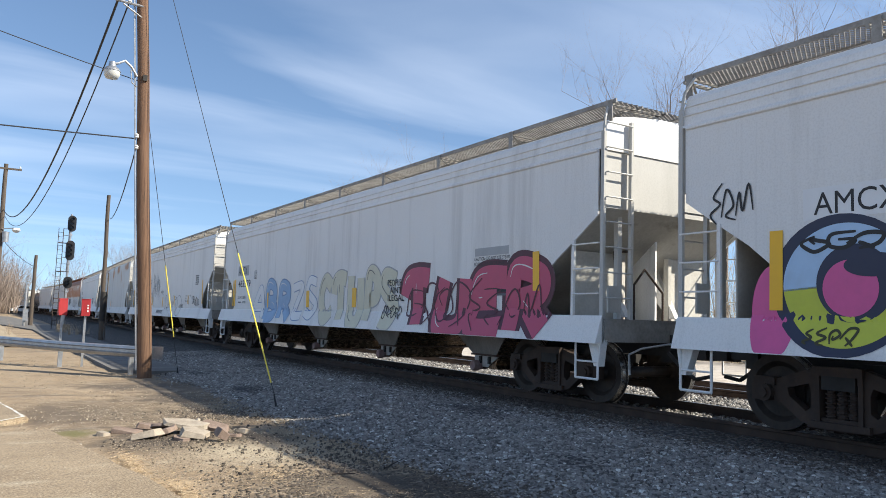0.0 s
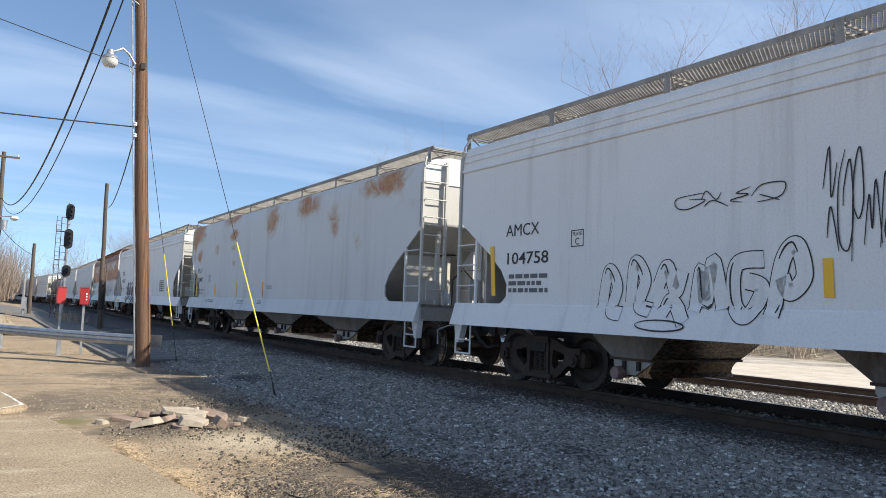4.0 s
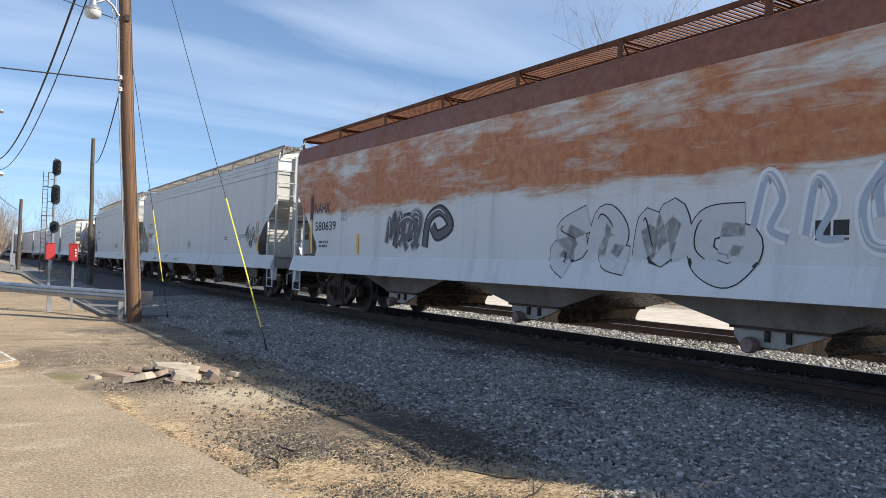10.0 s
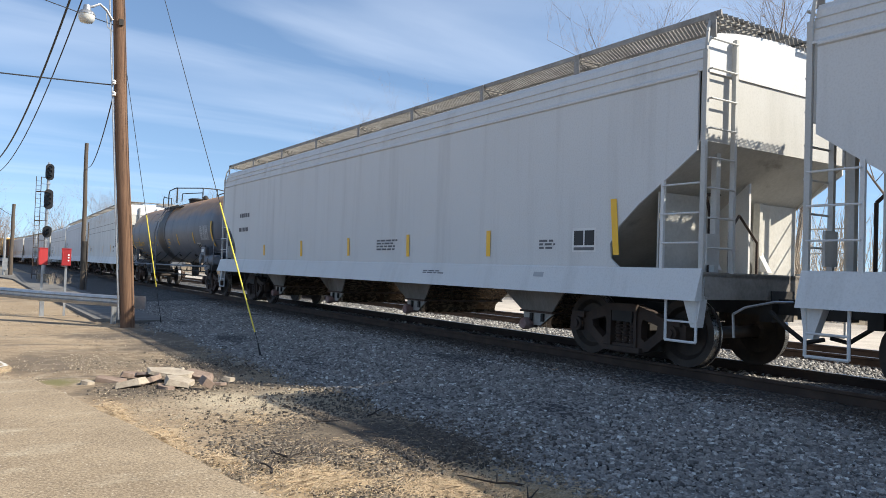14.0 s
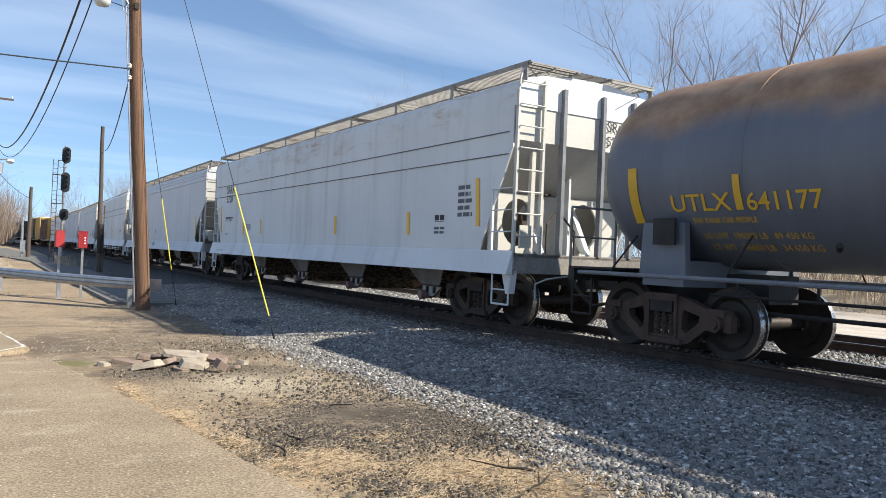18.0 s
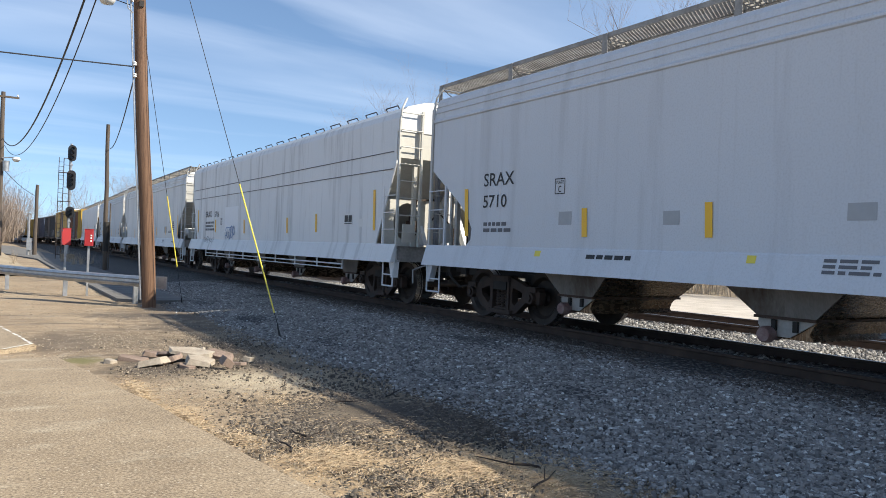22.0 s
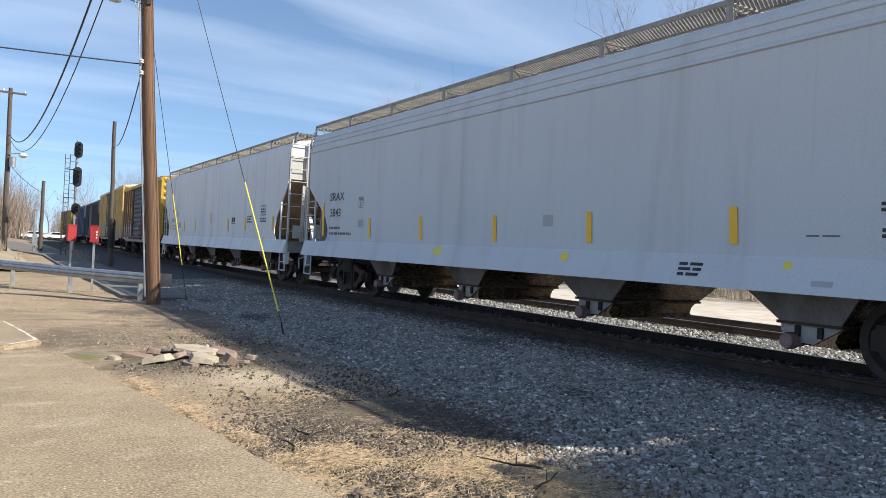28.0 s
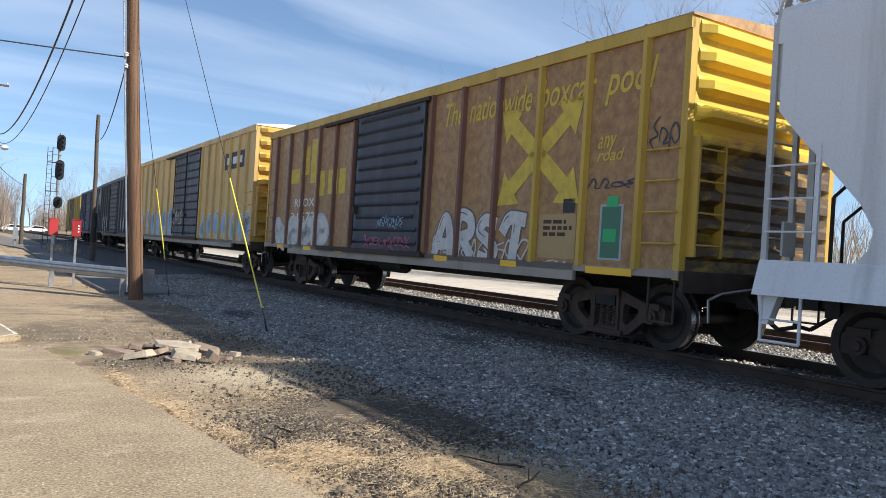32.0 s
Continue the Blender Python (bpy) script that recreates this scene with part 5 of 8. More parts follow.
def bar_grating(length, width, pitch=0.085):
    """Flat bars laid crosswise on three long ones."""
    g = Geo()
    for i in range(int(length / pitch) + 1):
        y = -length / 2 + i * pitch
        g.box(-width / 2, width / 2, y - 0.014, y + 0.014, -0.022, 0.0)
    for x in (-width / 2, 0.0, width / 2):
        g.box(x - 0.012, x + 0.012, -length / 2, length / 2, -0.045, -0.022)
    return g


def hopper(label, paint, L, style="step", bays=4, roof_paint=None, walk_mat=None, seams=(), lined=True, rusty=False, low_rail=False, tank=False, end_paint=None, boards=True, mesh_walk=True):
    car = tagged(empty("covered_hopper_car"), label, "freight car", "cars of the freight train")
    h = L / 2
    walk_mat = walk_mat or M_WALK
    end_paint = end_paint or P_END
    edge = end_outline(style)
    # side sheets
    out = [(-h + d, z) for d, z in edge] + [(h - d, z) for d, z in reversed(edge)]
    for side in (-1, 1):
        ob = part("side_sheet", Geo().plate(out, side * HALF, side * (HALF - 0.03)), paint, car)
        sill = Geo().sweep([(side * (HALF + 0.13), H0), (side * (HALF + 0.022), H1 - 0.02), (side * (HALF + 0.004), H1), (side * (HALF - 0.04), H1), (side * (HALF - 0.04), H0 + 0.06), (side * (HALF - 0.10), H0 + 0.05), (side * (HALF - 0.10), H0)], -h, h)
        part("side_sill", sill, paint, car)
        for y in seams:
            part("side_seam", Geo().box(side * (HALF + 0.001), side * (HALF + 0.009), y - 0.02, y + 0.02, H1 + 0.02, EAVE - 0.02), paint, car)
    if lined:
        for side in (-1, 1):
            g = Geo().sweep([(side * (HALF - 0.002), 3.655), (side * (HALF + 0.026), 3.672), (side * (HALF + 0.026), 3.70), (side * (HALF - 0.002), 3.725)], -h + 0.13, h - 0.13)
            part("eave_bead", g, paint, car)
    # roof
    prof = ROOF if lined else ROOF_PLAIN if boards else ROOF_TALL
    part("roof", Geo().sweep(prof, -h + 0.05, h - 0.05), roof_paint or paint, car, smooth=20)
    hatch = Geo().lathe([(4.40, 0.0), (4.40, 0.22), (4.38, 0.27), (4.24, 0.27)], 14, "Z").mesh("roof_hatch", roof_paint or paint, 40)
    for i in range(8):
        part("roof_hatch", hatch, None, car, at=pose(0, -h + 1.7 + i * (L - 3.4) / 7, 0))
    # ends: upright plate above, slope sheet below, standing clear of the sills
    foot = 2.5 if style != "angle" else 2.2
    top = edge[-2][1] + 0.12
    for s in (-1, 1):
        y = s * (h - 0.07)
        g = Geo().box(-HALF + 0.03, HALF - 0.03, min(y, y - s * 0.03), max(y, y - s * 0.03), top, EAVE + 0.02)
        g.plate([(y, EAVE), (y - s * 0.03, EAVE), (y - s * 0.03, 4.17), (y, 4.17)], -1.36, 1.36)
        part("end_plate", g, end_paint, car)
        g = Geo().plate([(y, top + 0.01), (y - s * 0.04, top + 0.01), (s * (h - foot) - s * 0.04, 1.0), (s * (h - foot), 1.0)], -HALF + 0.03, HALF - 0.03)
        part("slope_sheet", g, M_BROWNSHEET if style == "small" else M_ENDSHEET, car, "rust-brown sloping end sheet" if style == "small" else "dusty sloping end sheet")
        # platform and centre sill
        g = Geo().box(-HALF + 0.02, HALF - 0.02, min(s * h, s * (h - 0.5)), max(s * h, s * (h - 0.5)), H1 - 0.10, H1 - 0.04)
        g.box(-HALF + 0.05, HALF - 0.05, min(s * h, s * (h - 0.06)), max(s * h, s * (h - 0.06)), H0 + 0.02, H1 - 0.06)
        part("end_platform", g, M_GRIME, car)
        if style in ("step", "diag") and not tank:
            # upright sheets that close the outer thirds under the slope
            yy, zt = s * (h - 0.78), top - (top - 1.0) * 0.71 / (foot - 0.07) - 0.03
            for x in (-1, 1):
                g = Geo().box(min(x * 1.50, x * 0.52), max(x * 1.50, x * 0.52), yy - 0.012, yy + 0.012, H1 - 0.05, zt)
                g.box(x * 0.52 - 0.035, x * 0.52 + 0.035, min(yy, yy + s * 0.10), max(yy, yy + s * 0.10), H1 - 0.05, zt)
                part("end_shear_plate", g, M_ENDSHEET, car)
        # diagonal struts under the slope, and a centre plate added to block sun between cars
        g = Geo()
        for x in (-0.55, 0.55):
            g.plate([(s * (h - 0.55), H1), (s * (h - 0.70), H1), (s * (h - 1.35), 2.02), (s * (h - 1.05), 2.18)], x - 0.05, x + 0.05)
        g.plate([(s * (h - 0.50), 1.0), (s * (h - foot + 0.06), 1.0), (s * (h - 0.50), top - (top - 1.0) * 0.34 / (foot - 0.16) - 0.08)], -0.02, 0.02)
        part("end_brace", g, paint, car)
        if style == "angle":
            # bulkhead with two oval openings
            bm = bmesh.new()
            loops = [[(-1.52, H1 - 0.04), (1.52, H1 - 0.04), (1.52, 2.32), (-1.52, 2.32)]]
            for cx in (-0.92, 0.62):
                loops.append([(cx + 0.34 * math.cos(i * math.tau / 20), 1.82 + 0.42 * math.sin(i * math.tau / 20)) for i in range(20)])
            rings = []
            for yy in (s * (h - 0.80), s * (h - 0.84)):
                edges, vv = [], []
                for lp in loops:
                    ring = [bm.verts.new((px, yy, pz)) for px, pz in lp]
                    edges += [bm.edges.new((ring[i], ring[(i + 1) % len(ring)])) for i in range(len(ring))]
                    vv.append(ring)
                bmesh.ops.triangle_fill(bm, edges=edges, use_beauty=True)
                rings.append(vv)
            for ra, rb in zip(*rings):
                for i in range(len(ra)):
                    j = (i + 1) % len(ra)
                    bm.faces.new((ra[i], ra[j], rb[j], rb[i]))
            bmesh.ops.recalc_face_normals(bm, faces=bm.faces)
            me = bpy.data.meshes.new("end_bulkhead")
            bm.to_mesh(me)
            bm.free()
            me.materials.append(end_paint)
            part("end_bulkhead", me, None, car, "pale bulkhead with two oval openings")
            for px in (-0.62, 0.28, 1.02):
                part("end_column", Geo().box(px - 0.035, px + 0.035, min(s * (h + 0.03), s * (h - 0.08)), max(s * (h + 0.03), s * (h - 0.08)), H1 - 0.05, 4.08), M_GREYSTEEL, car)
        if style == "curve":
            for px in (-0.35, 0.45, 0.95):
                part("end_column", Geo().box(px - 0.06, px + 0.06, min(s * (h + 0.02), s * (h - 0.10)), max(s * (h + 0.02), s * (h - 0.10)), H1 - 0.05, 4.05), end_paint, car)
        # corner stiles, ladder on the end, short ladder on the side
        for x in (-1, 1):
            g = Geo().box(x * (HALF - 0.02) - 0.022, x * (HALF - 0.02) + 0.022, min(s * h, s * (h - 0.065)), max(s * h, s * (h - 0.065)), H0, 3.95)
            g.pipe([(x * (HALF - 0.02), s * (h - 0.035), 3.93), (x * (HALF - 0.06), s * (h - 0.05), 4.18), (x * (HALF - 0.20), s * (h - 0.12), WALK)], 0.022, 6)
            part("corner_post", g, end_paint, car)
        g = Geo()
        x0 = -HALF + 0.05
        z = H1 + 0.25
        while z < 4.1:
            g.rod((x0, s * (h + 0.03), z), (x0 + 0.48, s * (h + 0.03), z), 0.013, 6)
            g.rod((x0, s * h, z), (x0, s * (h + 0.03), z), 0.012, 5)
            z += 0.36
        g.box(x0 + 0.46, x0 + 0.51, min(s * (h - 0.03), s * (h + 0.03)), max(s * (h - 0.03), s * (h + 0.03)), H1 - 0.05, 4.15)
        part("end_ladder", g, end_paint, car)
        for x in (-1, 1):
            g = Geo()
            yb = s * (h - 0.62)
            g.box(x * HALF - 0.02, x * HALF + 0.02, yb - 0.025, yb + 0.025, H1 - 0.02, 2.42 if style == "step" else 2.55)
            for z in (1.62, 1.98, 2.34):
                g.rod((x * (HALF + 0.03), s * (h - 0.05), z), (x * (HALF + 0.03), yb, z), 0.012, 6)
            part("side_ladder", g, paint, car)
            g = Geo()
            ya, yc = s * (h - 0.06), s * (h - 0.52)
            xx = x * (HALF + 0.02)
            g.pipe([(xx, ya, H0 + 0.05), (xx, ya, 0.42), (xx, yc, 0.42), (xx, yc, H0 + 0.05)], 0.018, 6).rod((xx, ya, 0.66), (xx, yc, 0.66), 0.014, 6)
            part("sill_step", g, paint, car)
        # round brace pad low on the corner
        part("corner_bracket", Geo().plate([(s * h, H0 + 0.02), (s * (h - 0.26), H0 + 0.02), (s * (h - 0.14), 0.60), (s * (h - 0.05), 0.60)], -HALF - 0.02, -HALF + 0.1), paint, car)
        m = Matrix.Translation((0, s * h, 0)) @ (Matrix() if s < 0 else MIRROR)
        part("coupler", COUPLER, None, car, at=m)
        part("uncoupling_lever", LEVER, None, car, at=m)
        truck(car, s * (h - 1.75), rusty)
        # pipes, valves and a rodding bracket crowd the platform
        g = Geo().pipe([(-0.95, s * (h - 0.42), H1 - 0.05), (-0.95, s * (h - 0.42), 2.05), (-0.80, s * (h - 0.60), 2.30), (-0.2, s * (h - 0.80), 2.36)], 0.022, 6)
        g.pipe([(-0.62, s * (h - 0.36), H1 - 0.05), (-0.62, s * (h - 0.36), 1.80), (-0.3, s * (h - 0.45), 2.05), (0.1, s * (h - 0.45), 1.7), (0.1, s * (h - 0.45), H1 - 0.05)], 0.018, 6)
        part("brake_pipe", g, M_TRUCK, car)
        part("valve_block", Geo().box(-0.80, -0.50, s * (h - 0.95) - 0.13, s * (h - 0.95) + 0.13, 1.42, 1.86).rod((-0.72, s * (h - 0.95), 1.86), (-0.72, s * (h - 0.95), 1.98), 0.07, 8).rod((-0.9, s * (h - 0.95), 1.6), (-0.8, s * (h - 0.95), 1.6), 0.09, 10), M_TRUCK, car, "dark brake valve block")
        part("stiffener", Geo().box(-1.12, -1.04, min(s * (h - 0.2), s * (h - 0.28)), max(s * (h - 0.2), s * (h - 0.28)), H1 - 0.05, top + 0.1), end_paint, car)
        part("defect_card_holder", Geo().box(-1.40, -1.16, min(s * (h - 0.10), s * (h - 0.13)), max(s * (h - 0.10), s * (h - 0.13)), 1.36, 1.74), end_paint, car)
    # brake gear on the rear platform
    yb = h - 0.75
    g = Geo().lathe([(-0.03, 0.24), (0.0, 0.27), (0.03, 0.24), (0.0, 0.22), (-0.03, 0.24)], 18, "Y", (0.55, yb + 0.7, 2.2))
    for i in range(5):
        a = i * math.tau / 5
        g.rod((0.55, yb + 0.7, 2.2), (0.55 + 0.24 * math.sin(a), yb + 0.7, 2.2 + 0.24 * math.cos(a)), 0.012, 5)
    part("brake_wheel", g, M_BLACK, car)
    part("brake_housing", Geo().box(0.42, 0.70, yb + 0.42, yb + 0.66, 1.95, 2.4).box(0.50, 0.60, yb + 0.45, yb + 0.6, 1.25, 1.95), M_TRUCK, car)
    if tank:
      g = Geo().lathe([(-0.42, 0.0), (-0.42, 0.14), (-0.36, 0.19), (0.36, 0.19), (0.42, 0.14), (0.42, 0.0)], 14, "X", (-0.95, -h + 1.05, 1.62))
      part("air_reservoir", g, paint, car, smooth=40)
      part("brake_pipe", Geo().pipe([(-0.5, -h + 0.75, 1.3), (-0.5, -h + 0.75, 1.85), (0.4, -h + 0.75, 1.95)], 0.03, 6), paint, car)
    # funnel-shaped bays over outlet gates
    pitch = (L - 3.6) / 4 if bays == 4 else (L - 5.0) / 3
    top_l, bot_l = (0.86, 0.37) if bays == 4 else (pitch / 2 - 0.06, 0.62)
    zt, zm, zb = H0 + 0.06, 0.56, 0.31
    for i in range(bays):
        yc = (i - (bays - 1) / 2) * pitch
        # long sloping faces across the car, stopped short over the trucks
        lf, lr = [min(top_l, max(bot_l + 0.1, h - 2.9 - e * yc)) for e in (-1, 1)]
        g = Geo()
        for e, ln in ((-1, lf), (1, lr)):
            g.add([(-1.10, yc + e * ln, zt), (1.10, yc + e * ln, zt), (0.97, yc + e * bot_l, zm), (-0.97, yc + e * bot_l, zm)], [(0, 1, 2, 3)])
        bay = part("hopper_bay", g, M_BAY, car, "oily brown discharge funnel")
        for sx in (-1, 1):
            g = Geo().add([(sx * 1.10, yc - lf, zt), (sx * 1.10, yc + lr, zt), (sx * 0.97, yc + bot_l, zm), (sx * 0.97, yc - bot_l, zm), (sx * 1.07, yc - lf, zt), (sx * 1.07, yc + lr, zt), (sx * 0.94, yc + bot_l, zm), (sx * 0.94, yc - bot_l, zm)],
                          [(0, 1, 2, 3), (7, 6, 5, 4), (0, 3, 7, 4), (1, 2, 6, 5), (2, 3, 7, 6)])
            part("funnel_side", g, M_BAYSIDE, bay, "dusty grey funnel side")
        part("gate_flange", Geo().box(-1.0, 1.0, yc - bot_l - 0.035, yc + bot_l + 0.035, zm - 0.02, zm + 0.015), M_TRUCK_RUST, bay)
        # outlet trough, drawn in at its waist
        prof = [(bot_l, zm - 0.02), (bot_l - 0.07, 0.46), (bot_l - 0.10, 0.38), (bot_l - 0.04, zb)]
        out = [(yc - a, z) for a, z in prof] + [(yc + a, z) for a, z in reversed(prof)]
        part("outlet_trough", Geo().plate(out, -0.90, 0.90), M_BAY, bay, smooth=50)
        for sx in (-1, 1):
            g = Geo().plate([(yc - bot_l, zm - 0.02), (yc - 0.04, zb + 0.02), (yc + bot_l - 0.08, zb + 0.02), (yc + bot_l + 0.02, zm - 0.10), (yc + bot_l + 0.02, zm - 0.02)], sx * 0.905, sx * 0.925)
            part("trough_plate", g, M_BAYPLATE, bay, "pale dusty steel plate")
        g = Geo().lathe([(-1.10, 0.0), (-1.10, 0.085), (-1.07, 0.10), (-0.98, 0.10), (-0.98, 0.075), (-0.80, 0.075)], 14, "X", (0, yc + bot_l * 0.55, 0.35))
        part("outlet_cap", g, M_CAP, bay, "faded round outlet cap", smooth=40)
        for dy in (-0.12, 0.16):
            part("gate_lock", Geo().box(-0.965, -0.93, yc + dy - 0.03, yc + dy + 0.03, 0.40, 0.53), M_BLACK, bay)
    for s in (-1, 1):
        part("stub_sill", Geo().box(-0.18, 0.18, min(s * (h - 0.1), s * (h - 2.9)), max(s * (h - 0.1), s * (h - 2.9)), 0.74, 1.02), M_BLACK, car)
    if low_rail:
        g = Geo().rod((-HALF - 0.05, -h + 2.6, 0.80), (-HALF - 0.05, h - 2.6, 0.80), 0.02, 6).rod((-HALF - 0.05, -h + 2.6, 0.70), (-HALF - 0.05, h - 2.6, 0.70), 0.014, 6)
        for i in range(9):
            y = -h + 2.6 + i * (L - 5.2) / 8
            g.box(-HALF - 0.06, -HALF - 0.03, y - 0.02, y + 0.02, 0.68, H0 + 0.02)
        part("gate_operating_bar", g, paint, car)
    # running boards of open grating, on brackets
    if not boards:
        iron = Geo().pipe([(-0.02, -0.28, 0.0), (-0.06, -0.28, 0.06), (-0.06, 0.28, 0.06), (-0.02, 0.28, 0.0)], 0.014, 5).mesh("roof_grab_iron", M_BLACK)
        for i in range(17):
            part("roof_grab_iron", iron, None, car, at=pose(-1.40, -h + 0.7 + i * (L - 1.4) / 16, 4.235))
            part("roof_grab_iron", iron, None, car, at=pose(1.40, -h + 0.7 + i * (L - 1.4) / 16, 4.235) @ MIRROR)
        part("roof_walk", grating(L - 0.4, 0.6), walk_mat, car, at=pose(0, 0, 4.56))["kind"] = "stuff"
        for i in range(12):
            part("walk_bracket", Geo().box(-0.28, 0.28, -0.03, 0.03, 4.40, 4.545), walk_mat, car, at=pose(0, -h + 0.5 + i * (L - 1.0) / 11, 0))
        return car
    wl = L + 0.1
    for x in (-0.90, 0.90):
        board = part("running_board", (grating if mesh_walk else bar_grating)(wl, 1.04), walk_mat, car, at=pose(x, 0, WALK))
        board["kind"] = "stuff"
        part("edge_angle", Geo().box(-0.535, -0.515, -wl / 2, wl / 2, -0.035, 0.03), walk_mat, board, at=Matrix() if x < 0 else MIRROR)
    for s in (-1, 1):
        part("end_crosswalk", grating(0.5, 0.76), walk_mat, car, at=pose(0, s * (h - 0.22), WALK))["kind"] = "stuff"
    brk = Geo().plate([(-0.045, WALK + 0.015), (0.045, WALK + 0.015), (0.06, 4.12), (-0.06, 4.12)], -1.462, -1.448)
    brk.plate([(-0.012, WALK - 0.02), (0.012, WALK - 0.02), (0.012, WALK - 0.05), (-0.012, WALK - 0.05)], -1.44, -0.36)
    brk.add([(-1.43, -0.02, WALK - 0.04), (-1.43, 0.02, WALK - 0.04), (-0.9, 0.32, 4.25), (-0.9, 0.28, 4.25)], [(0, 1, 2, 3)])
    brk.box(-1.44, -0.38, 0.09, 0.12, WALK - 0.075, WALK - 0.035)
    brk_me = brk.mesh("walk_bracket", walk_mat)
    n = 9
    for i in range(n):
        y = -wl / 2 + 0.1 + i * (wl - 0.2) / (n - 1)
        part("walk_bracket", brk_me, None, car, at=pose(0, y, 0))
        part("walk_bracket", brk_me, None, car, at=pose(0, y, 0) @ MIRROR)
    return car


def stripe(car, y, z0, z1, w=0.11, lean=0.0, x=-HALF, mat=None):
    part("reflective_stripe", Geo().plate([(y - w / 2, z0), (y + w / 2, z0), (y + w / 2 + lean, z1), (y - w / 2 + lean, z1)], x - 0.0135, x - 0.0105), mat or M_STRIPE, car)

# ---------------------------------------------------------------- lettering, stickers and graffiti on the cars
M_PALEGREY = plain("pale_grey_paint", (0.40, 0.41, 0.42), 0.6)
M_FADED = plain("faded_grey_fill_paint", (0.60, 0.61, 0.61), 0.6, wear=0.2)
M_CHALK = plain("worn_white_spray_paint", (0.66, 0.64, 0.60), 0.7, wear=0.75)
M_FRESHWHITE = plain("fresh_white_paint", (0.78, 0.79, 0.80), 0.5, wear=0.1)
M_OLIVE_INK = plain("dark_olive_paint", (0.05, 0.05, 0.015), 0.6)
M_BLUE = plain("light_blue_spray_paint", (0.26, 0.42, 0.64), 0.5, wear=0.35)
M_PALEBLUE = plain("pale_blue_spray_paint", (0.42, 0.48, 0.56), 0.5)
M_KHAKI = plain("faded_khaki_spray_paint", (0.66, 0.64, 0.50), 0.6, wear=0.2)
M_PINK = plain("pink_spray_paint", (0.52, 0.075, 0.15), 0.5, wear=0.2)
M_MAROON = plain("maroon_spray_paint", (0.085, 0.015, 0.03), 0.5)
M_NAVY = plain("navy_spray_paint", (0.022, 0.028, 0.065), 0.5)
M_BLUEINK = plain("blue_marker_paint", (0.14, 0.24, 0.44), 0.6)
M_LIME = plain("lime_spray_paint", (0.56, 0.60, 0.06), 0.5)
M_SKYPAINT = plain("sky_blue_spray_paint", (0.42, 0.60, 0.82), 0.5)
M_HOTPINK = plain("hot_pink_spray_paint", (0.70, 0.11, 0.32), 0.5)
M_GREENLABEL = plain("green_label", (0.04, 0.16, 0.09), 0.5)
M_GREEN = plain("bright_green_label", (0.02, 0.42, 0.13), 0.5)
M_TANKYELLOW = plain("yellow_stencil_paint", (0.72, 0.42, 0.03), 0.55, wear=0.35)


def skin(z, half=HALF):
    """How far out the near side stands at a height."""
    if z >= H1 or half > HALF + 1e-5:     # boxcars have no flared sill
        return half + 0.002
    return half + 0.132 - 0.108 * min(1.0, max(0.0, (z - H0) / (H1 - 0.02 - H0)))


def word(car, text, y_left, z, height, width, material, half=HALF, wrap=None, shear=0.0, lift=0.004):
    cu = bpy.data.curves.new("letters", "FONT")
    cu.body, cu.size, cu.resolution_u, cu.offset, cu.shear = text, 1.0, 3, 0.0 if set(text) & set("MW") else 0.009, shear
    tmp = bpy.data.objects.new("letters", cu)
    me = bpy.data.meshes.new_from_object(tmp)
    bpy.data.objects.remove(tmp)
    bpy.data.curves.remove(cu)
    xs = [v.co.x for v in me.vertices]
    ys = [v.co.y for v in me.vertices]
    x0, sx, sy = min(xs), width / (max(xs) - min(xs)), height / max(ys)
    for v in me.vertices:
        yy, zz = y_left - (v.co.x - x0) * sx, z + v.co.y * sy
        v.co = (-(wrap(zz) if wrap else skin(zz, half)) - lift, yy, zz)
    me.materials.clear()
    me.materials.append(material)
    if height < 0.15:
        part("lettering", me, None, car)["kind"] = "stuff"
        return
    # one mesh for each letter
    bm = bmesh.new()
    bm.from_mesh(me)
    bm.verts.ensure_lookup_table()
    left, spans = set(range(len(bm.verts))), []
    while left:
        todo, isle = [left.pop()], set()
        while todo:
            i = todo.pop()
            isle.add(i)
            for e in bm.verts[i].link_edges:
                j = e.other_vert(bm.verts[i]).index
                if j in left:
                    left.discard(j)
                    todo.append(j)
        ys = [bm.verts[i].co.y for i in isle]
        spans.append([min(ys), max(ys), isle])
    spans.sort(key=lambda q: q[0])
    merged = []
    for q in spans:
        if merged and q[0] < merged[-1][1] - 0.35 * (q[1] - q[0]):
            merged[-1][1] = max(merged[-1][1], q[1])
            merged[-1][2] |= q[2]
        else:
            merged.append(q)
    for a, b, isle in merged:
        g = Geo()
        idx = {}
        for f in bm.faces:
            if f.verts[0].index in isle:
                for v in f.verts:
                    if v.index not in idx:
                        idx[v.index] = len(g.v)
                        g.v.append(tuple(v.co))
                g.f.append(tuple(idx[v.index] for v in f.verts))
        if g.f:
            part("letter", g, material, car)
    bm.free()


def flat(g, y0, y1, z0, z1, lift, half=HALF):
    """A thin raised rectangle on the near side, split where the sill begins."""
    cuts = [z0] + ([H1 - 0.02, H1] if z0 < H1 - 0.02 and z1 > H1 else []) + [z1]
    for a, b in zip(cuts, cuts[1:]):
        xa, xb = -skin(a + 1e-4, half) - lift, -skin(b - 1e-4, half) - lift
        g.add([(xa, y0, a), (xa, y1, a), (xb, y1, b), (xb, y0, b)], [(0, 1, 2, 3)])
    return g


def patch(car, yl, yr, z0, z1, material, name="paint_patch", half=HALF, lift=0.002):
    part(name, flat(Geo(), yl, yr, z0, z1, lift, half), material, car)


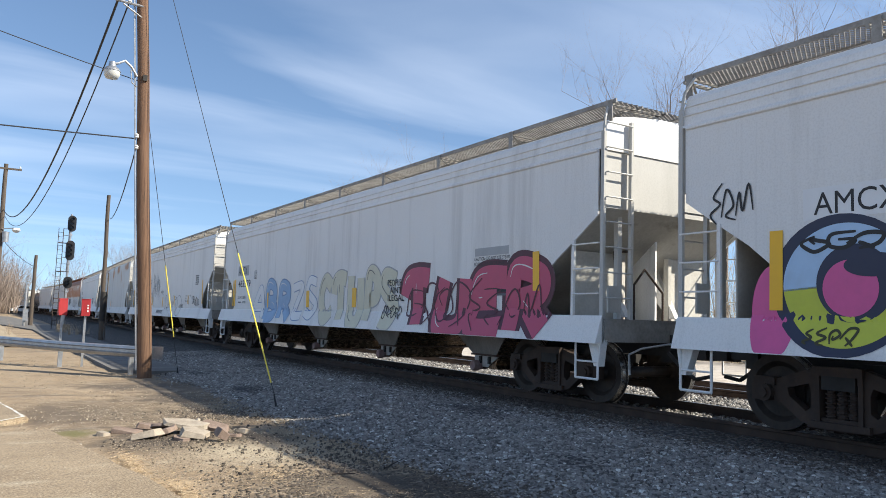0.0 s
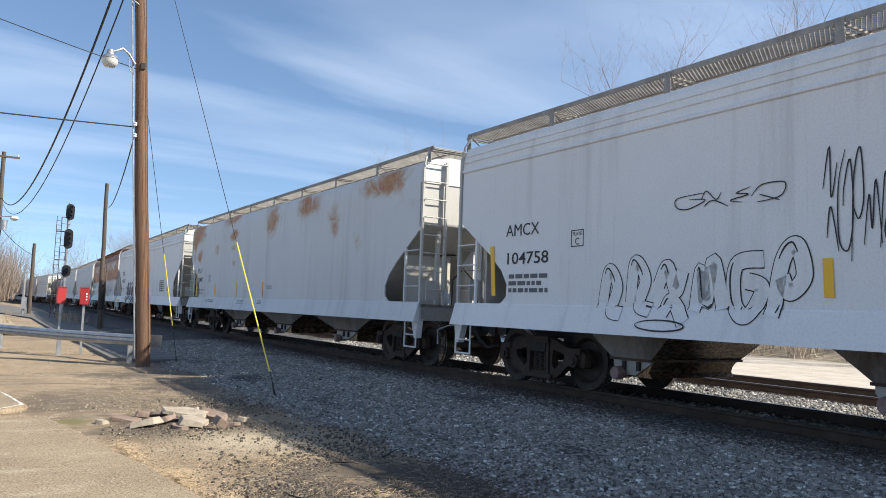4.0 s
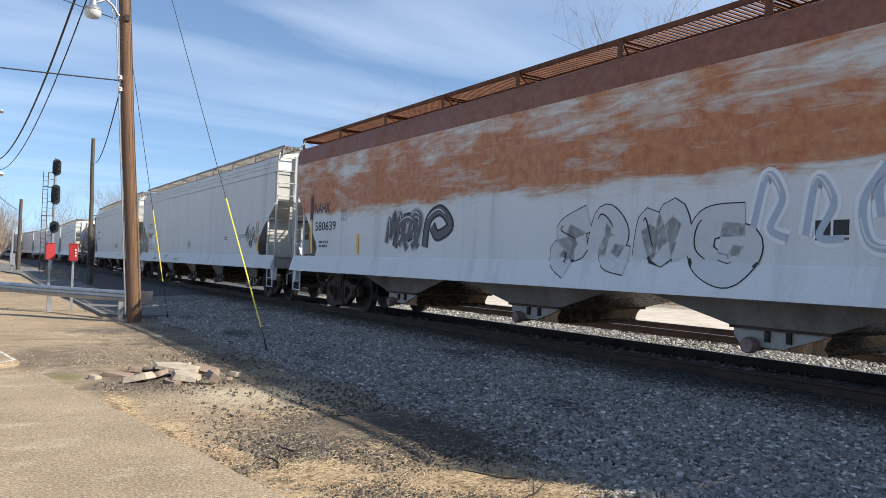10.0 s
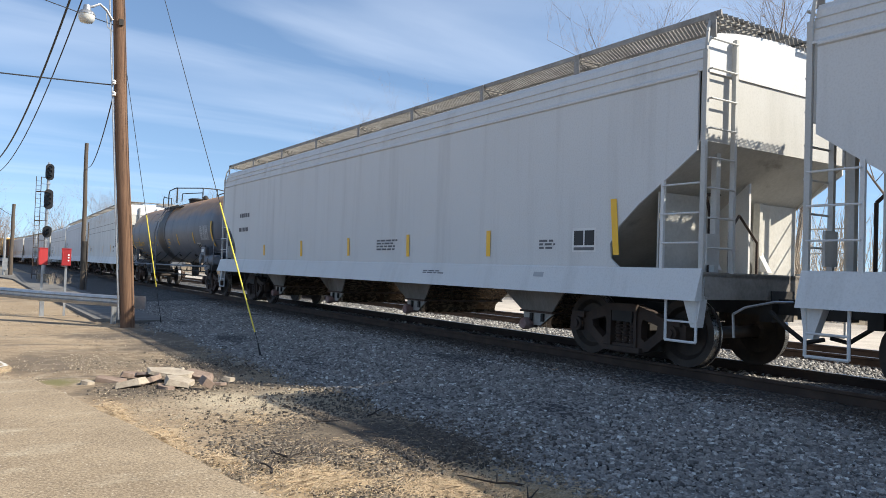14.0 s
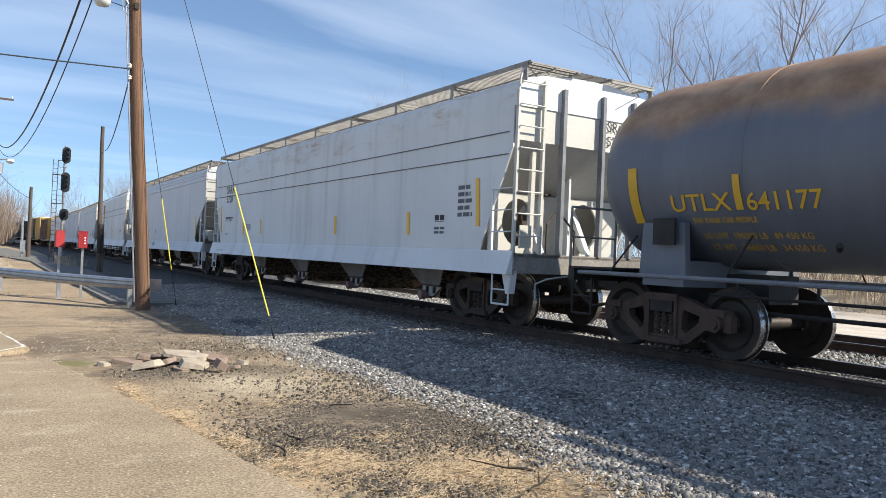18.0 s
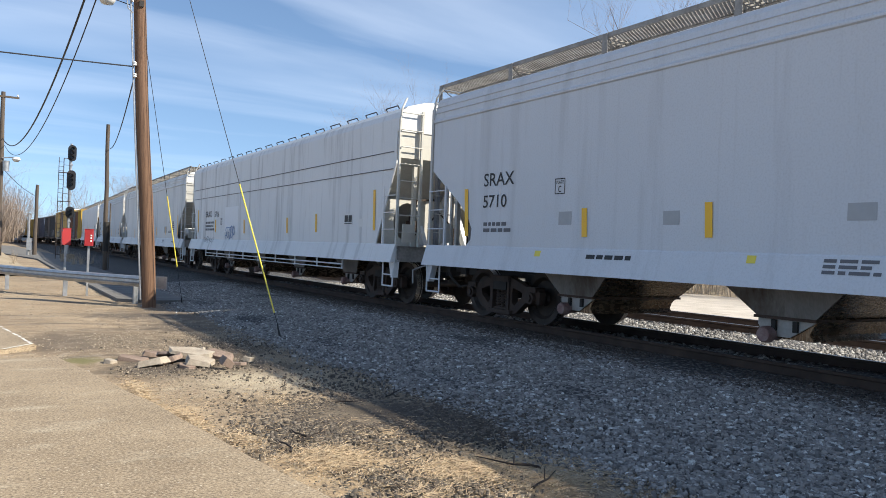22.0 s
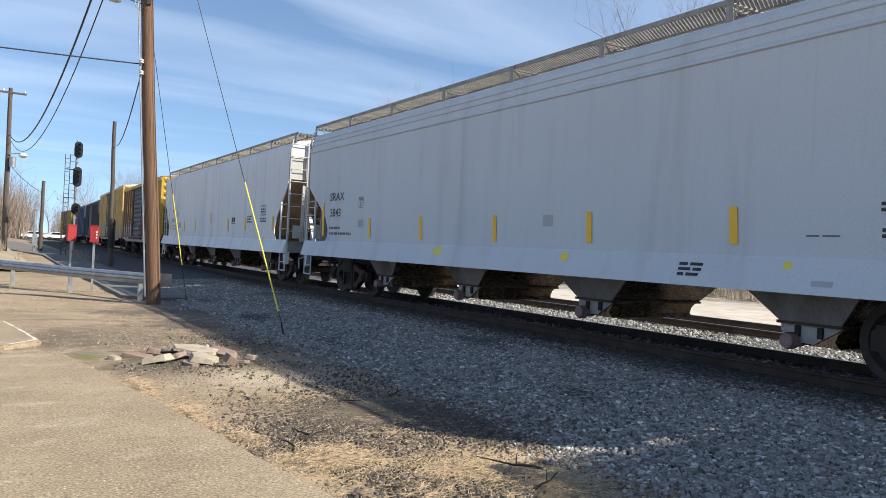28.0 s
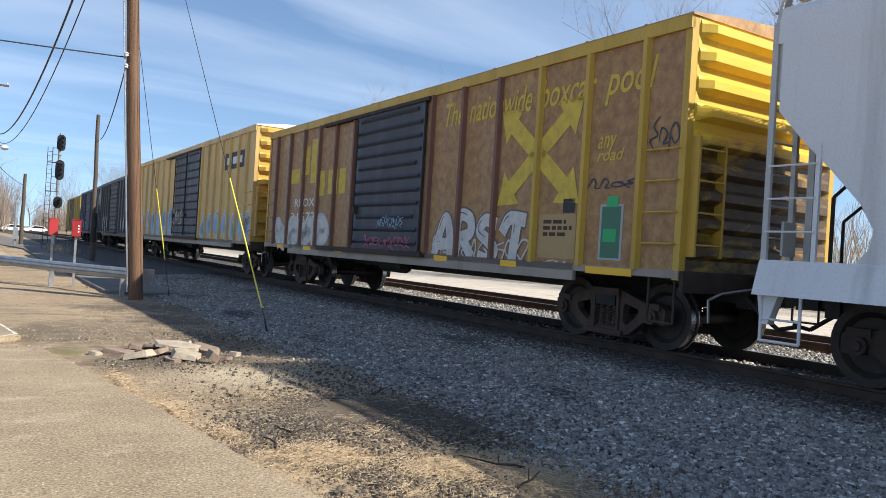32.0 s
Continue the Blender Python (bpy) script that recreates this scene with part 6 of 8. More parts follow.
def bars(car, yl, yr, z0, z1, n, material, half=HALF):
    g = Geo()
    step = (z1 - z0) / n
    rng = random.Random(int(yl * 100) + n)
    for i in range(n):
        a = z1 - (i + 0.85) * step
        y = yl
        end = yr + (yl - yr) * rng.uniform(0.0, 0.25)
        while y > end + 0.02:
            w = min(rng.uniform(0.07, 0.22), y - end)
            flat(g, y, y - w, a, a + step * 0.6, 0.003, half)
            y -= w + 0.035
    part("small_print", g, material, car)["kind"] = "stuff"


def plate_box(car, yl, yr, z0, z1, half=HALF):
    g = Geo()
    w = 0.014
    for a, b, c, d in ((yl, yr, z0, z0 + w), (yl, yr, z1 - w, z1), (yl, yl - w, z0, z1), (yr + w, yr, z0, z1)):
        flat(g, a, b, c, d, 0.003, half)
    part("stencil_frame", g, M_INK, car)
    word(car, "C", yl - (yl - yr) * 0.34, z0 + (z1 - z0) * 0.12, (z1 - z0) * 0.40, (yl - yr) * 0.30, M_INK, half)
    word(car, "PLATE", yl - (yl - yr) * 0.14, z0 + (z1 - z0) * 0.66, (z1 - z0) * 0.2, (yl - yr) * 0.72, M_INK, half)


def decal(car, yl, yr, z0, z1, half=HALF):
    """A dark information panel in a white frame."""
    patch(car, yl, yr, z0, z1, M_WHITE, "info_panel", half)
    m, b = (yl + yr) / 2, 0.035
    patch(car, yl - b, m + b * 0.4, z0 + (z1 - z0) * 0.28, z1 - b, M_INK, "info_field", half, 0.004)
    patch(car, m - b * 0.4, yr + b, z0 + (z1 - z0) * 0.28, z1 - b, M_INK, "info_field", half, 0.004)
    patch(car, yl - b, yr + b, z0 + b * 0.7, z0 + (z1 - z0) * 0.2, M_GREYINK, "info_field", half, 0.004)


def curve_through(pts, n=5):
    out = []
    for i in range(len(pts) - 1):
        p0, p1, p2, p3 = pts[max(0, i - 1)], pts[i], pts[i + 1], pts[min(len(pts) - 1, i + 2)]
        for k in range(n):
            u = k / n
            out.append(tuple(0.5 * ((2 * b) + (c - a) * u + (2 * a - 5 * b + 4 * c - d) * u * u + (3 * b - a - 3 * c + d) * u**3) for a, b, c, d in zip(p0, p1, p2, p3)))
    return out + [pts[-1]]


def ribbon(g, pts, w, lift, half=HALF, taper=True):
    """A brush stroke through points (y, z) on the near side, bent with the side across its width."""
    k = len(g.v)
    n = len(pts)
    cuts = 8 if w > 0.1 else 1
    for i, (y, z) in enumerate(pts):
        a, b = pts[max(0, i - 1)], pts[min(n - 1, i + 1)]
        dy, dz = b[0] - a[0], b[1] - a[1]
        ln = math.hypot(dy, dz) or 1.0
        u = i / (n - 1)
        ww = w * (0.55 + 0.45 * min(1, 4 * u, 4 * (1 - u)) if taper else 1.0) / 2
        for c in range(cuts + 1):
            s = 2 * c / cuts - 1
            yy, zz = y - s * dz / ln * ww, z + s * dy / ln * ww
            zz = max(zz, H0 + 0.01)
            g.v.append((-skin(zz, half) - lift, yy, zz))
    m = cuts + 1
    g.f += [(k + m * i + c, k + m * i + c + 1, k + m * (i + 1) + c + 1, k + m * (i + 1) + c) for i in range(n - 1) for c in range(cuts)]


STROKES = [
    [[(0, 0.2), (0.3, 0.9), (0.7, 0.6), (0.4, 0.2), (0.9, 0.1)]],
    [[(1, 0.9), (0.2, 0.8), (0.1, 0.3), (0.6, 0.1), (1, 0.5), (0.5, 0.6)]],
    [[(0, 0.6), (0.3, 1), (0.6, 0.5), (0.9, 0.9)], [(0.1, 0.1), (0.5, 0.35), (1, 0)]],
    [[(0.1, 0), (0.2, 0.8), (0.6, 1), (0.9, 0.6), (0.5, 0.35), (0.3, 0.6)]],
    [[(0.5, 1), (0.05, 0.6), (0.2, 0.1), (0.7, 0), (1, 0.4), (0.8, 0.85), (0.35, 0.75), (0.45, 0.4)]],
    [[(0, 0.1), (0.25, 0.8), (0.45, 0.3), (0.7, 0.95), (1, 0.2)]],
    [[(-0.1, 0.35), (0.4, 0.95), (1.05, 0.8), (0.75, 0.3), (0.2, 0.05)], [(0.3, 0.5), (0.8, 0.05)]],
    [[(0.9, 1), (0.3, 0.7), (0.75, 0.45), (0.15, 0.25), (0.6, 0)]],
]


GLYPHS = {
    "A": [[(0.02, 0), (0.30, 0.75), (0.55, 1.0), (0.78, 0.7), (0.98, 0)], [(0.22, 0.32), (0.80, 0.32)]],
    "B": [[(0.15, 0), (0.15, 1), (0.72, 0.98), (0.78, 0.64), (0.25, 0.54)], [(0.25, 0.52), (0.85, 0.42), (0.88, 0.08), (0.15, 0.0)]],
    "C": [[(0.95, 0.85), (0.55, 1.0), (0.1, 0.7), (0.08, 0.25), (0.5, 0.0), (0.95, 0.2)]],
    "E": [[(0.95, 0.95), (0.12, 0.92), (0.12, 0.06), (0.98, 0.04)], [(0.15, 0.5), (0.78, 0.52)]],
    "I": [[(0.45, 1.0), (0.55, 0.0)]],
    "O": [[(0.5, 1), (0.08, 0.6), (0.15, 0.12), (0.6, 0.0), (0.95, 0.4), (0.85, 0.85), (0.5, 1)]],
    "P": [[(0.15, 0), (0.2, 1), (0.8, 0.92), (0.82, 0.55), (0.25, 0.45)]],
    "R": [[(0.12, 0), (0.15, 1), (0.78, 0.95), (0.8, 0.6), (0.25, 0.5)], [(0.4, 0.5), (0.98, 0.0)]],
    "S": [[(0.95, 0.9), (0.35, 1.0), (0.1, 0.72), (0.55, 0.52), (0.92, 0.3), (0.6, 0.02), (0.05, 0.1)]],
    "T": [[(-0.08, 0.58), (0.12, 0.90), (0.5, 0.97), (0.98, 0.90)], [(0.52, 0.9), (0.45, 0.0)]],
    "U": [[(0.1, 1.0), (0.08, 0.25), (0.45, 0.0), (0.88, 0.2), (0.9, 1.0)]],
    "Y": [[(0.05, 1.0), (0.3, 0.55), (0.85, 0.6)], [(0.95, 1.0), (0.75, 0.3), (0.3, 0.0)]],
    "Z": [[(0.05, 0.95), (0.92, 0.92), (0.15, 0.1), (0.98, 0.05)]],
}


def piece(car, yl, yr, z0, z1, fill, edge, n, seed, weight=1.0, half=HALF, letters="", rim=0.045, shine=None):
    """Fat painted letters: an edge colour behind, the fill on top, thin lines inside."""
    rng = random.Random(seed)
    n = len(letters) or n
    wid, hei = (yl - yr) / n, z1 - z0
    m = min(wid, hei) * 0.12
    fat = min(wid, hei) * 0.27 * weight
    for i in range(n):
        cy = yl - i * wid
        back, front, gleam = Geo(), Geo(), Geo()
        dz, sc = rng.uniform(-0.05, 0.05) * hei, rng.uniform(0.86, 1.0)
        sl = rng.uniform(-0.14, 0.14) * wid
        form = GLYPHS[letters[i]] if letters else STROKES[rng.randrange(len(STROKES))]
        for j, st in enumerate(form):
            pts = [(cy - m - (u + rng.uniform(-0.05, 0.05)) * (wid - m * 1.6) - sl * v, z0 + m + dz + (v * sc + rng.uniform(-0.03, 0.03)) * (hei - 2 * m)) for u, v in st]
            c = curve_through(pts, 10)
            k = 0.00022 * (i * 2 + j)
            ribbon(back, c, fat + 2 * rim, 0.0022 + k, half, False)
            ribbon(front, c, fat, 0.0052 + k, half, False)
            hl = [(y + fat * 0.22, z + fat * 0.16) for y, z in c[len(c) // 5: len(c) // 2]]
            if len(hl) > 2:
                ribbon(gleam, hl, 0.022, 0.0085 + k, half)
        letter = part("graffiti_letter", front, fill, car)
        part("letter_edge", back, edge, letter)
        if gleam.v:
            part("letter_line", gleam, shine or M_WHITE, letter)


def blob(car, cy, cz, ry, rz, material, lift, a0=0.0, a1=360.0, half=HALF):
    """A painted ellipse, or a slice of one between two angles."""
    n = 40
    g = Geo()
    rows = 12
    for k in range(rows + 1):
        for i in range(n + 1):
            a = radians(a0 + (a1 - a0) * i / n)
            y, z = cy - ry * math.cos(a) * k / rows, max(H0 + 0.01, cz + rz * math.sin(a) * k / rows)
            g.v.append((-skin(z, half) - lift, y, z))
    g.f += [(k * (n + 1) + i, k * (n + 1) + i + 1, (k + 1) * (n + 1) + i + 1, (k + 1) * (n + 1) + i) for k in range(rows) for i in range(n)]
    part("graffiti_shape", g, material, car)


def wisp(car, y, z, material):
    """A small curling flame of spray paint."""
    g = Geo()
    ribbon(g, curve_through([(y + 0.30, z - 0.05), (y + 0.18, z + 0.10), (y, z + 0.08), (y - 0.12, z - 0.02), (y - 0.28, z + 0.07)], 6), 0.075, 0.0098)
    part("graffiti_wisp", g, material, car)


def scrawl_ring(yl, yr, z0, z1, w=0.03):
    """One loop of thin paint."""
    pts = [((yl + yr) / 2 + (yl - yr) / 2 * math.cos(i * math.tau / 26 + 0.4), (z0 + z1) / 2 + (z1 - z0) / 2 * math.sin(i * math.tau / 26 + 0.4)) for i in range(27)]
    g = Geo()
    ribbon(g, pts, w * 0.7, 0.0095)
    return g


def tag(car, yl, yr, z0, z1, material, n, seed, w=0.04, half=HALF):
    """Quick scrawl of thin looping strokes."""
    rng = random.Random(seed)
    g = Geo()
    w *= 0.72
    wid, hei = (yl - yr) / n, z1 - z0
    for i in range(n):
        cy = yl - i * wid
        st = STROKES[rng.randrange(len(STROKES))]
        top, bot = rng.uniform(0.7, 1.0), rng.uniform(0.0, 0.25)
        for j, s in enumerate(st):
            pts = [(cy - (u * 1.1 + rng.uniform(-0.14, 0.14)) * wid, z0 + hei * (bot + (top - bot) * v + rng.uniform(-0.07, 0.07))) for u, v in s]
            ribbon(g, curve_through(pts, 6), w, 0.009 + 0.0003 * (i * 2 + j), half)
    part("graffiti_scrawl", g, material, car)["kind"] = "stuff"


# ---------------------------------------------------------------- tank car
TANK_R, TANK_Z = 1.34, 2.50


def tank_material():
    m, n, l, b = nodes_of("sooty_tank_paint")
    co = n.new("ShaderNodeTexCoord").outputs["Object"]
    sep = n.new("ShaderNodeSeparateXYZ")
    l.new(co, sep.inputs[0])
    run = noise_tex(n, l, 1.2, 6, 0.65, co, (1, 1.6, 0.3))
    c = mixed(n, l, ramp_of(n, l, run, 0.3, 0.7), (0.110, 0.122, 0.148), (0.155, 0.168, 0.195))
    edge = calc(n, l, "ADD", ramp_of(n, l, sep.outputs["Z"], 2.70, 3.25, 0.0, 1.0), calc(n, l, "MULTIPLY", calc(n, l, "SUBTRACT", noise_tex(n, l, 0.8, 6, 0.6, co), 0.5), 1.1))
    rust = mixed(n, l, ramp_of(n, l, noise_tex(n, l, 3, 6, 0.65, co), 0.35, 0.7), (0.27, 0.14, 0.065), (0.44, 0.28, 0.155))
    c = mixed(n, l, ramp_of(n, l, edge, 0.30, 0.95), c, rust)
    # spilt product round the middle
    ring = calc(n, l, "ABSOLUTE", calc(n, l, "SUBTRACT", sep.outputs["Y"], 0.45))
    spill = ramp_of(n, l, calc(n, l, "ADD", ring, calc(n, l, "MULTIPLY", noise_tex(n, l, 2.2, 6, 0.7, co, (1, 2, 0.4)), 0.9)), 0.85, 1.25, 1.0, 0.0)
    c = mixed(n, l, spill, c, (0.018, 0.018, 0.02))
    l.new(c, b.inputs["Base Color"])
    b.inputs["Roughness"].default_value = 0.5
    bump_to(n, l, b, noise_tex(n, l, 1.5, 3, 0.5, co), 0.2, 0.02)
    return m


def tank_car(front, rear):
    car = tagged(empty("tank_car"), "dark grey tank car with rusty brown top and yellow lettering", "tank car", "cars of the freight train")
    L = rear - front
    h = L / 2
    mat = tank_material()
    e = h - 0.12
    prof = [(-e, 0.0), (-e + 0.02, 0.35), (-e + 0.09, 0.70), (-e + 0.22, 0.99), (-e + 0.40, 1.20), (-e + 0.60, 1.30), (-e + 0.78, TANK_R)]
    full = prof + [(-0.2, TANK_R), (-0.19, TANK_R + 0.02), (1.15, TANK_R + 0.02), (1.16, TANK_R)] + [(-u, r) for u, r in reversed(prof)]
    part("tank", Geo().lathe(full, 48, "Y", (0, 0, TANK_Z)), mat, car, "dark grey tank with rusty top", smooth=25)
    for y in (-4.2, -1.6, 3.4, 5.6):
        part("weld_band", Geo().lathe([(y - 0.012, TANK_R - 0.01), (y, TANK_R + 0.006), (y + 0.012, TANK_R - 0.01)], 48, "Y", (0, 0, TANK_Z)), mat, car)
    for s in (-1, 1):
        y = s * (h - 0.05)
        part("end_sill", Geo().box(-1.45, 1.45, min(y, y - s * 0.12), max(y, y - s * 0.12), 0.90, 1.08).box(-0.32, 0.32, min(y, y - s * 2.6), max(y, y - s * 2.6), 0.72, 1.10).box(-1.45, 1.45, min(y, y - s * 0.9), max(y, y - s * 0.9), 1.08, 1.11), M_BLACK, car)
        part("saddle", Geo().plate([(s * (h - 2.05), 1.05), (s * (h - 1.25), 1.05), (s * (h - 1.30), 1.75), (s * (h - 2.0), 1.75)], -1.22, -1.12).plate([(s * (h - 2.05), 1.05), (s * (h - 1.25), 1.05), (s * (h - 1.30), 1.75), (s * (h - 2.0), 1.75)], 1.12, 1.22).box(-1.2, 1.2, min(s * (h - 1.3), s * (h - 2.0)), max(s * (h - 1.3), s * (h - 2.0)), 0.9, 1.25), mat, car)
        part("placard_holder", Geo().box(-1.33, -1.29, s * (h - 1.75) - 0.18, s * (h - 1.75) + 0.18, 1.45, 1.80), M_BLACK, car)
        g = Geo().pipe([(-1.42, y, 1.08), (-1.42, y, 2.0), (-0.5, y, 2.0), (-0.5, y, 1.08)], 0.02, 6).rod((-1.42, y, 1.55), (-0.5, y, 1.55), 0.016, 6)
        part("end_handrail", g, M_GREYSTEEL, car)
        g = Geo().pipe([(-1.44, y - s * 0.1, 0.95), (-1.44, y - s * 0.1, 0.42), (-1.44, y - s * 0.5, 0.42), (-1.44, y - s * 0.5, 0.95)], 0.018, 6).rod((-1.44, y - s * 0.1, 0.68), (-1.44, y - s * 0.5, 0.68), 0.014, 6)
        part("sill_step", g, M_BLACK, car)
        m = Matrix.Translation((0, s * h, 0)) @ (Matrix() if s < 0 else MIRROR)
        part("coupler", COUPLER, None, car, at=m)
        part("uncoupling_lever", LEVER, None, car, at=m)
        truck(car, s * (h - 1.55), True)
    for x in (-1, 1):
        part("side_handrail", Geo().rod((x * 1.56, -h + 0.4, 1.03), (x * 1.56, h - 0.4, 1.03), 0.030, 8), M_GREYSTEEL, car)
        for i in range(9):
            y = -h + 1.0 + i * (L - 2) / 8
            part("rail_bracket", Geo().rod((x * 1.56, y, 1.03), (x * 1.02, y, 1.58), 0.014, 5), M_BLACK, car)
    # ladder to the platform
    for x in (-1, 1):
        g = Geo()
        for y in (0.18, 0.72):
            g.pipe([(x * 1.62, y, 0.62), (x * 1.56, y, 2.50), (x * 1.42, y, 3.02), (x * 1.14, y, 3.50), (x * 0.95, y, 3.77)], 0.022, 6)
        for z in np.arange(0.75, 2.7, 0.34):
            g.rod((x * 1.62, 0.18, z), (x * 1.62, 0.72, z), 0.014, 6)
        for z, xx in ((2.95, 1.57), (3.27, 1.49), (3.57, 1.32)):
            g.rod((x * xx, 0.18, z), (x * xx, 0.72, z), 0.014, 6)
        g.rod((x * 1.60, 0.72, 1.05), (x * 1.60, 0.98, 0.62), 0.018, 5).rod((x * 1.60, 0.18, 1.05), (x * 1.60, -0.08, 0.62), 0.018, 5).rod((x * 1.6, 0.72, 0.62), (x * 1.6, 0.45, 1.0), 0.016, 5)
        part("ladder", g, M_GREYSTEEL, car)
    for x in (-0.85, 0.85):
        part("platform", grating(2.7, 0.46, 0.09), M_BLACK, car, at=pose(x * 0.94, 0.05, 3.60))["kind"] = "stuff"
        part("platform_edge", Geo().box(x * 0.94 - 0.25, x * 0.94 - 0.22, -1.3, 1.4, 3.52, 3.63), M_BLACK, car)
    for x in (-1.1, 1.1):
        g = Geo().pipe([(x, 1.4, 3.67), (x, 1.4, 4.02), (x, 1.28, 4.14), (x, 0.6, 4.04), (x, -0.2, 3.98), (x, -0.25, 3.70)], 0.020, 6)
        g.pipe([(x, 0.35, 3.67), (x, 0.35, 4.18), (x, 0.2, 4.34), (x, -1.1, 4.38), (x, -1.5, 4.34)], 0.024, 6)
        g.rod((x, -1.25, 3.70), (x, -1.25, 4.38), 0.032, 6)
        part("platform_railing", g, M_BLACK, car)
    g = Geo().pipe([(-1.1, -1.5, 4.34), (-0.3, -2.4, 4.34), (0.3, -2.4, 4.34), (1.1, -1.5, 4.34)], 0.024, 6).rod((-0.3, -2.4, 3.82), (-0.3, -2.4, 4.34), 0.024, 6).rod((0.3, -2.4, 3.82), (0.3, -2.4, 4.34), 0.024, 6)
    part("platform_railing", g.pipe([(-0.95, -1.5, 3.77), (-0.95, -1.6, 4.10), (-0.3, -2.4, 4.14)], 0.02, 6), M_BLACK, car)
    part("manway", Geo().lathe([(3.80, 0.34), (3.94, 0.34), (3.96, 0.38), (4.01, 0.38), (4.04, 0.28), (4.04, 0.0)], 20, "Z", (0, -0.3, 0)), M_BLACK, car, smooth=40)
    part("relief_valve", Geo().lathe([(3.82, 0.09), (3.94, 0.09), (3.94, 0.13), (4.02, 0.13), (4.12, 0.05), (4.12, 0.0)], 12, "Z", (0.1, -1.35, 0)), M_BLACK, car, smooth=40)
    part("bottom_outlet", Geo().lathe([(0.55, 0.10), (0.62, 0.16), (0.9, 0.14), (1.2, 0.25)], 12, "Z", (0, -0.6, 0)), M_BLACK, car)
    part("brake_rod", Geo().rod((-0.6, -h + 2, 0.62), (-0.6, h - 2, 0.62), 0.03, 6).rod((-0.6, -2.5, 0.62), (-0.6, -2.5, 1.2), 0.05, 6).rod((-0.6, 2.0, 0.62), (-0.6, 2.0, 1.2), 0.05, 6), M_BLACK, car)
    part("brake_cylinder", Geo().lathe([(-6.35, 0.0), (-6.35, 0.14), (-5.8, 0.14), (-5.8, 0.0)], 12, "Y", (-0.85, 0, 0.80)), M_BLACK, car, smooth=40)
    wrap = lambda z: math.sqrt(max(0.01, (TANK_R + 0.006) ** 2 - (z - TANK_Z) ** 2))

    def band(y, z0, z1, w=0.1):
        g = Geo()
        zs = np.linspace(z0, z1, 6)
        vs = [(-wrap(z) - 0.004, y + s * w / 2, z) for z in zs for s in (-1, 1)]
        part("reflective_stripe", g.add(vs, [(2 * i, 2 * i + 1, 2 * i + 3, 2 * i + 2) for i in range(5)]), M_TANKYELLOW, car)

    for y, z0, z1, w in ((5.69, 1.89, 2.31, 0.1), (7.35, 1.75, 2.5, 0.16), (1.75, 1.88, 2.33, 0.13), (-2.50, 1.87, 2.32, 0.13), (-5.08, 1.90, 2.33, 0.13), (-7.70, 1.77, 2.67, 0.16)):
        band(y, z0, z1, w)
    word(car, "UTLX", 6.72, 1.89, 0.21, 0.92, M_TANKYELLOW, wrap=wrap)
    word(car, "641177", 5.58, 1.88, 0.21, 0.96, M_TANKYELLOW, wrap=wrap)
    word(car, "THE TANK CAR PEOPLE", 6.45, 1.74, 0.065, 0.95, M_TANKYELLOW, wrap=wrap)
    word(car, "LD LMT  196200 LB   89 450 KG", 6.37, 1.55, 0.07, 1.5, M_TANKYELLOW, wrap=wrap)
    word(car, "LT WT   76600 LB   34 650 KG", 6.33, 1.41, 0.07, 1.5, M_TANKYELLOW, wrap=wrap)
    # data table, stencils, scrawl, and the gear on the leading platform
    def line(y0, z0, y1, z1, w, mat):
        g = Geo()
        if abs(z1 - z0) < 0.02:
            g.add([(-wrap(z0) - 0.005, y0, z0), (-wrap(z0) - 0.005, y1, z0), (-wrap(z0 + w) - 0.005, y1, z0 + w), (-wrap(z0 + w) - 0.005, y0, z0 + w)], [(0, 1, 2, 3)])
        else:
            zs = np.linspace(z0, z1, 6)
            g.add([(-wrap(z) - 0.005, y0 + s * w / 2, z) for z in zs for s in (-1, 1)], [(2 * i, 2 * i + 1, 2 * i + 3, 2 * i + 2) for i in range(5)])
        return g

    pale = plain("pale_stencil_paint", (0.50, 0.52, 0.54), 0.6)
    table = Geo()
    for z in np.linspace(2.02, 2.53, 9):
        q = line(-6.17, z, -7.27, z, 0.008, pale)
        table.add(q.v, q.f)
    for y in (-6.17, -6.62, -6.86, -7.08, -7.27):
        q = line(y, 2.02, y, 2.535, 0.010, pale)
        table.add(q.v, q.f)
    rng = random.Random(6)
    for z in np.linspace(2.02, 2.47, 8):
        for y0, y1 in ((-6.20, -6.58), (-6.65, -6.83), (-6.89, -7.05), (-7.11, -7.24)):
            q = line(y0, z + 0.022, y0 + (y1 - y0) * rng.uniform(0.5, 1), z + 0.022, 0.026, pale)
            table.add(q.v, q.f)
    part("data_table", table, pale, car, "white stencilled data table")["kind"] = "stuff"
    for y0, y1, z in ((-0.18, -0.53, 1.77), (-0.72, -1.05, 2.11), (-0.72, -1.0, 2.03), (-0.72, -1.06, 1.97), (-0.72, -1.03, 1.91), (2.75, 2.25, 2.03), (2.75, 2.15, 1.99), (-5.5, -5.8, 1.55), (-5.5, -5.75, 1.49)):
        part("small_print", line(y0, z, y1, z, 0.028, pale), M_TANKYELLOW if y0 > -1 else pale, car)
    def field(y0, y1, z0, z1, lift, mat, name):
        zs = np.linspace(z0, z1, 4)
        vs = [(-wrap(z) - lift, y, z) for z in zs for y in (y0, y1)]
        part(name, Geo().add(vs, [(2 * i, 2 * i + 1, 2 * i + 3, 2 * i + 2) for i in range(3)]), mat, car)

    field(-5.40, -5.89, 1.62, 1.92, 0.004, M_WHITE, "info_panel")
    field(-5.43, -5.63, 1.69, 1.89, 0.007, M_INK, "info_field")
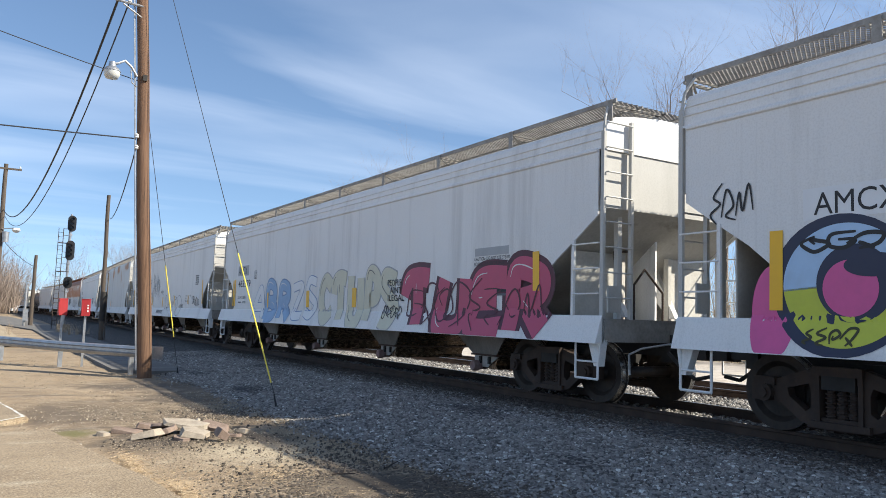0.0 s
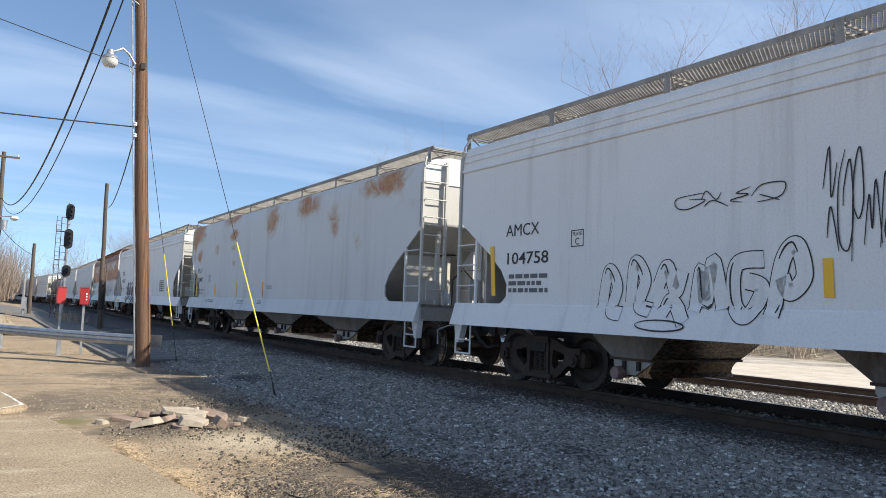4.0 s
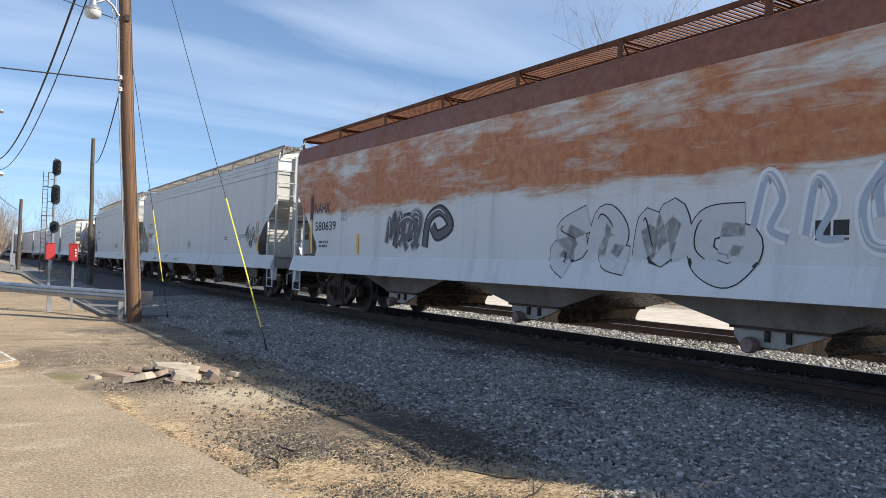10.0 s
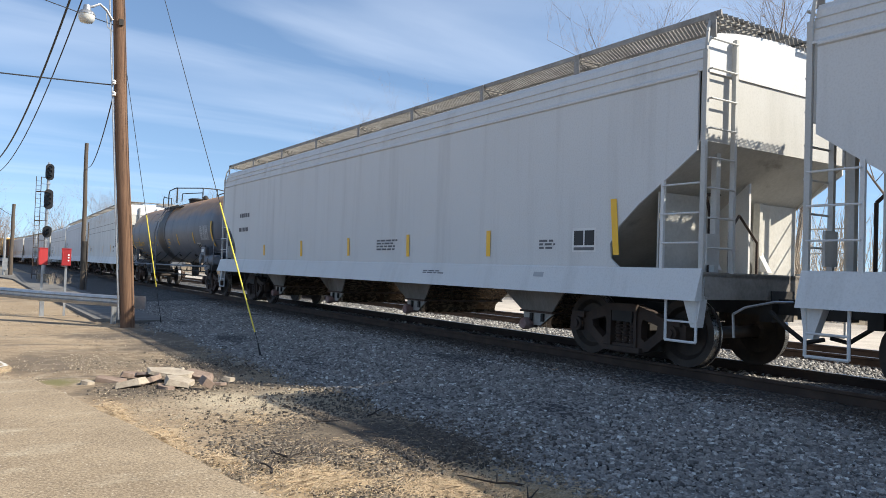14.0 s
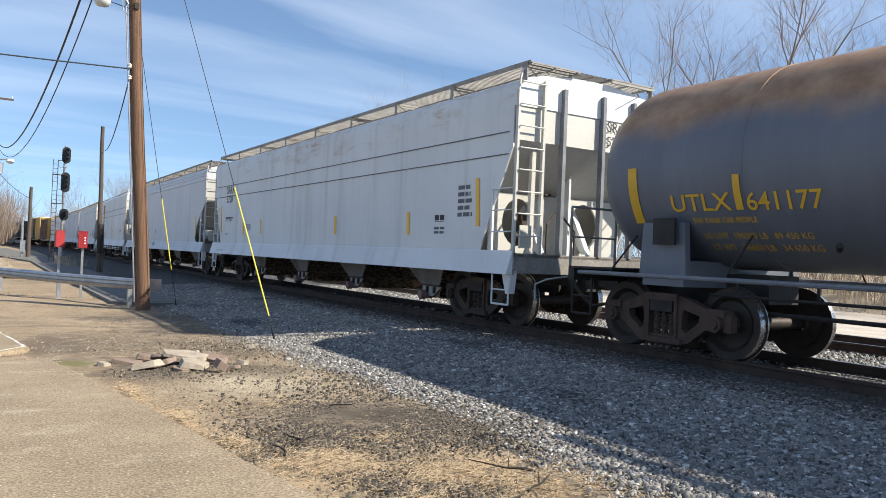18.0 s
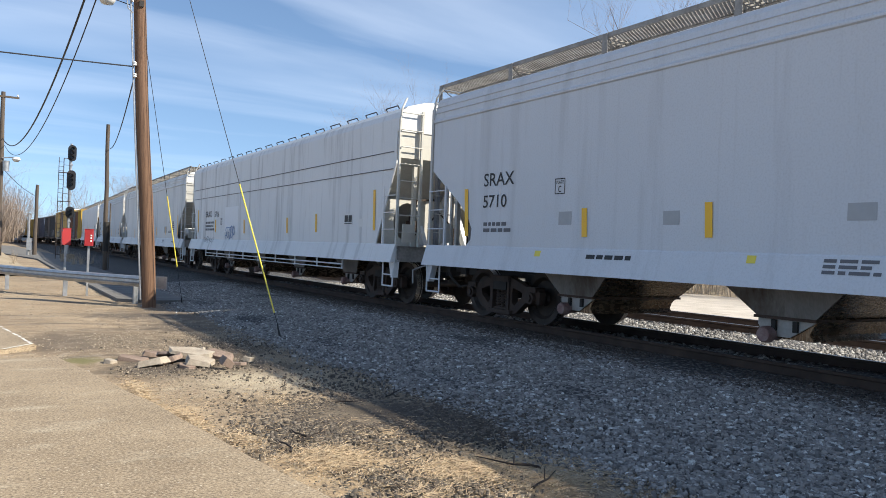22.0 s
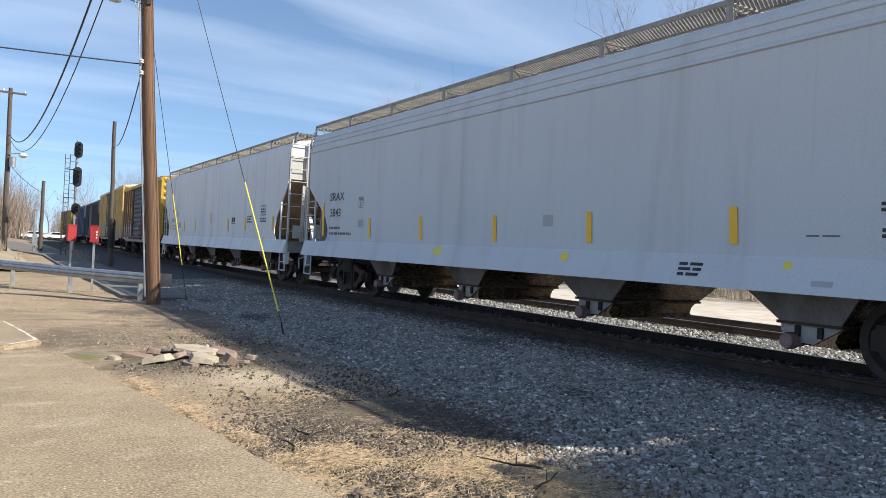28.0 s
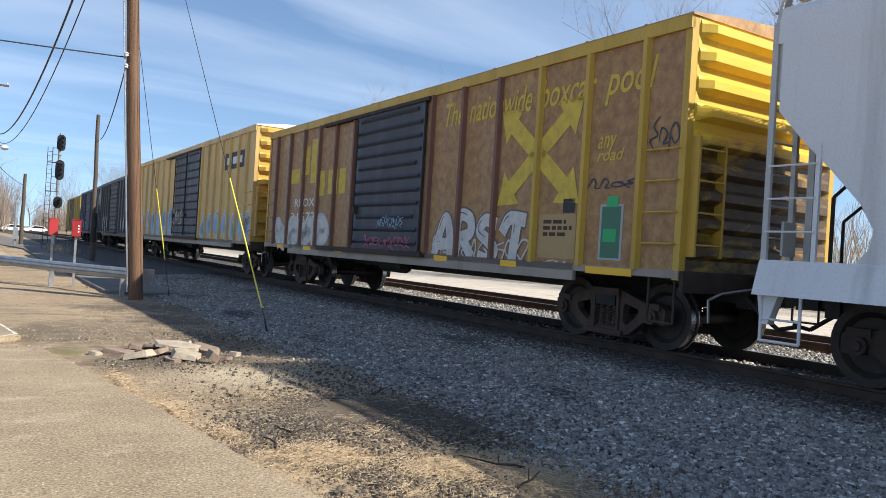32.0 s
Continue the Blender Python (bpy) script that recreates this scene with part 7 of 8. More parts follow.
    field(-5.66, -5.86, 1.69, 1.89, 0.007, M_INK, "info_field")
    scrawl = Geo()
    for k in range(8):
        st = STROKES[(k * 5 + 1) % len(STROKES)][0]
        cv = curve_through([(3.93 - k * 0.11 - u * 0.12, 1.60 + 0.03 * (k % 3) + v * 0.30) for u, v in st], 5)
        for (ya, za), (yb, zb) in zip(cv, cv[1:]):
            scrawl.rod((-wrap(za) - 0.004, ya, za), (-wrap(zb) - 0.004, yb, zb), 0.006, 3, caps=False)
    part("graffiti_scrawl", scrawl, pale, car)["kind"] = "stuff"
    part("air_reservoir", Geo().lathe([(-8.30, 0.0), (-8.30, 0.14), (-8.24, 0.19), (-7.26, 0.19), (-7.20, 0.14), (-7.20, 0.0)], 16, "Y", (-1.22, 0, 1.27)), M_GREYSTEEL, car, "grey air reservoir on the platform", smooth=40)
    part("reservoir_strap", Geo().lathe([(-7.72, 0.196), (-7.66, 0.196)], 16, "Y", (-1.22, 0, 1.27)), M_BLACK, car)
    part("placard_holder", Geo().box(-1.44, -1.40, -7.42, -6.88, 1.44, 1.74), M_GREYSTEEL, car)
    part("placard", Geo().box(-1.455, -1.442, -7.30, -7.0, 1.56, 1.66), M_WHITE, car)
    part("placard_holder", Geo().plate([(-7.02, 1.10), (-7.23, 1.31), (-7.02, 1.52), (-6.81, 1.31)], -1.50, -1.47), M_GREYSTEEL, car)
    for y, z in ((-2.5, 1.30), (-5.0, 1.30), (4.5, 1.30), (2.9, 1.30)):
        part("lift_lug", Geo().rod((-1.10, y, z + 0.12), (-1.18, y - 0.05, z + 0.17), 0.035, 6), M_BLACK, car)
    for i in range(12):
        y = -h + 2.6 + i * (L - 5.2) / 11
        part("pipe_hanger", Geo().rod((-0.9, y, 1.0), (-0.9, y, 0.80), 0.02, 5), M_BLACK, car)
    part("train_line", Geo().rod((-0.9, -h + 2.2, 0.82), (-0.9, h - 2.2, 0.82), 0.022, 6), M_BLACK, car)
    TRAIN.append((car, front, rear))
    return car


# ---------------------------------------------------------------- boxcars


def boxcar(front, rear, label, paint, trim, door_paint, end_paint, roof_paint, post_paint=None, top=4.30, doors=((-1.3, 1.65),), ribs=8, end_ribs=9, half=HALF, rusty=True, board=None):
    car = tagged(empty("boxcar"), label, "boxcar", "cars of the freight train")
    L = rear - front
    h = L / 2
    lo = 1.10
    d0, d1 = min(d[0] for d in doors), max(d[1] for d in doors)
    for s in (-1, 1):
        part("side_wall", Geo().box(min(s * half, s * (half - 0.04)), max(s * half, s * (half - 0.04)), -h + 0.02, h - 0.02, lo, top - 0.02), paint, car)
        part("side_sill", Geo().sweep([(s * (half + 0.03), lo - 0.22), (s * (half + 0.03), lo + 0.02), (s * (half - 0.03), lo + 0.02), (s * (half - 0.03), lo - 0.22)], -h + 1.9, h - 1.9), board or paint, car)
        part("side_sill", Geo().sweep([(s * (half + 0.03), lo - 0.08), (s * (half + 0.03), lo + 0.02), (s * (half - 0.03), lo + 0.02), (s * (half - 0.03), lo - 0.08)], -h, h), board or paint, car)
        part("top_rail", Geo().sweep([(s * (half + 0.045), top - 0.16), (s * (half + 0.045), top + 0.01), (s * (half - 0.02), top + 0.03), (s * (half - 0.02), top - 0.16)], -h, h), trim, car)
        ys = list(np.linspace(-h + 0.72, d0 - 0.22, ribs // 2)) + list(np.linspace(d1 + 0.22, h - 0.72, ribs // 2))
        for y in ys:
            prof = [(y - 0.06, 0.0), (y - 0.035, 0.075), (y + 0.035, 0.075), (y + 0.06, 0.0)]
            g = Geo()
            vs = [(s * (half + o), yy, z) for z in (lo, top - 0.15) for yy, o in prof]
            g.add(vs, [(0, 1, 5, 4), (1, 2, 6, 5), (2, 3, 7, 6), (0, 3, 2, 1), (4, 5, 6, 7)])
            part("side_post", g, trim if y < -h * 0.52 or not post_paint else post_paint, car)
        for y in (-h, h):
            part("corner_post", Geo().box(min(s * (half + 0.02), s * (half - 0.1)), max(s * (half + 0.02), s * (half - 0.1)), min(y, y * (1 - 0.1 / h)), max(y, y * (1 - 0.1 / h)), lo - 0.1, top), trim, car)
        for a, b in doors:
            dr = part("sliding_door", Geo().box(min(s * (half + 0.03), s * (half + 0.08)), max(s * (half + 0.03), s * (half + 0.08)), a, b, lo + 0.04, top - 0.22), door_paint, car, "dark ribbed sliding door")
            n = 11
            for i in range(n):
                z = lo + 0.2 + i * (top - lo - 0.55) / (n - 1)
                o = 0.22 if i % 4 == 2 else 0.06
                g = Geo()
                vs = [(s * (half + q), yy, z + zz) for yy in (a + o, b - o) for zz, q in ((-0.05, 0.08), (0.0, 0.125), (0.05, 0.08))]
                g.add(vs, [(0, 1, 4, 3), (1, 2, 5, 4), (0, 2, 1), (3, 4, 5), (0, 3, 5, 2)])
                part("door_rib", g, door_paint, dr)
            part("door_bar", Geo().rod((s * (half + 0.15), b - 0.16, lo + 0.1), (s * (half + 0.15), b - 0.16, top - 0.3), 0.022, 6).box(min(s * (half + 0.1), s * (half + 0.17)), max(s * (half + 0.1), s * (half + 0.17)), b - 0.24, b - 0.08, 1.9, 2.05), M_TRUCK, dr)
        for z0, z1, o in ((lo - 0.06, lo + 0.04, 0.13), (top - 0.24, top - 0.17, 0.12)):
            part("door_track", Geo().box(min(s * half, s * (half + o)), max(s * half, s * (half + o)), d0 - 0.2, d1 + 1.9, z0, z1), M_TRUCK, car)
    part("roof", Geo().sweep([(-half - 0.04, top), (-half - 0.04, top + 0.03), (-0.8, top + 0.13), (0, top + 0.18), (0.8, top + 0.13), (half + 0.04, top + 0.03), (half + 0.04, top)], -h - 0.02, h + 0.02), roof_paint, car)
    for y in np.linspace(-h + 0.8, h - 0.8, 13):
        part("roof_seam", Geo().sweep([(-half, top + 0.035), (-0.8, top + 0.135), (0, top + 0.185), (0.8, top + 0.135), (half, top + 0.035), (half, top + 0.06), (0.8, top + 0.16), (0, top + 0.21), (-0.8, top + 0.16), (-half, top + 0.06)], y - 0.03, y + 0.03), roof_paint, car)
    for s in (-1, 1):
        y = s * h
        g = Geo().box(-half + 0.09, half - 0.09, min(y, y - s * 0.05), max(y, y - s * 0.05), lo - 0.1, top + 0.02)
        g.plate([(y, top), (y - s * 0.05, top), (y - s * 0.05, top + 0.10), (y, top + 0.10)], -1.0, 1.0)
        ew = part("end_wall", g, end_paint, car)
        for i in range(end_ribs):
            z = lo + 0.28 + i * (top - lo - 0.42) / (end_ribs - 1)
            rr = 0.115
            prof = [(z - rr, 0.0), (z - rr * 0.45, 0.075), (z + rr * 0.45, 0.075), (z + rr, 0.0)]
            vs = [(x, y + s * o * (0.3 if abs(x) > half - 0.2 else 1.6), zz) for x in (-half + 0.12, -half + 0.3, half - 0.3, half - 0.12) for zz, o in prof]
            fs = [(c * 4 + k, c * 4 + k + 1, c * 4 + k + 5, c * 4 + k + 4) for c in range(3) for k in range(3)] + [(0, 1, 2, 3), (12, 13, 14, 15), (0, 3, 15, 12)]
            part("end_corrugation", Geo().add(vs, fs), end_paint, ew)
        part("end_frame", Geo().box(-half, half, min(y, y + s * 0.06), max(y, y + s * 0.06), lo - 0.25, lo + 0.02), M_TRUCK, car)
        g = Geo()
        for z in (1.45, 1.85, 2.25, 2.65):
            g.rod((-half - 0.08, y - s * 0.08, z), (-half - 0.08, y - s * 0.58, z), 0.014, 6)
            g.rod((-half - 0.02, y - s * 0.08, z), (-half - 0.08, y - s * 0.08, z), 0.012, 5).rod((-half - 0.02, y - s * 0.58, z), (-half - 0.08, y - s * 0.58, z), 0.012, 5)
        part("side_ladder", g, trim, car)
        g = Geo()
        for z in (1.45, 1.85, 2.25, 2.65):
            g.rod((-half + 0.1, y + s * 0.12, z), (-half + 0.6, y + s * 0.12, z), 0.014, 6)
        g.box(-half + 0.08, -half + 0.12, min(y, y + s * 0.13), max(y, y + s * 0.13), 1.3, 2.8).box(-half + 0.58, -half + 0.62, min(y, y + s * 0.13), max(y, y + s * 0.13), 1.3, 2.8)
        part("end_ladder", g, trim, car)
        for x in (-1, 1):
            g = Geo().pipe([(x * (half - 0.02), y - s * 0.08, lo - 0.05), (x * (half - 0.02), y - s * 0.08, 0.45), (x * (half - 0.02), y - s * 0.5, 0.45), (x * (half - 0.02), y - s * 0.5, lo - 0.05)], 0.018, 6)
            part("sill_step", g, M_TRUCK, car)
        part("platform", grating(0.36, 1.0, 0.06), M_TRUCK, car, at=pose(0.2, y + s * 0.24, lo + 0.02))
        m = Matrix.Translation((0, y, 0)) @ (Matrix() if s < 0 else MIRROR)
        part("coupler", COUPLER, None, car, at=m)
        part("uncoupling_lever", LEVER, None, car, at=m)
        truck(car, s * (h - 1.75), rusty)
    part("underframe", Geo().box(-0.2, 0.2, -h + 0.1, h - 0.1, 0.72, 1.05).box(-half + 0.08, half - 0.08, -h + 0.05, h - 0.05, 1.0, lo + 0.0), M_BLACK, car)
    part("brake_cylinder", Geo().lathe([(-0.5, 0.0), (-0.5, 0.16), (0.5, 0.16), (0.5, 0.0)], 12, "Y", (-0.75, 1.2, 0.8)), M_BLACK, car, smooth=40)
    TRAIN.append((car, front, rear))
    return car

# ---------------------------------------------------------------- the train



def add_hopper(front, rear, label, paint, **kw):
    car = hopper(label, paint, rear - front, **kw)
    TRAIN.append((car, front, rear))
    return car


WHITE, GREY = (0.81, 0.805, 0.79), (0.655, 0.655, 0.645)
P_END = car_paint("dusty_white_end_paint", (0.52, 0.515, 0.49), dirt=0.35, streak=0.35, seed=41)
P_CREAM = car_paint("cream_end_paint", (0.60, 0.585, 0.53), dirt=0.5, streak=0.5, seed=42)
P_RUSTROOF = car_paint("rusty_roof_paint", (0.30, 0.22, 0.18), rust=2.6, rust_low=2.0, rust_high=3.2, seed=6, rust_colour=(0.17, 0.05, 0.026), rust_pale=(0.27, 0.10, 0.05))
M_RUSTWALK = surface("rusty_grating", (0.07, 0.028, 0.016), (0.18, 0.075, 0.04), 3, 0.9, fine=20)
car_a = add_hopper(-12.7, 6.5, "white hopper car with pink, blue and yellow graffiti", car_paint("white_car_paint_a", WHITE, seed=1), style="step")
car_b = add_hopper(7.82, 27.05, "white hopper car with pink and blue graffiti", car_paint("white_car_paint_b", WHITE, seed=2), style="step")
PAINT_C = car_paint("white_car_paint_c", WHITE, seed=3)
car_c = add_hopper(28.37, 47.3, "white hopper car with thin black scrawled graffiti", PAINT_C, style="step")
car_d = add_hopper(48.6, 67.4, "grey hopper car with orange rust blotches", car_paint("rust_blotched_paint", (0.64, 0.655, 0.655), rust=-0.45, rust_low=1.7, rust_high=3.5, rust_stretch=(1.0, 1.1, 1.5), spots=((8.5, 3.85, 1.1, 0.55, 0.30), (8.0, 2.85, 0.55, 0.36, 0.30), (8.9, 3.1, 0.3, 0.7, 0.25), (3.9, 4.05, 1.2, 0.28, 0.30), (3.6, 3.45, 0.55, 0.22, 0.25), (3.5, 3.05, 0.5, 0.18, 0.23), (5.6, 3.05, 0.4, 0.35, 0.21), (3.4, 2.55, 0.3, 0.22, 0.20), (-0.3, 3.6, 0.8, 0.5, 0.21), (-3.2, 3.8, 0.9, 0.35, 0.26), (-5.0, 3.3, 0.5, 0.5, 0.23), (-7.6, 3.9, 1.2, 0.35, 0.26), (-6.5, 2.6, 0.4, 0.6, 0.18)), seed=4, rust_colour=(0.36, 0.13, 0.04), rust_pale=(0.50, 0.26, 0.10)), style="step", lined=False, bays=3, mesh_walk=False)
car_e = add_hopper(68.9, 88.34, "white hopper car with dark blue graffiti", car_paint("white_car_paint_e", WHITE, dirt=0.2, streak=0.2, seed=5), style="curve", bays=4)
car_f = add_hopper(89.43, 107.9, "grey hopper car with heavy orange rust on its upper side", car_paint("heavily_rusted_paint", (0.72, 0.735, 0.735), rust=0.56, rust_low=1.95, rust_high=2.5, rust_end=(3.0, 3.25, 0.08), seed=6, rust_colour=(0.40, 0.105, 0.028), rust_pale=(0.55, 0.235, 0.085), halo=(0.55, 0.42, 0.28)), style="diag", lined=False, bays=3, roof_paint=P_RUSTROOF, walk_mat=M_RUSTWALK, rusty=True, end_paint=car_paint("grey_end_paint", (0.74, 0.755, 0.755), rust=-0.5, rust_low=1.5, rust_high=3.4, seed=41), mesh_walk=False)
car_g = add_hopper(109.34, 128.53, "plain grey hopper car with yellow stripes", car_paint("grey_car_paint_g", GREY, dirt=0.2, streak=0.25, seed=7), style="step")
car_h = add_hopper(129.77, 149.0, "clean grey hopper car with yellow stripes", car_paint("grey_car_paint_h", GREY, dirt=0.15, streak=0.2, seed=8), style="step")
car_i = tank_car(150.42, 167.45)
car_j = add_hopper(168.57, 186.62, "pale hopper car with stained horizontal seams", car_paint("pale_stained_paint", (0.74, 0.76, 0.755), dirt=0.4, rust=-0.25, rust_low=2.4, rust_high=3.6, seed=9), style="angle", lined=False, end_paint=P_CREAM, mesh_walk=False)
car_k = add_hopper(187.85, 206.08, "grey hopper car with yellow stripes and round stickers", car_paint("grey_car_paint_k", (0.63, 0.65, 0.68), dirt=0.2, streak=0.25, seed=10), style="step", tank=True)
car_l = add_hopper(207.36, 225.44, "soot-streaked white hopper car with repainted panels", car_paint("soot_streaked_paint", (0.76, 0.765, 0.76), streak=0.7, seed=11), style="angle", lined=False, low_rail=True, boards=False, end_paint=P_CREAM)
car_m = add_hopper(226.66, 245.0, "dirty white hopper car with faded stripes", car_paint("dirty_white_paint", (0.68, 0.69, 0.69), streak=0.5, seed=12), style="step", tank=True)
car_n = add_hopper(246.35, 264.28, "blue-grey hopper car with yellow stripes", car_paint("grey_car_paint_n", (0.58, 0.61, 0.64), dirt=0.2, streak=0.2, seed=13), style="step")
car_o = add_hopper(265.71, 283.9, "pale hopper car with wide orange stripes", car_paint("grey_car_paint_o", (0.74, 0.735, 0.73), streak=0.45, seed=14), style="small", lined=False)

P_YBROWN = car_paint("rusted_yellow_paint", (0.70, 0.48, 0.12), dirt=0.45, rust=0.98, rust_low=0.0, rust_high=1.0, rust_end=(2.8, 4.2, 0.08), streak=0.75, seed=21, rust_stretch=(1.0, 1.6, 0.5), rust_colour=(0.26, 0.125, 0.055), rust_pale=(0.45, 0.26, 0.10), halo=(0.60, 0.39, 0.10))
P_YELLOW = car_paint("yellow_trim_paint", (0.60, 0.38, 0.05), dirt=0.5, rust=0.0, rust_low=0.0, rust_high=3.0, streak=0.5, seed=22)
# reversed rust range darkens the lower end: grime plus painted shade of the next car
P_YEND = car_paint("bright_yellow_end_shaded_low", (0.80, 0.53, 0.04), dirt=0.2, streak=0.35, seed=23, rust=0.6, rust_low=3.15, rust_high=2.6, rust_colour=(0.045, 0.028, 0.018), rust_pale=(0.11, 0.065, 0.04), halo=(0.40, 0.24, 0.05))
P_DOOR = car_paint("blue_black_door_paint", (0.052, 0.056, 0.068), dirt=0.5, streak=0.3, seed=24)
P_TAN = car_paint("tan_yellow_paint", (0.72, 0.48, 0.17), dirt=0.5, streak=0.6, seed=25)
P_TANEND = car_paint("tan_yellow_end_paint", (0.62, 0.38, 0.07), dirt=0.3, streak=0.4, seed=26)
P_WHITEROOF = car_paint("white_roof_paint", (0.76, 0.76, 0.75), dirt=0.2, streak=0.2, seed=27)
P_BLACKCAR = car_paint("black_car_paint", (0.050, 0.053, 0.060), dirt=0.4, streak=0.4, seed=28)
P_NAVY = car_paint("navy_car_paint", (0.045, 0.065, 0.115), dirt=0.4, streak=0.4, seed=29)
P_OLIVE = car_paint("mustard_car_paint", (0.40, 0.27, 0.04), dirt=0.5, streak=0.5, seed=30)
P_MAROON = car_paint("maroon_brown_post_paint", (0.20, 0.085, 0.05), dirt=0.5, streak=0.5, seed=43)
P_SILL = car_paint("grimy_sill_paint", (0.36, 0.30, 0.245), dirt=0.6, streak=0.6, seed=31)
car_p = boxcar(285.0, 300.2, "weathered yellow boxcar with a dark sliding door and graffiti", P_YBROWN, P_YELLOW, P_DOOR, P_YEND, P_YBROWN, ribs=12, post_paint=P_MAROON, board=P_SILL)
car_q = boxcar(301.5, 320.4, "tan yellow boxcar with black doors, white roof and blue graffiti", P_TAN, P_TAN, P_DOOR, P_TANEND, P_WHITEROOF, top=4.72, doors=((-2.9, -1.0), (-0.95, 0.97)), ribs=14, board=P_SILL)
car_r = boxcar(321.8, 338.0, "black boxcar with pale graffiti", P_BLACKCAR, P_BLACKCAR, P_DOOR, P_BLACKCAR, P_BLACKCAR, top=4.4, ribs=12)
car_s = boxcar(339.3, 355.4, "navy blue boxcar with pale graffiti", P_NAVY, P_NAVY, P_DOOR, P_NAVY, P_BLACKCAR, top=4.4, ribs=10)
car_t = boxcar(356.7, 372.6, "mustard yellow boxcar at the end of the train", P_OLIVE, P_OLIVE, P_DOOR, P_YEND, P_OLIVE, top=4.3, ribs=8)

# what is painted and stuck on the hopper cars: rear edge, front edge, heights
stripe(car_a, 8.23, 1.40, 2.28, 0.16, lean=-0.01)
patch(car_a, 7.90, 6.75, 2.36, 2.70, M_FRESHWHITE, 'paint_patch')
word(car_a, 'AMCX', 7.78, 2.41, 0.235, 0.90, M_INK)
tag(car_a, 9.14, 8.55, 2.32, 2.94, M_INK, 3, 11)
tag(car_a, 7.91, 7.31, 1.01, 1.27, M_OLIVE_INK, 4, 12)
patch(car_b, 7.91, 6.60, 2.36, 2.80, M_FRESHWHITE, 'paint_patch')
patch(car_b, 7.84, 6.68, 2.41, 2.74, M_PALEGREY, 'paint_patch', lift=0.003)
word(car_b, 'AMCX', 7.78, 2.45, 0.254, 0.90, M_INK)
word(car_b, '463379', 7.76, 2.04, 0.225, 1.29, M_INK)
plate_box(car_b, 6.10, 5.86, 2.28, 2.53)
word(car_b, 'LD LMT 218500', 7.75, 1.66, 0.081, 0.84, M_INK)
bars(car_b, 7.69, 7.33, 1.50, 1.58, 1, M_GREYINK)
word(car_b, '67500', 7.21, 1.51, 0.072, 0.33, M_INK)
stripe(car_b, 8.25, 1.41, 2.28, lean=0.02)
stripe(car_b, 8.08, 1.41, 2.29, lean=0.02)
stripe(car_b, 4.65, 1.37, 1.82, lean=0.03)
stripe(car_b, 1.44, 1.39, 1.83, 0.20, lean=0.02)
stripe(car_b, -1.44, 1.40, 1.85, 0.22, lean=0.01)
stripe(car_b, -8.14, 1.68, 2.30, 0.16, lean=0.02)
piece(car_b, 6.20, 4.9, 0.98, 2.10, M_FRESHWHITE, M_BLUEINK, 1, 25, 0.85, letters="A", rim=0.022)
piece(car_b, 5.0, 2.6, 0.94, 2.22, M_BLUE, M_BLUEINK, 2, 21, 0.95, letters="BR", rim=0.03)
piece(car_b, 2.6, 0.79, 0.98, 2.18, M_FRESHWHITE, M_BLUEINK, 2, 26, 0.9, letters="ZS", rim=0.022)
piece(car_b, 0.58, -3.62, 0.94, 2.24, M_KHAKI, M_PALEGREY, 5, 22, 1.5, letters="CTUPS", rim=0.03, shine=M_GREYINK)
for _t, _y, _z, _w in (("PEOPLE", -3.10, 1.86, 0.62), ("AINT", -3.22, 1.70, 0.50), ("ILEGAL", -3.12, 1.54, 0.74)):
    word(car_b, _t, _y, _z, 0.13, _w, M_INK, shear=-0.1, lift=0.013)
tag(car_b, -2.95, -3.75, 1.16, 1.48, M_INK, 6, 23)
piece(car_b, -3.85, -8.49, 0.87, 2.20, M_PINK, M_MAROON, 4, 24, 1.25, letters="TUER", rim=0.10)
tag(car_b, -4.0, -8.3, 1.0, 1.9, M_MAROON, 8, 28, 0.05)
decal(car_b, -6.94, -7.42, 1.59, 1.90)
patch(car_b, -6.39, -7.39, 2.31, 2.45, M_PALEGREY, 'paint_patch')
for _t, _z in (('CAUTION: DO NOT USE STEAM', 2.23), ('BOILING WATER OR SHARP OBJECTS', 2.14)):
    word(car_b, _t, -6.38, _z, 0.062, 0.042 * len(_t), M_INK)
word(car_c, 'AMCX', 7.99, 2.42, 0.193, 0.86, M_INK)
word(car_c, '104758', 7.94, 1.96, 0.190, 1.05, M_INK)
bars(car_c, 7.89, 6.73, 1.48, 1.82, 3, M_GREYINK)
plate_box(car_c, 6.38, 6.11, 2.17, 2.42)
stripe(car_c, 8.29, 1.44, 2.28, lean=0.08)
stripe(car_c, 2.39, 1.44, 1.85, lean=0.02)
stripe(car_c, -2.85, 1.40, 1.86, lean=0.02)
stripe(car_c, -0.17, 1.38, 1.82, lean=0.01)
stripe(car_c, -8.00, 1.50, 2.42, lean=0.06)
stripe(car_c, -5.58, 1.48, 1.84, lean=0.03)
piece(car_c, 5.74, 2.62, 1.12, 2.06, PAINT_C, M_INK, 6, 31, 1.3, rim=0.014, shine=M_INK)
part('graffiti_scrawl', scrawl_ring(5.0, 4.2, 1.0, 1.14), M_INK, car_c)
tag(car_c, 4.42, 2.92, 2.49, 2.75, M_INK, 4, 32, 0.02)
tag(car_c, 2.45, 0.74, 1.66, 3.10, M_INK, 12, 33, 0.022)
tag(car_c, 0.33, -0.26, 1.92, 2.16, M_INK, 4, 34, 0.03)
piece(car_c, -0.70, -3.40, 0.95, 1.84, PAINT_C, M_INK, 4, 35, 1.5, rim=0.016, shine=M_INK)
part('graffiti_scrawl', scrawl_ring(-3.35, -4.35, 0.98, 1.86), M_INK, car_c)
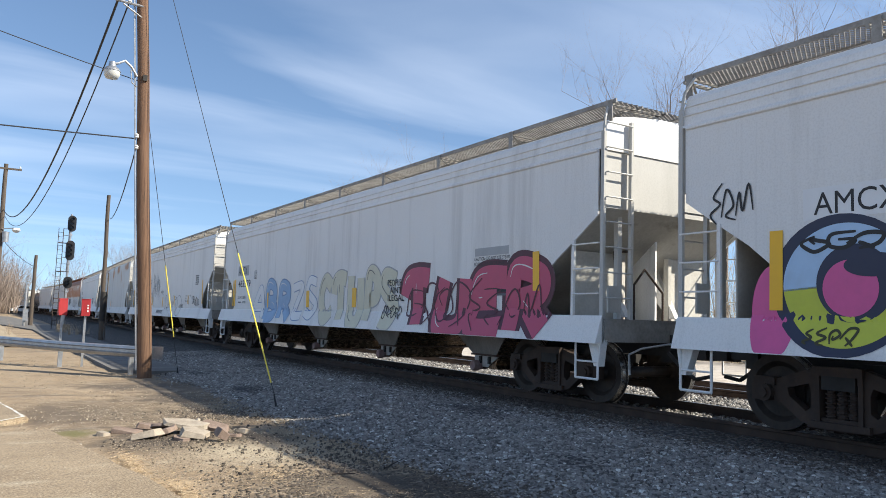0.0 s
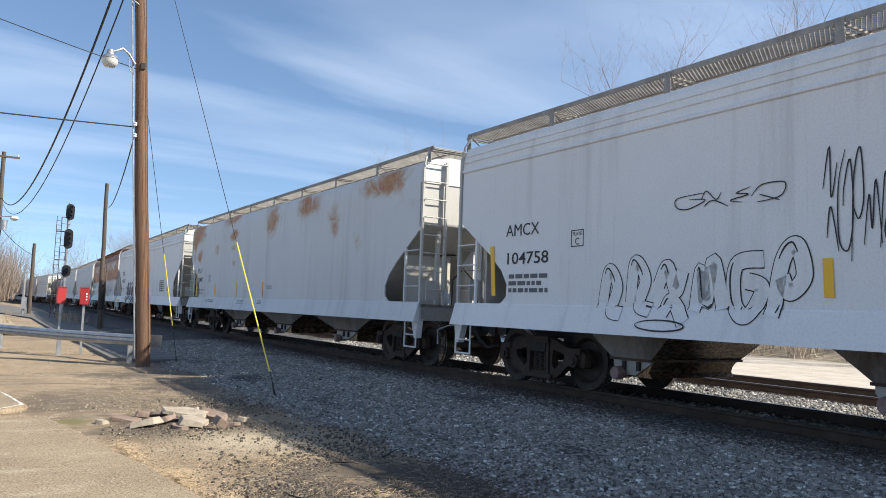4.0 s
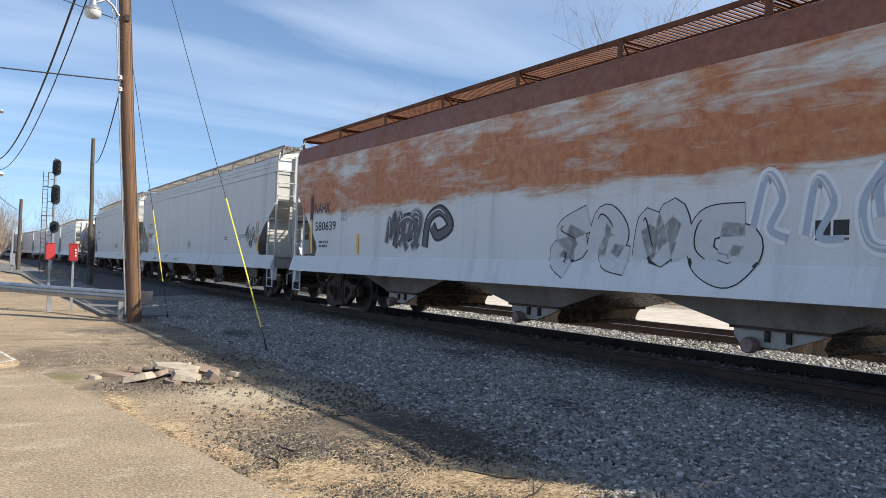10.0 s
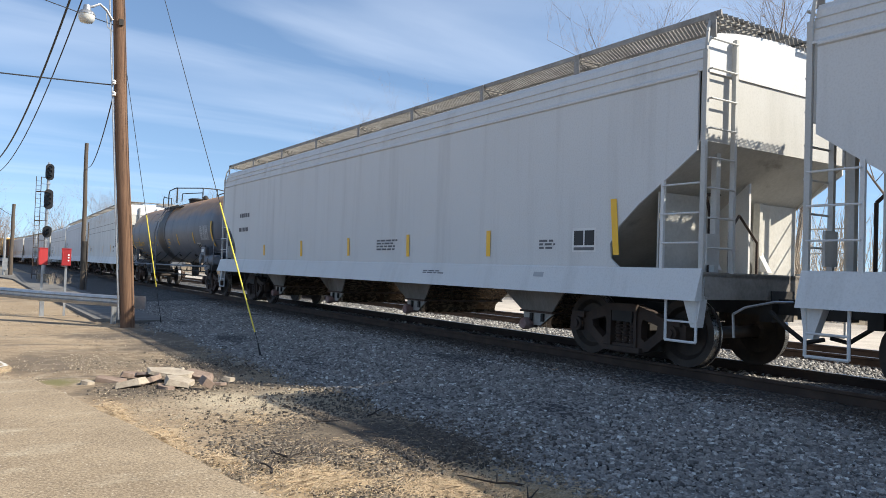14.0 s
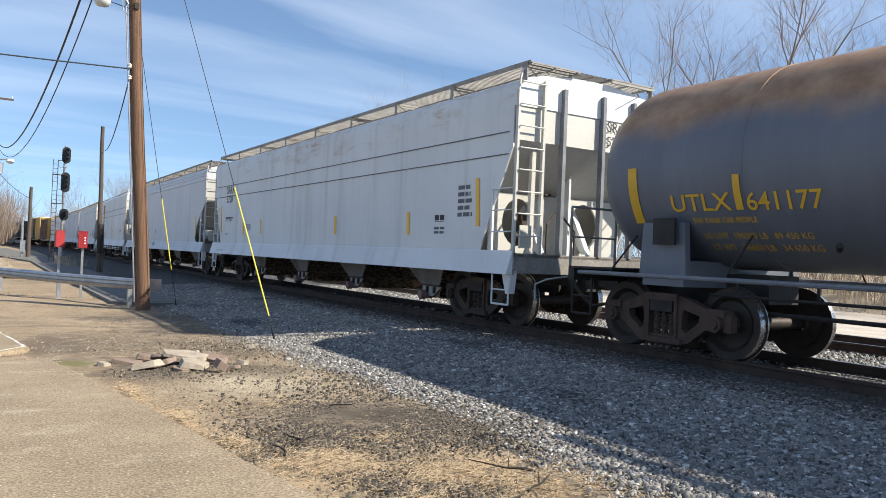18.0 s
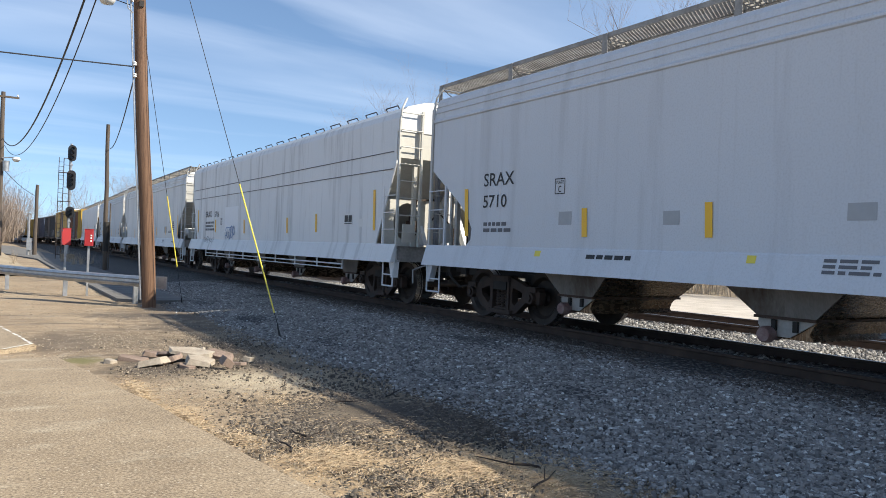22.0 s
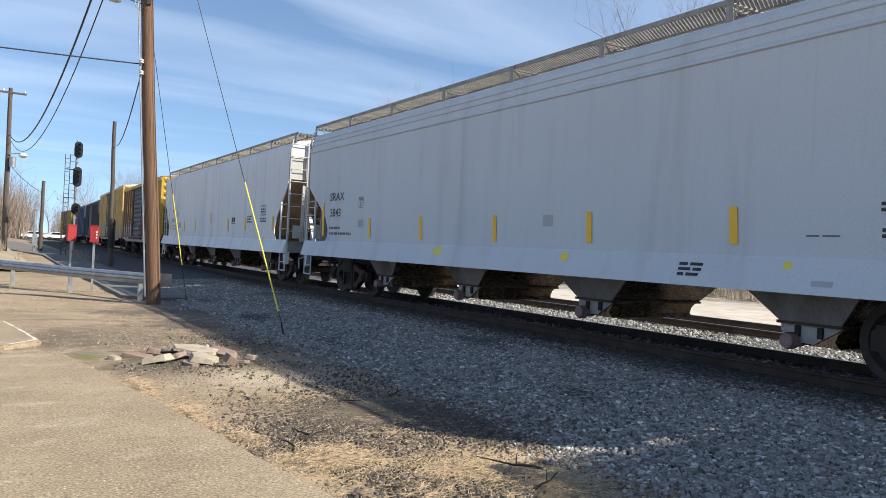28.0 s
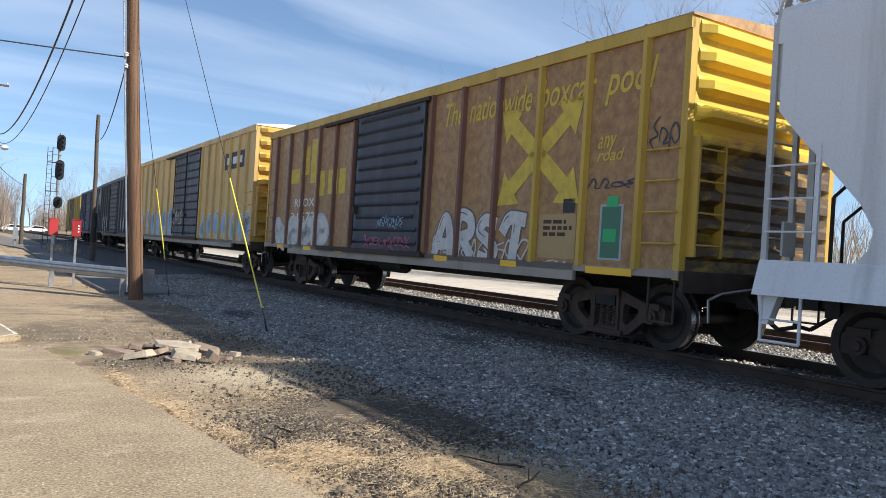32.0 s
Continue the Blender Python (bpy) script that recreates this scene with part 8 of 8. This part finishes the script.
tag(car_c, -3.8, -4.6, 1.28, 1.52, M_INK, 4, 36, 0.03)
tag(car_c, -6.32, -7.55, 1.39, 1.82, M_INK, 6, 37, 0.04)
for _t, _y, _z in (('EXW 10-8', -4.95, 1.80), ('EW  8-0', -4.95, 1.69), ('CU FT 6224', -4.95, 1.58), ('H 3-10', -5.75, 1.80)):
    word(car_c, _t, _y, _z, 0.062, 0.05 * len(_t), M_INK)
bars(car_c, -6.72, -7.28, 2.24, 2.66, 5, M_GREYINK)
bars(car_c, 0.97, -0.61, 1.04, 1.22, 3, M_GREYINK)
word(car_d, 'MLLX', 8.22, 2.25, 0.186, 0.63, M_INK)
word(car_d, '10497', 8.15, 1.90, 0.184, 0.72, M_INK)
plate_box(car_d, 6.61, 6.35, 1.89, 2.16)
word(car_d, 'LD LMT 220800 LB', 8.06, 1.56, 0.062, 0.80, M_INK)
word(car_d, 'LT WT  65400 LB', 8.05, 1.44, 0.062, 0.80, M_INK)
stripe(car_d, 8.29, 1.38, 2.21, lean=0.06)
stripe(car_d, 5.62, 1.40, 1.80, lean=0.02)
stripe(car_d, 2.93, 1.37, 1.81, lean=0.01)
stripe(car_d, 0.25, 1.37, 1.82, lean=0.00)
word(car_d, 'DO NOT CLEAN W/', -0.12, 1.66, 0.051, 0.48, M_INK)
word(car_d, 'STEAM OR BOILING', -0.12, 1.60, 0.045, 0.51, M_INK)
word(car_d, 'CLOSE HOPPER GATES & ROOF', 2.70, 1.20, 0.044, 0.70, M_INK)
word(car_d, 'HATCHES BEFORE MOVING CAR', 2.70, 1.12, 0.043, 0.86, M_INK)
bars(car_d, 0.53, 0.11, 1.14, 1.26, 3, M_GREYINK)
bars(car_d, 6.69, 5.26, 1.15, 1.25, 2, M_GREYINK)
patch(car_d, 2.94, 2.71, 1.13, 1.24, M_WHITE, 'paint_patch')
word(car_e, 'CBFX', 7.79, 2.56, 0.240, 0.83, M_INK)
word(car_e, '470337', 7.81, 2.11, 0.222, 1.20, M_INK)
plate_box(car_e, 6.58, 6.34, 2.35, 2.59)
word(car_e, 'LD LMT 220200', 7.78, 1.72, 0.068, 0.85, M_INK)
word(car_e, 'LT WT  65800', 7.77, 1.58, 0.061, 0.87, M_INK)
patch(car_e, 9.13, 8.22, 0.97, 1.11, M_STRIPE, 'paint_patch')
patch(car_e, 5.87, 5.45, 1.03, 1.15, M_STRIPE, 'paint_patch')
patch(car_e, 0.13, -0.32, 1.03, 1.12, M_STRIPE, 'paint_patch')
patch(car_e, -2.35, -2.79, 1.02, 1.13, M_STRIPE, 'paint_patch')
patch(car_e, -1.97, -2.26, 1.13, 1.31, M_GREENLABEL, 'paint_patch')
piece(car_e, 5.50, 2.35, 0.97, 2.02, M_NAVY, M_FRESHWHITE, 5, 51, 1.6, letters="BAYOU", rim=0.03)
for _a in (5.1, 4.3, 3.6, 2.9):
    wisp(car_e, _a, 1.98, M_NAVY)
for _z in (1.15, 1.42, 1.72):
    wisp(car_e, 5.72, _z, M_NAVY)
piece(car_e, 2.30, 1.45, 1.45, 1.85, M_NAVY, M_NAVY, 3, 54, 0.35, letters="ZZZ", rim=0.0)
wisp(car_e, 1.6, 1.25, M_NAVY)
decal(car_e, -6.58, -7.04, 1.55, 1.84)
bars(car_e, -4.74, -6.06, 1.54, 2.11, 6, M_GREYINK)
bars(car_e, 8.67, 7.42, 1.01, 1.07, 1, M_GREYINK)
bars(car_e, 7.12, 6.87, 1.11, 1.25, 2, M_GREYINK)
word(car_f, 'NAHX', 7.92, 2.37, 0.245, 0.91, M_INK)
word(car_f, '580639', 7.86, 1.94, 0.215, 1.22, M_INK)
plate_box(car_f, 6.34, 6.08, 2.15, 2.40)
bars(car_f, 7.61, 6.94, 1.51, 1.71, 2, M_GREYINK)
stripe(car_f, 8.06, 1.38, 2.24, lean=0.04)
for _k in range(5):
    stripe(car_f, 8.10 + 0.035 * (_k - 2), 2.2 + 0.03 * (_k % 2), 2.86 - 0.06 * (_k % 3), 0.028, mat=M_MAROON)
stripe(car_f, 5.43, 1.38, 1.81, lean=0.01)
stripe(car_f, -7.87, 1.43, 2.20, lean=0.05)
piece(car_f, 4.14, 2.70, 1.46, 2.36, M_GREYINK, M_PALEGREY, 3, 61, 0.9)
piece(car_f, 3.98, 1.57, 1.39, 2.26, M_GREYINK, M_INK, 2, 62, 0.6)
piece(car_f, -1.07, -4.60, 1.12, 2.12, M_FADED, M_INK, 4, 63, 1.6, rim=0.016, shine=M_INK)
piece(car_f, -4.5, -6.3, 1.45, 2.5, M_PALEBLUE, M_FRESHWHITE, 3, 64, 0.5)
decal(car_f, -5.26, -5.69, 1.55, 1.82)
word(car_g, 'UTCX', 7.94, 2.44, 0.236, 0.65, M_INK)
word(car_g, '54017', 7.93, 2.01, 0.214, 0.73, M_INK)
patch(car_g, 7.18, 6.51, 1.75, 2.14, M_FRESHWHITE, 'paint_patch')
plate_box(car_g, 6.60, 6.36, 2.25, 2.50)
word(car_g, 'LD LMT 220400 LB', 7.90, 1.62, 0.066, 0.80, M_INK)
word(car_g, 'LT WT  65600 LB  NEW 12-05 LD', 7.90, 1.48, 0.066, 1.50, M_INK)
stripe(car_g, 8.09, 1.44, 2.29, lean=0.06)
stripe(car_g, 5.53, 1.45, 1.88, lean=0.02)
stripe(car_g, 2.81, 1.46, 1.88, lean=0.01)
stripe(car_g, 0.39, 1.45, 1.89, lean=0.01)
bars(car_g, 0.24, -0.04, 1.54, 1.77, 4, M_GREYINK)
word(car_g, 'CLOSE HOPPER GATES AND ROOF', 2.36, 1.07, 0.046, 0.91, M_INK)
word(car_g, 'HATCHES BEFORE MOVING CAR', 2.35, 1.00, 0.046, 0.86, M_INK)
bars(car_g, 6.36, 5.50, 1.02, 1.13, 2, M_GREYINK)
bars(car_g, 4.18, 3.52, 1.15, 1.24, 2, M_GREYINK)
stripe(car_g, -8.08, 1.43, 2.31, 0.14, lean=0.02)
tag(car_g, -6.91, -8.11, 1.51, 2.32, M_INK, 6, 71, 0.045)
decal(car_g, -7.26, -7.64, 1.50, 1.78)
for _t, _z in (('HEMPEL 37300 LINING', 1.90), ('APPLIED 05-2018', 1.83), ('BY UTCX', 1.76)):
    word(car_g, _t, -6.26, _z, 0.042, 0.034 * len(_t), M_INK)
bars(car_g, -4.61, -5.00, 1.78, 1.90, 2, M_GREYINK)
bars(car_h, 7.80, 6.85, 2.57, 2.78, 1, M_GREYINK)
bars(car_h, 7.83, 6.88, 2.14, 2.34, 1, M_GREYINK)
stripe(car_h, 5.46, 1.44, 1.74, lean=0.03)
stripe(car_h, 2.72, 1.42, 1.82, lean=0.03)
stripe(car_h, -0.03, 1.44, 1.84, lean=0.03)
stripe(car_h, -2.68, 1.43, 1.86, lean=0.02)
stripe(car_h, -5.33, 1.44, 1.87, lean=0.01)
bars(car_h, -1.36, -2.34, 1.55, 1.79, 4, M_GREYINK)
bars(car_h, -6.62, -7.07, 1.55, 1.71, 3, M_GREYINK)
stripe(car_h, -8.22, 1.47, 2.23, lean=0.07)
decal(car_h, -7.35, -7.83, 1.51, 1.85)
bars(car_h, -3.36, -4.14, 1.12, 1.19, 2, M_GREYINK)
patch(car_h, -6.57, -6.80, 1.14, 1.21, M_PALEGREY, 'paint_patch')
word(car_j, 'SRAX', 7.50, 3.00, 0.263, 0.87, M_INK)
word(car_j, '5720', 7.50, 2.69, 0.247, 0.71, M_INK)
bars(car_j, 7.53, 6.62, 2.12, 2.22, 1, M_INK)
word(car_j, 'LT WT 73000', 7.53, 2.05, 0.076, 0.75, M_INK)
word(car_j, 'BLT 9-79', 7.48, 1.59, 0.052, 0.33, M_INK)
word(car_j, '1 1/2" HF COMP SHOES', 8.2, 1.02, 0.05, 0.80, M_INK)
stripe(car_j, 8.04, 1.68, 2.59, lean=0.07)
stripe(car_j, 5.46, 1.59, 2.04, lean=0.03)
stripe(car_j, 3.71, 1.61, 2.05, lean=0.02)
stripe(car_j, -5.52, 1.57, 2.03, lean=0.02)
stripe(car_j, -1.90, 1.59, 2.03, lean=0.03)
stripe(car_j, -7.99, 1.72, 2.56, lean=0.06)
patch(car_j, 5.29, 4.71, 1.72, 1.93, M_PALEGREY, 'paint_patch')
decal(car_j, -6.50, -6.91, 1.79, 1.98)
bars(car_j, -7.32, -7.81, 1.88, 2.49, 5, M_GREYINK)
bars(car_j, -6.52, -6.92, 1.58, 1.74, 2, M_GREYINK)
word(car_k, 'SRAX', 7.25, 2.35, 0.221, 0.87, M_INK)
word(car_k, '5710', 7.25, 1.98, 0.212, 0.68, M_INK)
bars(car_k, 7.22, 6.36, 1.54, 1.75, 2, M_GREYINK)
plate_box(car_k, 5.34, 5.11, 2.13, 2.37)
stripe(car_k, 7.73, 1.48, 2.33, lean=0.06)
stripe(car_k, 4.64, 1.48, 1.90, lean=0.02)
stripe(car_k, 2.45, 1.48, 1.91, lean=0.02)
stripe(car_k, -7.76, 1.50, 2.36, lean=0.08)
bars(car_k, 4.54, 3.40, 1.15, 1.25, 1, M_INK)
patch(car_k, 5.23, 4.94, 1.66, 1.86, M_PALEGREY, 'paint_patch')
patch(car_k, 3.18, 2.91, 1.64, 1.82, M_PALEGREY, 'paint_patch')
patch(car_k, 0.76, 0.46, 1.66, 1.84, M_PALEGREY, 'paint_patch')
bars(car_k, 0.97, 0.35, 1.10, 1.28, 3, M_GREYINK)
patch(car_k, 1.89, 1.77, 1.19, 1.28, M_YELLOW, 'warning_sticker')
patch(car_k, 5.72, 5.58, 1.17, 1.26, M_YELLOW, 'warning_sticker')
word(car_l, 'SRAX', 6.81, 2.16, 0.224, 0.87, M_INK)
word(car_l, '5716', 5.51, 2.15, 0.204, 0.61, M_INK)
bars(car_l, 6.80, 5.44, 1.63, 2.02, 3, M_GREYINK)
plate_box(car_l, 4.68, 4.47, 1.86, 2.09)
stripe(car_l, 7.93, 1.58, 2.47, lean=0.06)
stripe(car_l, 5.33, 1.58, 2.04, lean=0.02)
stripe(car_l, -7.99, 1.60, 2.50, lean=0.04)
stripe(car_l, -4.59, 1.57, 2.04, lean=0.03)
stripe(car_l, -2.41, 1.54, 1.98, lean=0.03)
stripe(car_l, 1.71, 1.54, 1.99, lean=0.04)
patch(car_l, 4.12, 2.48, 1.59, 2.47, M_FRESHWHITE, 'paint_patch')
tag(car_l, 3.98, 2.85, 1.20, 1.96, M_BLUEINK, 5, 81, 0.05)
tag(car_l, 6.89, 5.51, 1.15, 1.42, M_GREYINK, 8, 82, 0.02)
decal(car_l, -6.34, -6.82, 1.73, 2.00)
patch(car_l, -7.18, -7.39, 1.69, 1.87, M_WHITE, 'paint_patch')
stripe(car_m, -7.80, 1.47, 2.34, lean=0.06)
stripe(car_m, -5.03, 1.48, 1.84, lean=0.03)
stripe(car_m, -2.62, 1.46, 1.85, lean=0.04)
stripe(car_m, -0.35, 1.51, 1.98, lean=0.05)
stripe(car_m, 4.51, 1.25, 1.83, lean=0.08)
bars(car_m, -6.50, -7.03, 1.60, 2.11, 6, M_INK)
bars(car_m, -5.59, -6.31, 1.56, 1.68, 2, M_GREYINK)
patch(car_m, -4.54, -5.26, 1.58, 1.87, M_PALEGREY, 'paint_patch')
bars(car_m, -4.48, -4.92, 1.10, 1.26, 2, M_GREYINK)
bars(car_m, -6.74, -7.33, 1.12, 1.20, 1, M_INK)
bars(car_m, 0.50, -1.09, 1.07, 1.25, 2, M_GREYINK)
stripe(car_n, 7.72, 1.44, 2.30, lean=0.06)
stripe(car_n, 4.98, 1.42, 1.87, lean=0.04)
patch(car_n, 5.62, 5.34, 1.66, 1.84, M_PALEGREY, 'paint_patch')
bars(car_n, 7.34, 6.55, 1.60, 1.70, 1, M_GREYINK)
bars(car_n, 7.34, 5.85, 1.46, 1.56, 1, M_GREYINK)
stripe(car_n, -7.61, 1.45, 2.34, lean=0.06)
stripe(car_n, -4.79, 1.44, 1.88, lean=0.03)
stripe(car_n, -2.32, 1.42, 1.87, lean=0.03)
stripe(car_n, 0.05, 1.40, 1.85, lean=0.04)
stripe(car_n, 2.61, 1.41, 1.87, lean=0.05)
word(car_n, 'SRAX', 7.36, 2.33, 0.198, 0.88, M_INK)
word(car_n, '5843', 7.31, 1.93, 0.198, 0.64, M_INK)
plate_box(car_n, 5.63, 5.39, 2.12, 2.37)
bars(car_n, -5.69, -6.10, 1.53, 1.56, 1, M_GREYINK)
bars(car_n, -4.04, -4.49, 1.03, 1.22, 3, M_INK)
bars(car_n, -6.47, -7.25, 1.78, 1.90, 2, M_INK)
bars(car_n, -6.49, -7.26, 1.52, 1.64, 2, M_INK)
patch(car_n, 2.01, 1.72, 1.12, 1.27, M_YELLOW, 'warning_sticker')
patch(car_n, -1.75, -1.93, 1.14, 1.26, M_YELLOW, 'warning_sticker')
patch(car_n, -5.47, -5.57, 1.18, 1.26, M_YELLOW, 'warning_sticker')
patch(car_n, -5.83, -6.07, 1.01, 1.07, M_PALEGREY, 'paint_patch')
patch(car_n, -1.23, -1.47, 1.66, 1.84, M_PALEGREY, 'paint_patch')
patch(car_o, 7.35, 6.31, 2.31, 2.62, M_WHITE, 'paint_patch')
word(car_o, 'AEX', 7.14, 2.39, 0.184, 0.63, M_INK)
patch(car_o, 7.28, 6.41, 1.90, 2.16, M_WHITE, 'paint_patch')
word(car_o, '20015', 7.23, 1.94, 0.184, 0.79, M_INK)
word(car_o, 'LD LMT 218600', 7.07, 1.74, 0.072, 0.82, M_INK)
word(car_o, 'LT WT  66400', 7.05, 1.60, 0.072, 0.80, M_INK)
plate_box(car_o, 6.10, 5.86, 2.19, 2.40)
stripe(car_o, 7.47, 1.55, 1.99, 0.14, lean=0.05)
stripe(car_o, 4.47, 1.53, 1.99, 0.14, lean=0.04)
stripe(car_o, 2.36, 1.56, 2.01, 0.14, lean=0.03)
stripe(car_o, -0.16, 1.83, 2.27, 0.14, lean=0.03)
stripe(car_o, -7.76, 1.57, 2.01, 0.14, lean=0.03)
stripe(car_o, -4.88, 1.57, 1.99, 0.14, lean=0.03)
stripe(car_o, -2.72, 1.55, 1.98, 0.14, lean=0.04)
patch(car_o, -0.04, -0.29, 1.70, 1.83, M_WHITE, 'paint_patch')
decal(car_o, -3.12, -3.62, 1.77, 2.07)
word(car_o, 'INTERIOR LINING', -6.47, 2.32, 0.063, 0.57, M_INK)
word(car_o, 'EXTERIOR PAINT', -6.51, 2.04, 0.062, 0.55, M_INK)
bars(car_o, -6.50, -7.05, 2.13, 2.29, 2, M_INK)
bars(car_o, -6.46, -7.15, 1.83, 1.99, 2, M_INK)
bars(car_o, -5.06, -5.61, 1.82, 2.08, 3, M_GREYINK)
patch(car_o, -6.79, -6.96, 1.18, 1.37, M_YELLOW, 'warning_sticker')
patch(car_o, 5.80, 5.25, 1.67, 1.92, M_PALEGREY, 'paint_patch')

# big painted shapes on the leading white car
blob(car_a, 8.26, 1.35, 0.28, 0.55, M_HOTPINK, 0.001)
blob(car_a, 7.50, 1.66, 0.78, 0.74, M_NAVY, 0.003)
blob(car_a, 7.46, 1.66, 0.68, 0.64, M_SKYPAINT, 0.006, 5, 185)
blob(car_a, 7.46, 1.68, 0.68, 0.66, M_LIME, 0.006, 185, 365)
blob(car_a, 7.36, 1.68, 0.40, 0.40, M_NAVY, 0.009)
blob(car_a, 7.40, 1.63, 0.29, 0.29, M_HOTPINK, 0.012)
blob(car_a, 7.16, 1.86, 0.30, 0.12, M_NAVY, 0.015)
piece(car_a, 6.85, 3.2, 1.0, 2.3, M_SKYPAINT, M_NAVY, 3, 7, 1.3)
tag(car_a, 7.95, 7.1, 1.98, 2.22, M_INK, 3, 13, 0.06)
for _car, _s in ((car_j, "5720"), (car_l, "5716")):
    for _t, _z in (("SRAX", 3.50), (_s, 3.24)):
        lettering("lettering", _t, 0.26, M_INK, _car, pose(0.40, -9.04 + 0.06, _z, 90, 0, 0))["kind"] = "stuff"
    for _z in (2.90, 3.27):
        part("side_seam", Geo().box(-HALF - 0.014, -HALF - 0.001, -8.8, 8.8, _z, _z + 0.018), M_GREYINK, _car)


def boxcar_marks():
    c, hf = car_p, HALF + 0.0005
    y_paint = plain("yellow_slogan_paint", (0.70, 0.50, 0.06), 0.65, wear=0.8)
    words = [("The", -1.95, 0.62), ("nationwide", -2.75, 1.75), ("boxcar", -4.70, 1.25), ("pool", -6.12, 0.95)]
    for k, (t, y, w) in enumerate(words):
        word(c, t, y, 3.50, 0.42, w, y_paint, hf, shear=0.3)
    word(c, "any", -6.04, 2.76, 0.17, 0.36, y_paint, hf, shear=0.3)
    word(c, "road", -6.04, 2.58, 0.17, 0.52, y_paint, hf, shear=0.3)
    # crossed arrows
    g = Geo()
    cy, cz = -4.72, 2.78
    for sy, sz in ((1, 1), (1, -1), (-1, 1), (-1, -1)):
        d = Vector((sy * 0.78, sz * 0.62)).normalized()
        n = Vector((-d.y, d.x))
        q = [Vector((cy, cz)) + d * a + n * b for a, b in ((0.06, -0.14), (0.80, -0.14), (0.80, -0.34), (1.26, 0.0), (0.80, 0.34), (0.80, 0.14), (0.06, 0.14))]
        part("painted_arrow", Geo().add([(-hf - 0.006, p.x, p.y) for p in q], [tuple(range(7))]), y_paint, c)
    g = Geo()
    for a, b, z0, z1 in ((5.8, 5.2, 2.75, 3.15), (5.1, 4.55, 2.95, 3.7), (4.45, 4.05, 2.72, 3.85), (4.1, 3.5, 2.38, 3.0), (3.3, 2.75, 2.4, 3.0), (2.65, 2.3, 2.4, 3.0)):
        part("large_logo_block", flat(Geo(), a, b, z0, z1, 0.004, hf), y_paint, c)
    piece(c, -1.7, -4.55, 1.02, 1.97, M_CHALK, M_GREYINK, 4, 101, 1.15, hf, letters="ARST", rim=0.03, shine=M_GREYINK)
    tag(c, -1.7, -4.6, 1.0, 1.5, M_CHALK, 9, 107, 0.05, hf)
    piece(c, 6.85, 3.2, 1.02, 1.80, M_CHALK, M_PALEBLUE, 4, 102, 1.9, hf)
    tag(c, -6.98, -7.47, 2.58, 3.09, M_NAVY, 3, 103, 0.03, hf)
    tag(c, -5.9, -6.8, 2.15, 2.35, M_NAVY, 4, 104, 0.03, hf)
    tag(c, -4.7, -5.6, 0.98, 1.18, M_WHITE, 5, 106, 0.025, hf)
    tag(c, 0.3, -0.8, 1.55, 1.85, M_BLUE, 7, 105, 0.025, hf + 0.13)
    tag(c, 0.9, -1.1, 1.15, 1.45, M_PINK, 9, 108, 0.03, hf + 0.13)
    word(c, "RBOX", 5.44, 2.13, 0.21, 1.35, M_WHITE, hf)
    word(c, "31573", 5.67, 1.76, 0.21, 1.65, M_WHITE, hf)
    patch(c, -4.85, -5.68, 1.18, 1.84, plain("faded_tan_patch", (0.45, 0.31, 0.14), 0.7), "paint_patch", hf)
    bars(c, -4.95, -5.6, 1.5, 1.78, 3, M_TRUCK_RUST, hf)
    patch(c, -5.38, -5.64, 1.86, 2.07, M_INK, "info_panel", hf, 0.004)
    patch(c, -6.16, -6.6, 1.20, 1.97, M_PALEGREY, "routing_frame", hf)
    patch(c, -6.20, -6.56, 1.23, 1.94, M_GREENLABEL, "routing_board", hf, 0.004)
    patch(c, -6.29, -6.50, 1.93, 2.08, M_GREEN, "green_sticker", hf, 0.007)
    patch(c, -6.24, -6.49, 1.45, 1.63, M_GREEN, "green_sticker", hf, 0.007)
    for a, b in ((-5.96, -6.84), (-3.95, -4.38), (-1.87, -2.32), (2.6, 2.2), (4.6, 4.1), (6.5, 6.0)):
        patch(c, a, b, 1.0, 1.10, M_STRIPE, "yellow_label", hf + 0.03, 0.004)
    c = car_q
    patch(c, -6.13, -8.32, 3.50, 4.06, M_INK, "logo_panel", hf)
    for a, b in ((-6.4, -6.9), (-7.05, -7.5), (-7.6, -8.1)):
        patch(c, a, b, 3.66, 3.9, M_WHITE, "logo_block", hf, 0.004)
    piece(c, -3.2, -9.1, 1.12, 2.1, M_BLUE, M_KHAKI, 6, 111, 1.5, hf)
    piece(c, 8.5, 1.2, 1.12, 2.3, M_BLUE, M_SKYPAINT, 6, 112, 1.4, hf)
    tag(c, -0.9, 0.9, 1.4, 2.4, M_KHAKI, 3, 113, 0.05, hf + 0.13)
    piece(car_r, 6.5, 2.4, 1.15, 2.2, M_PALEGREY, M_GREYINK, 4, 114, 1.2, hf)
    piece(car_r, -3.0, -7.0, 1.15, 2.2, M_PALEGREY, M_GREYINK, 4, 115, 1.2, hf)
    piece(car_s, 6.5, 2.4, 1.15, 2.2, M_PALEBLUE, M_GREYINK, 4, 116, 1.2, hf)


boxcar_marks()


def motions():
    for car, front, rear in TRAIN:
        mid = (front + rear) / 2
        walk(car, [(t, on_track(mid - gone(t))) for t in np.arange(0, 32.01, 0.5)])
    turns = [(k / 15, gone(k / 15) / R_WHEEL) for k in range(481)]
    for w, y in WHEELSETS:
        walk(w, [(t, Matrix.Translation((0, y, R_WHEEL)) @ Matrix.Rotation(a, 4, "X")) for t, a in turns])


motions()
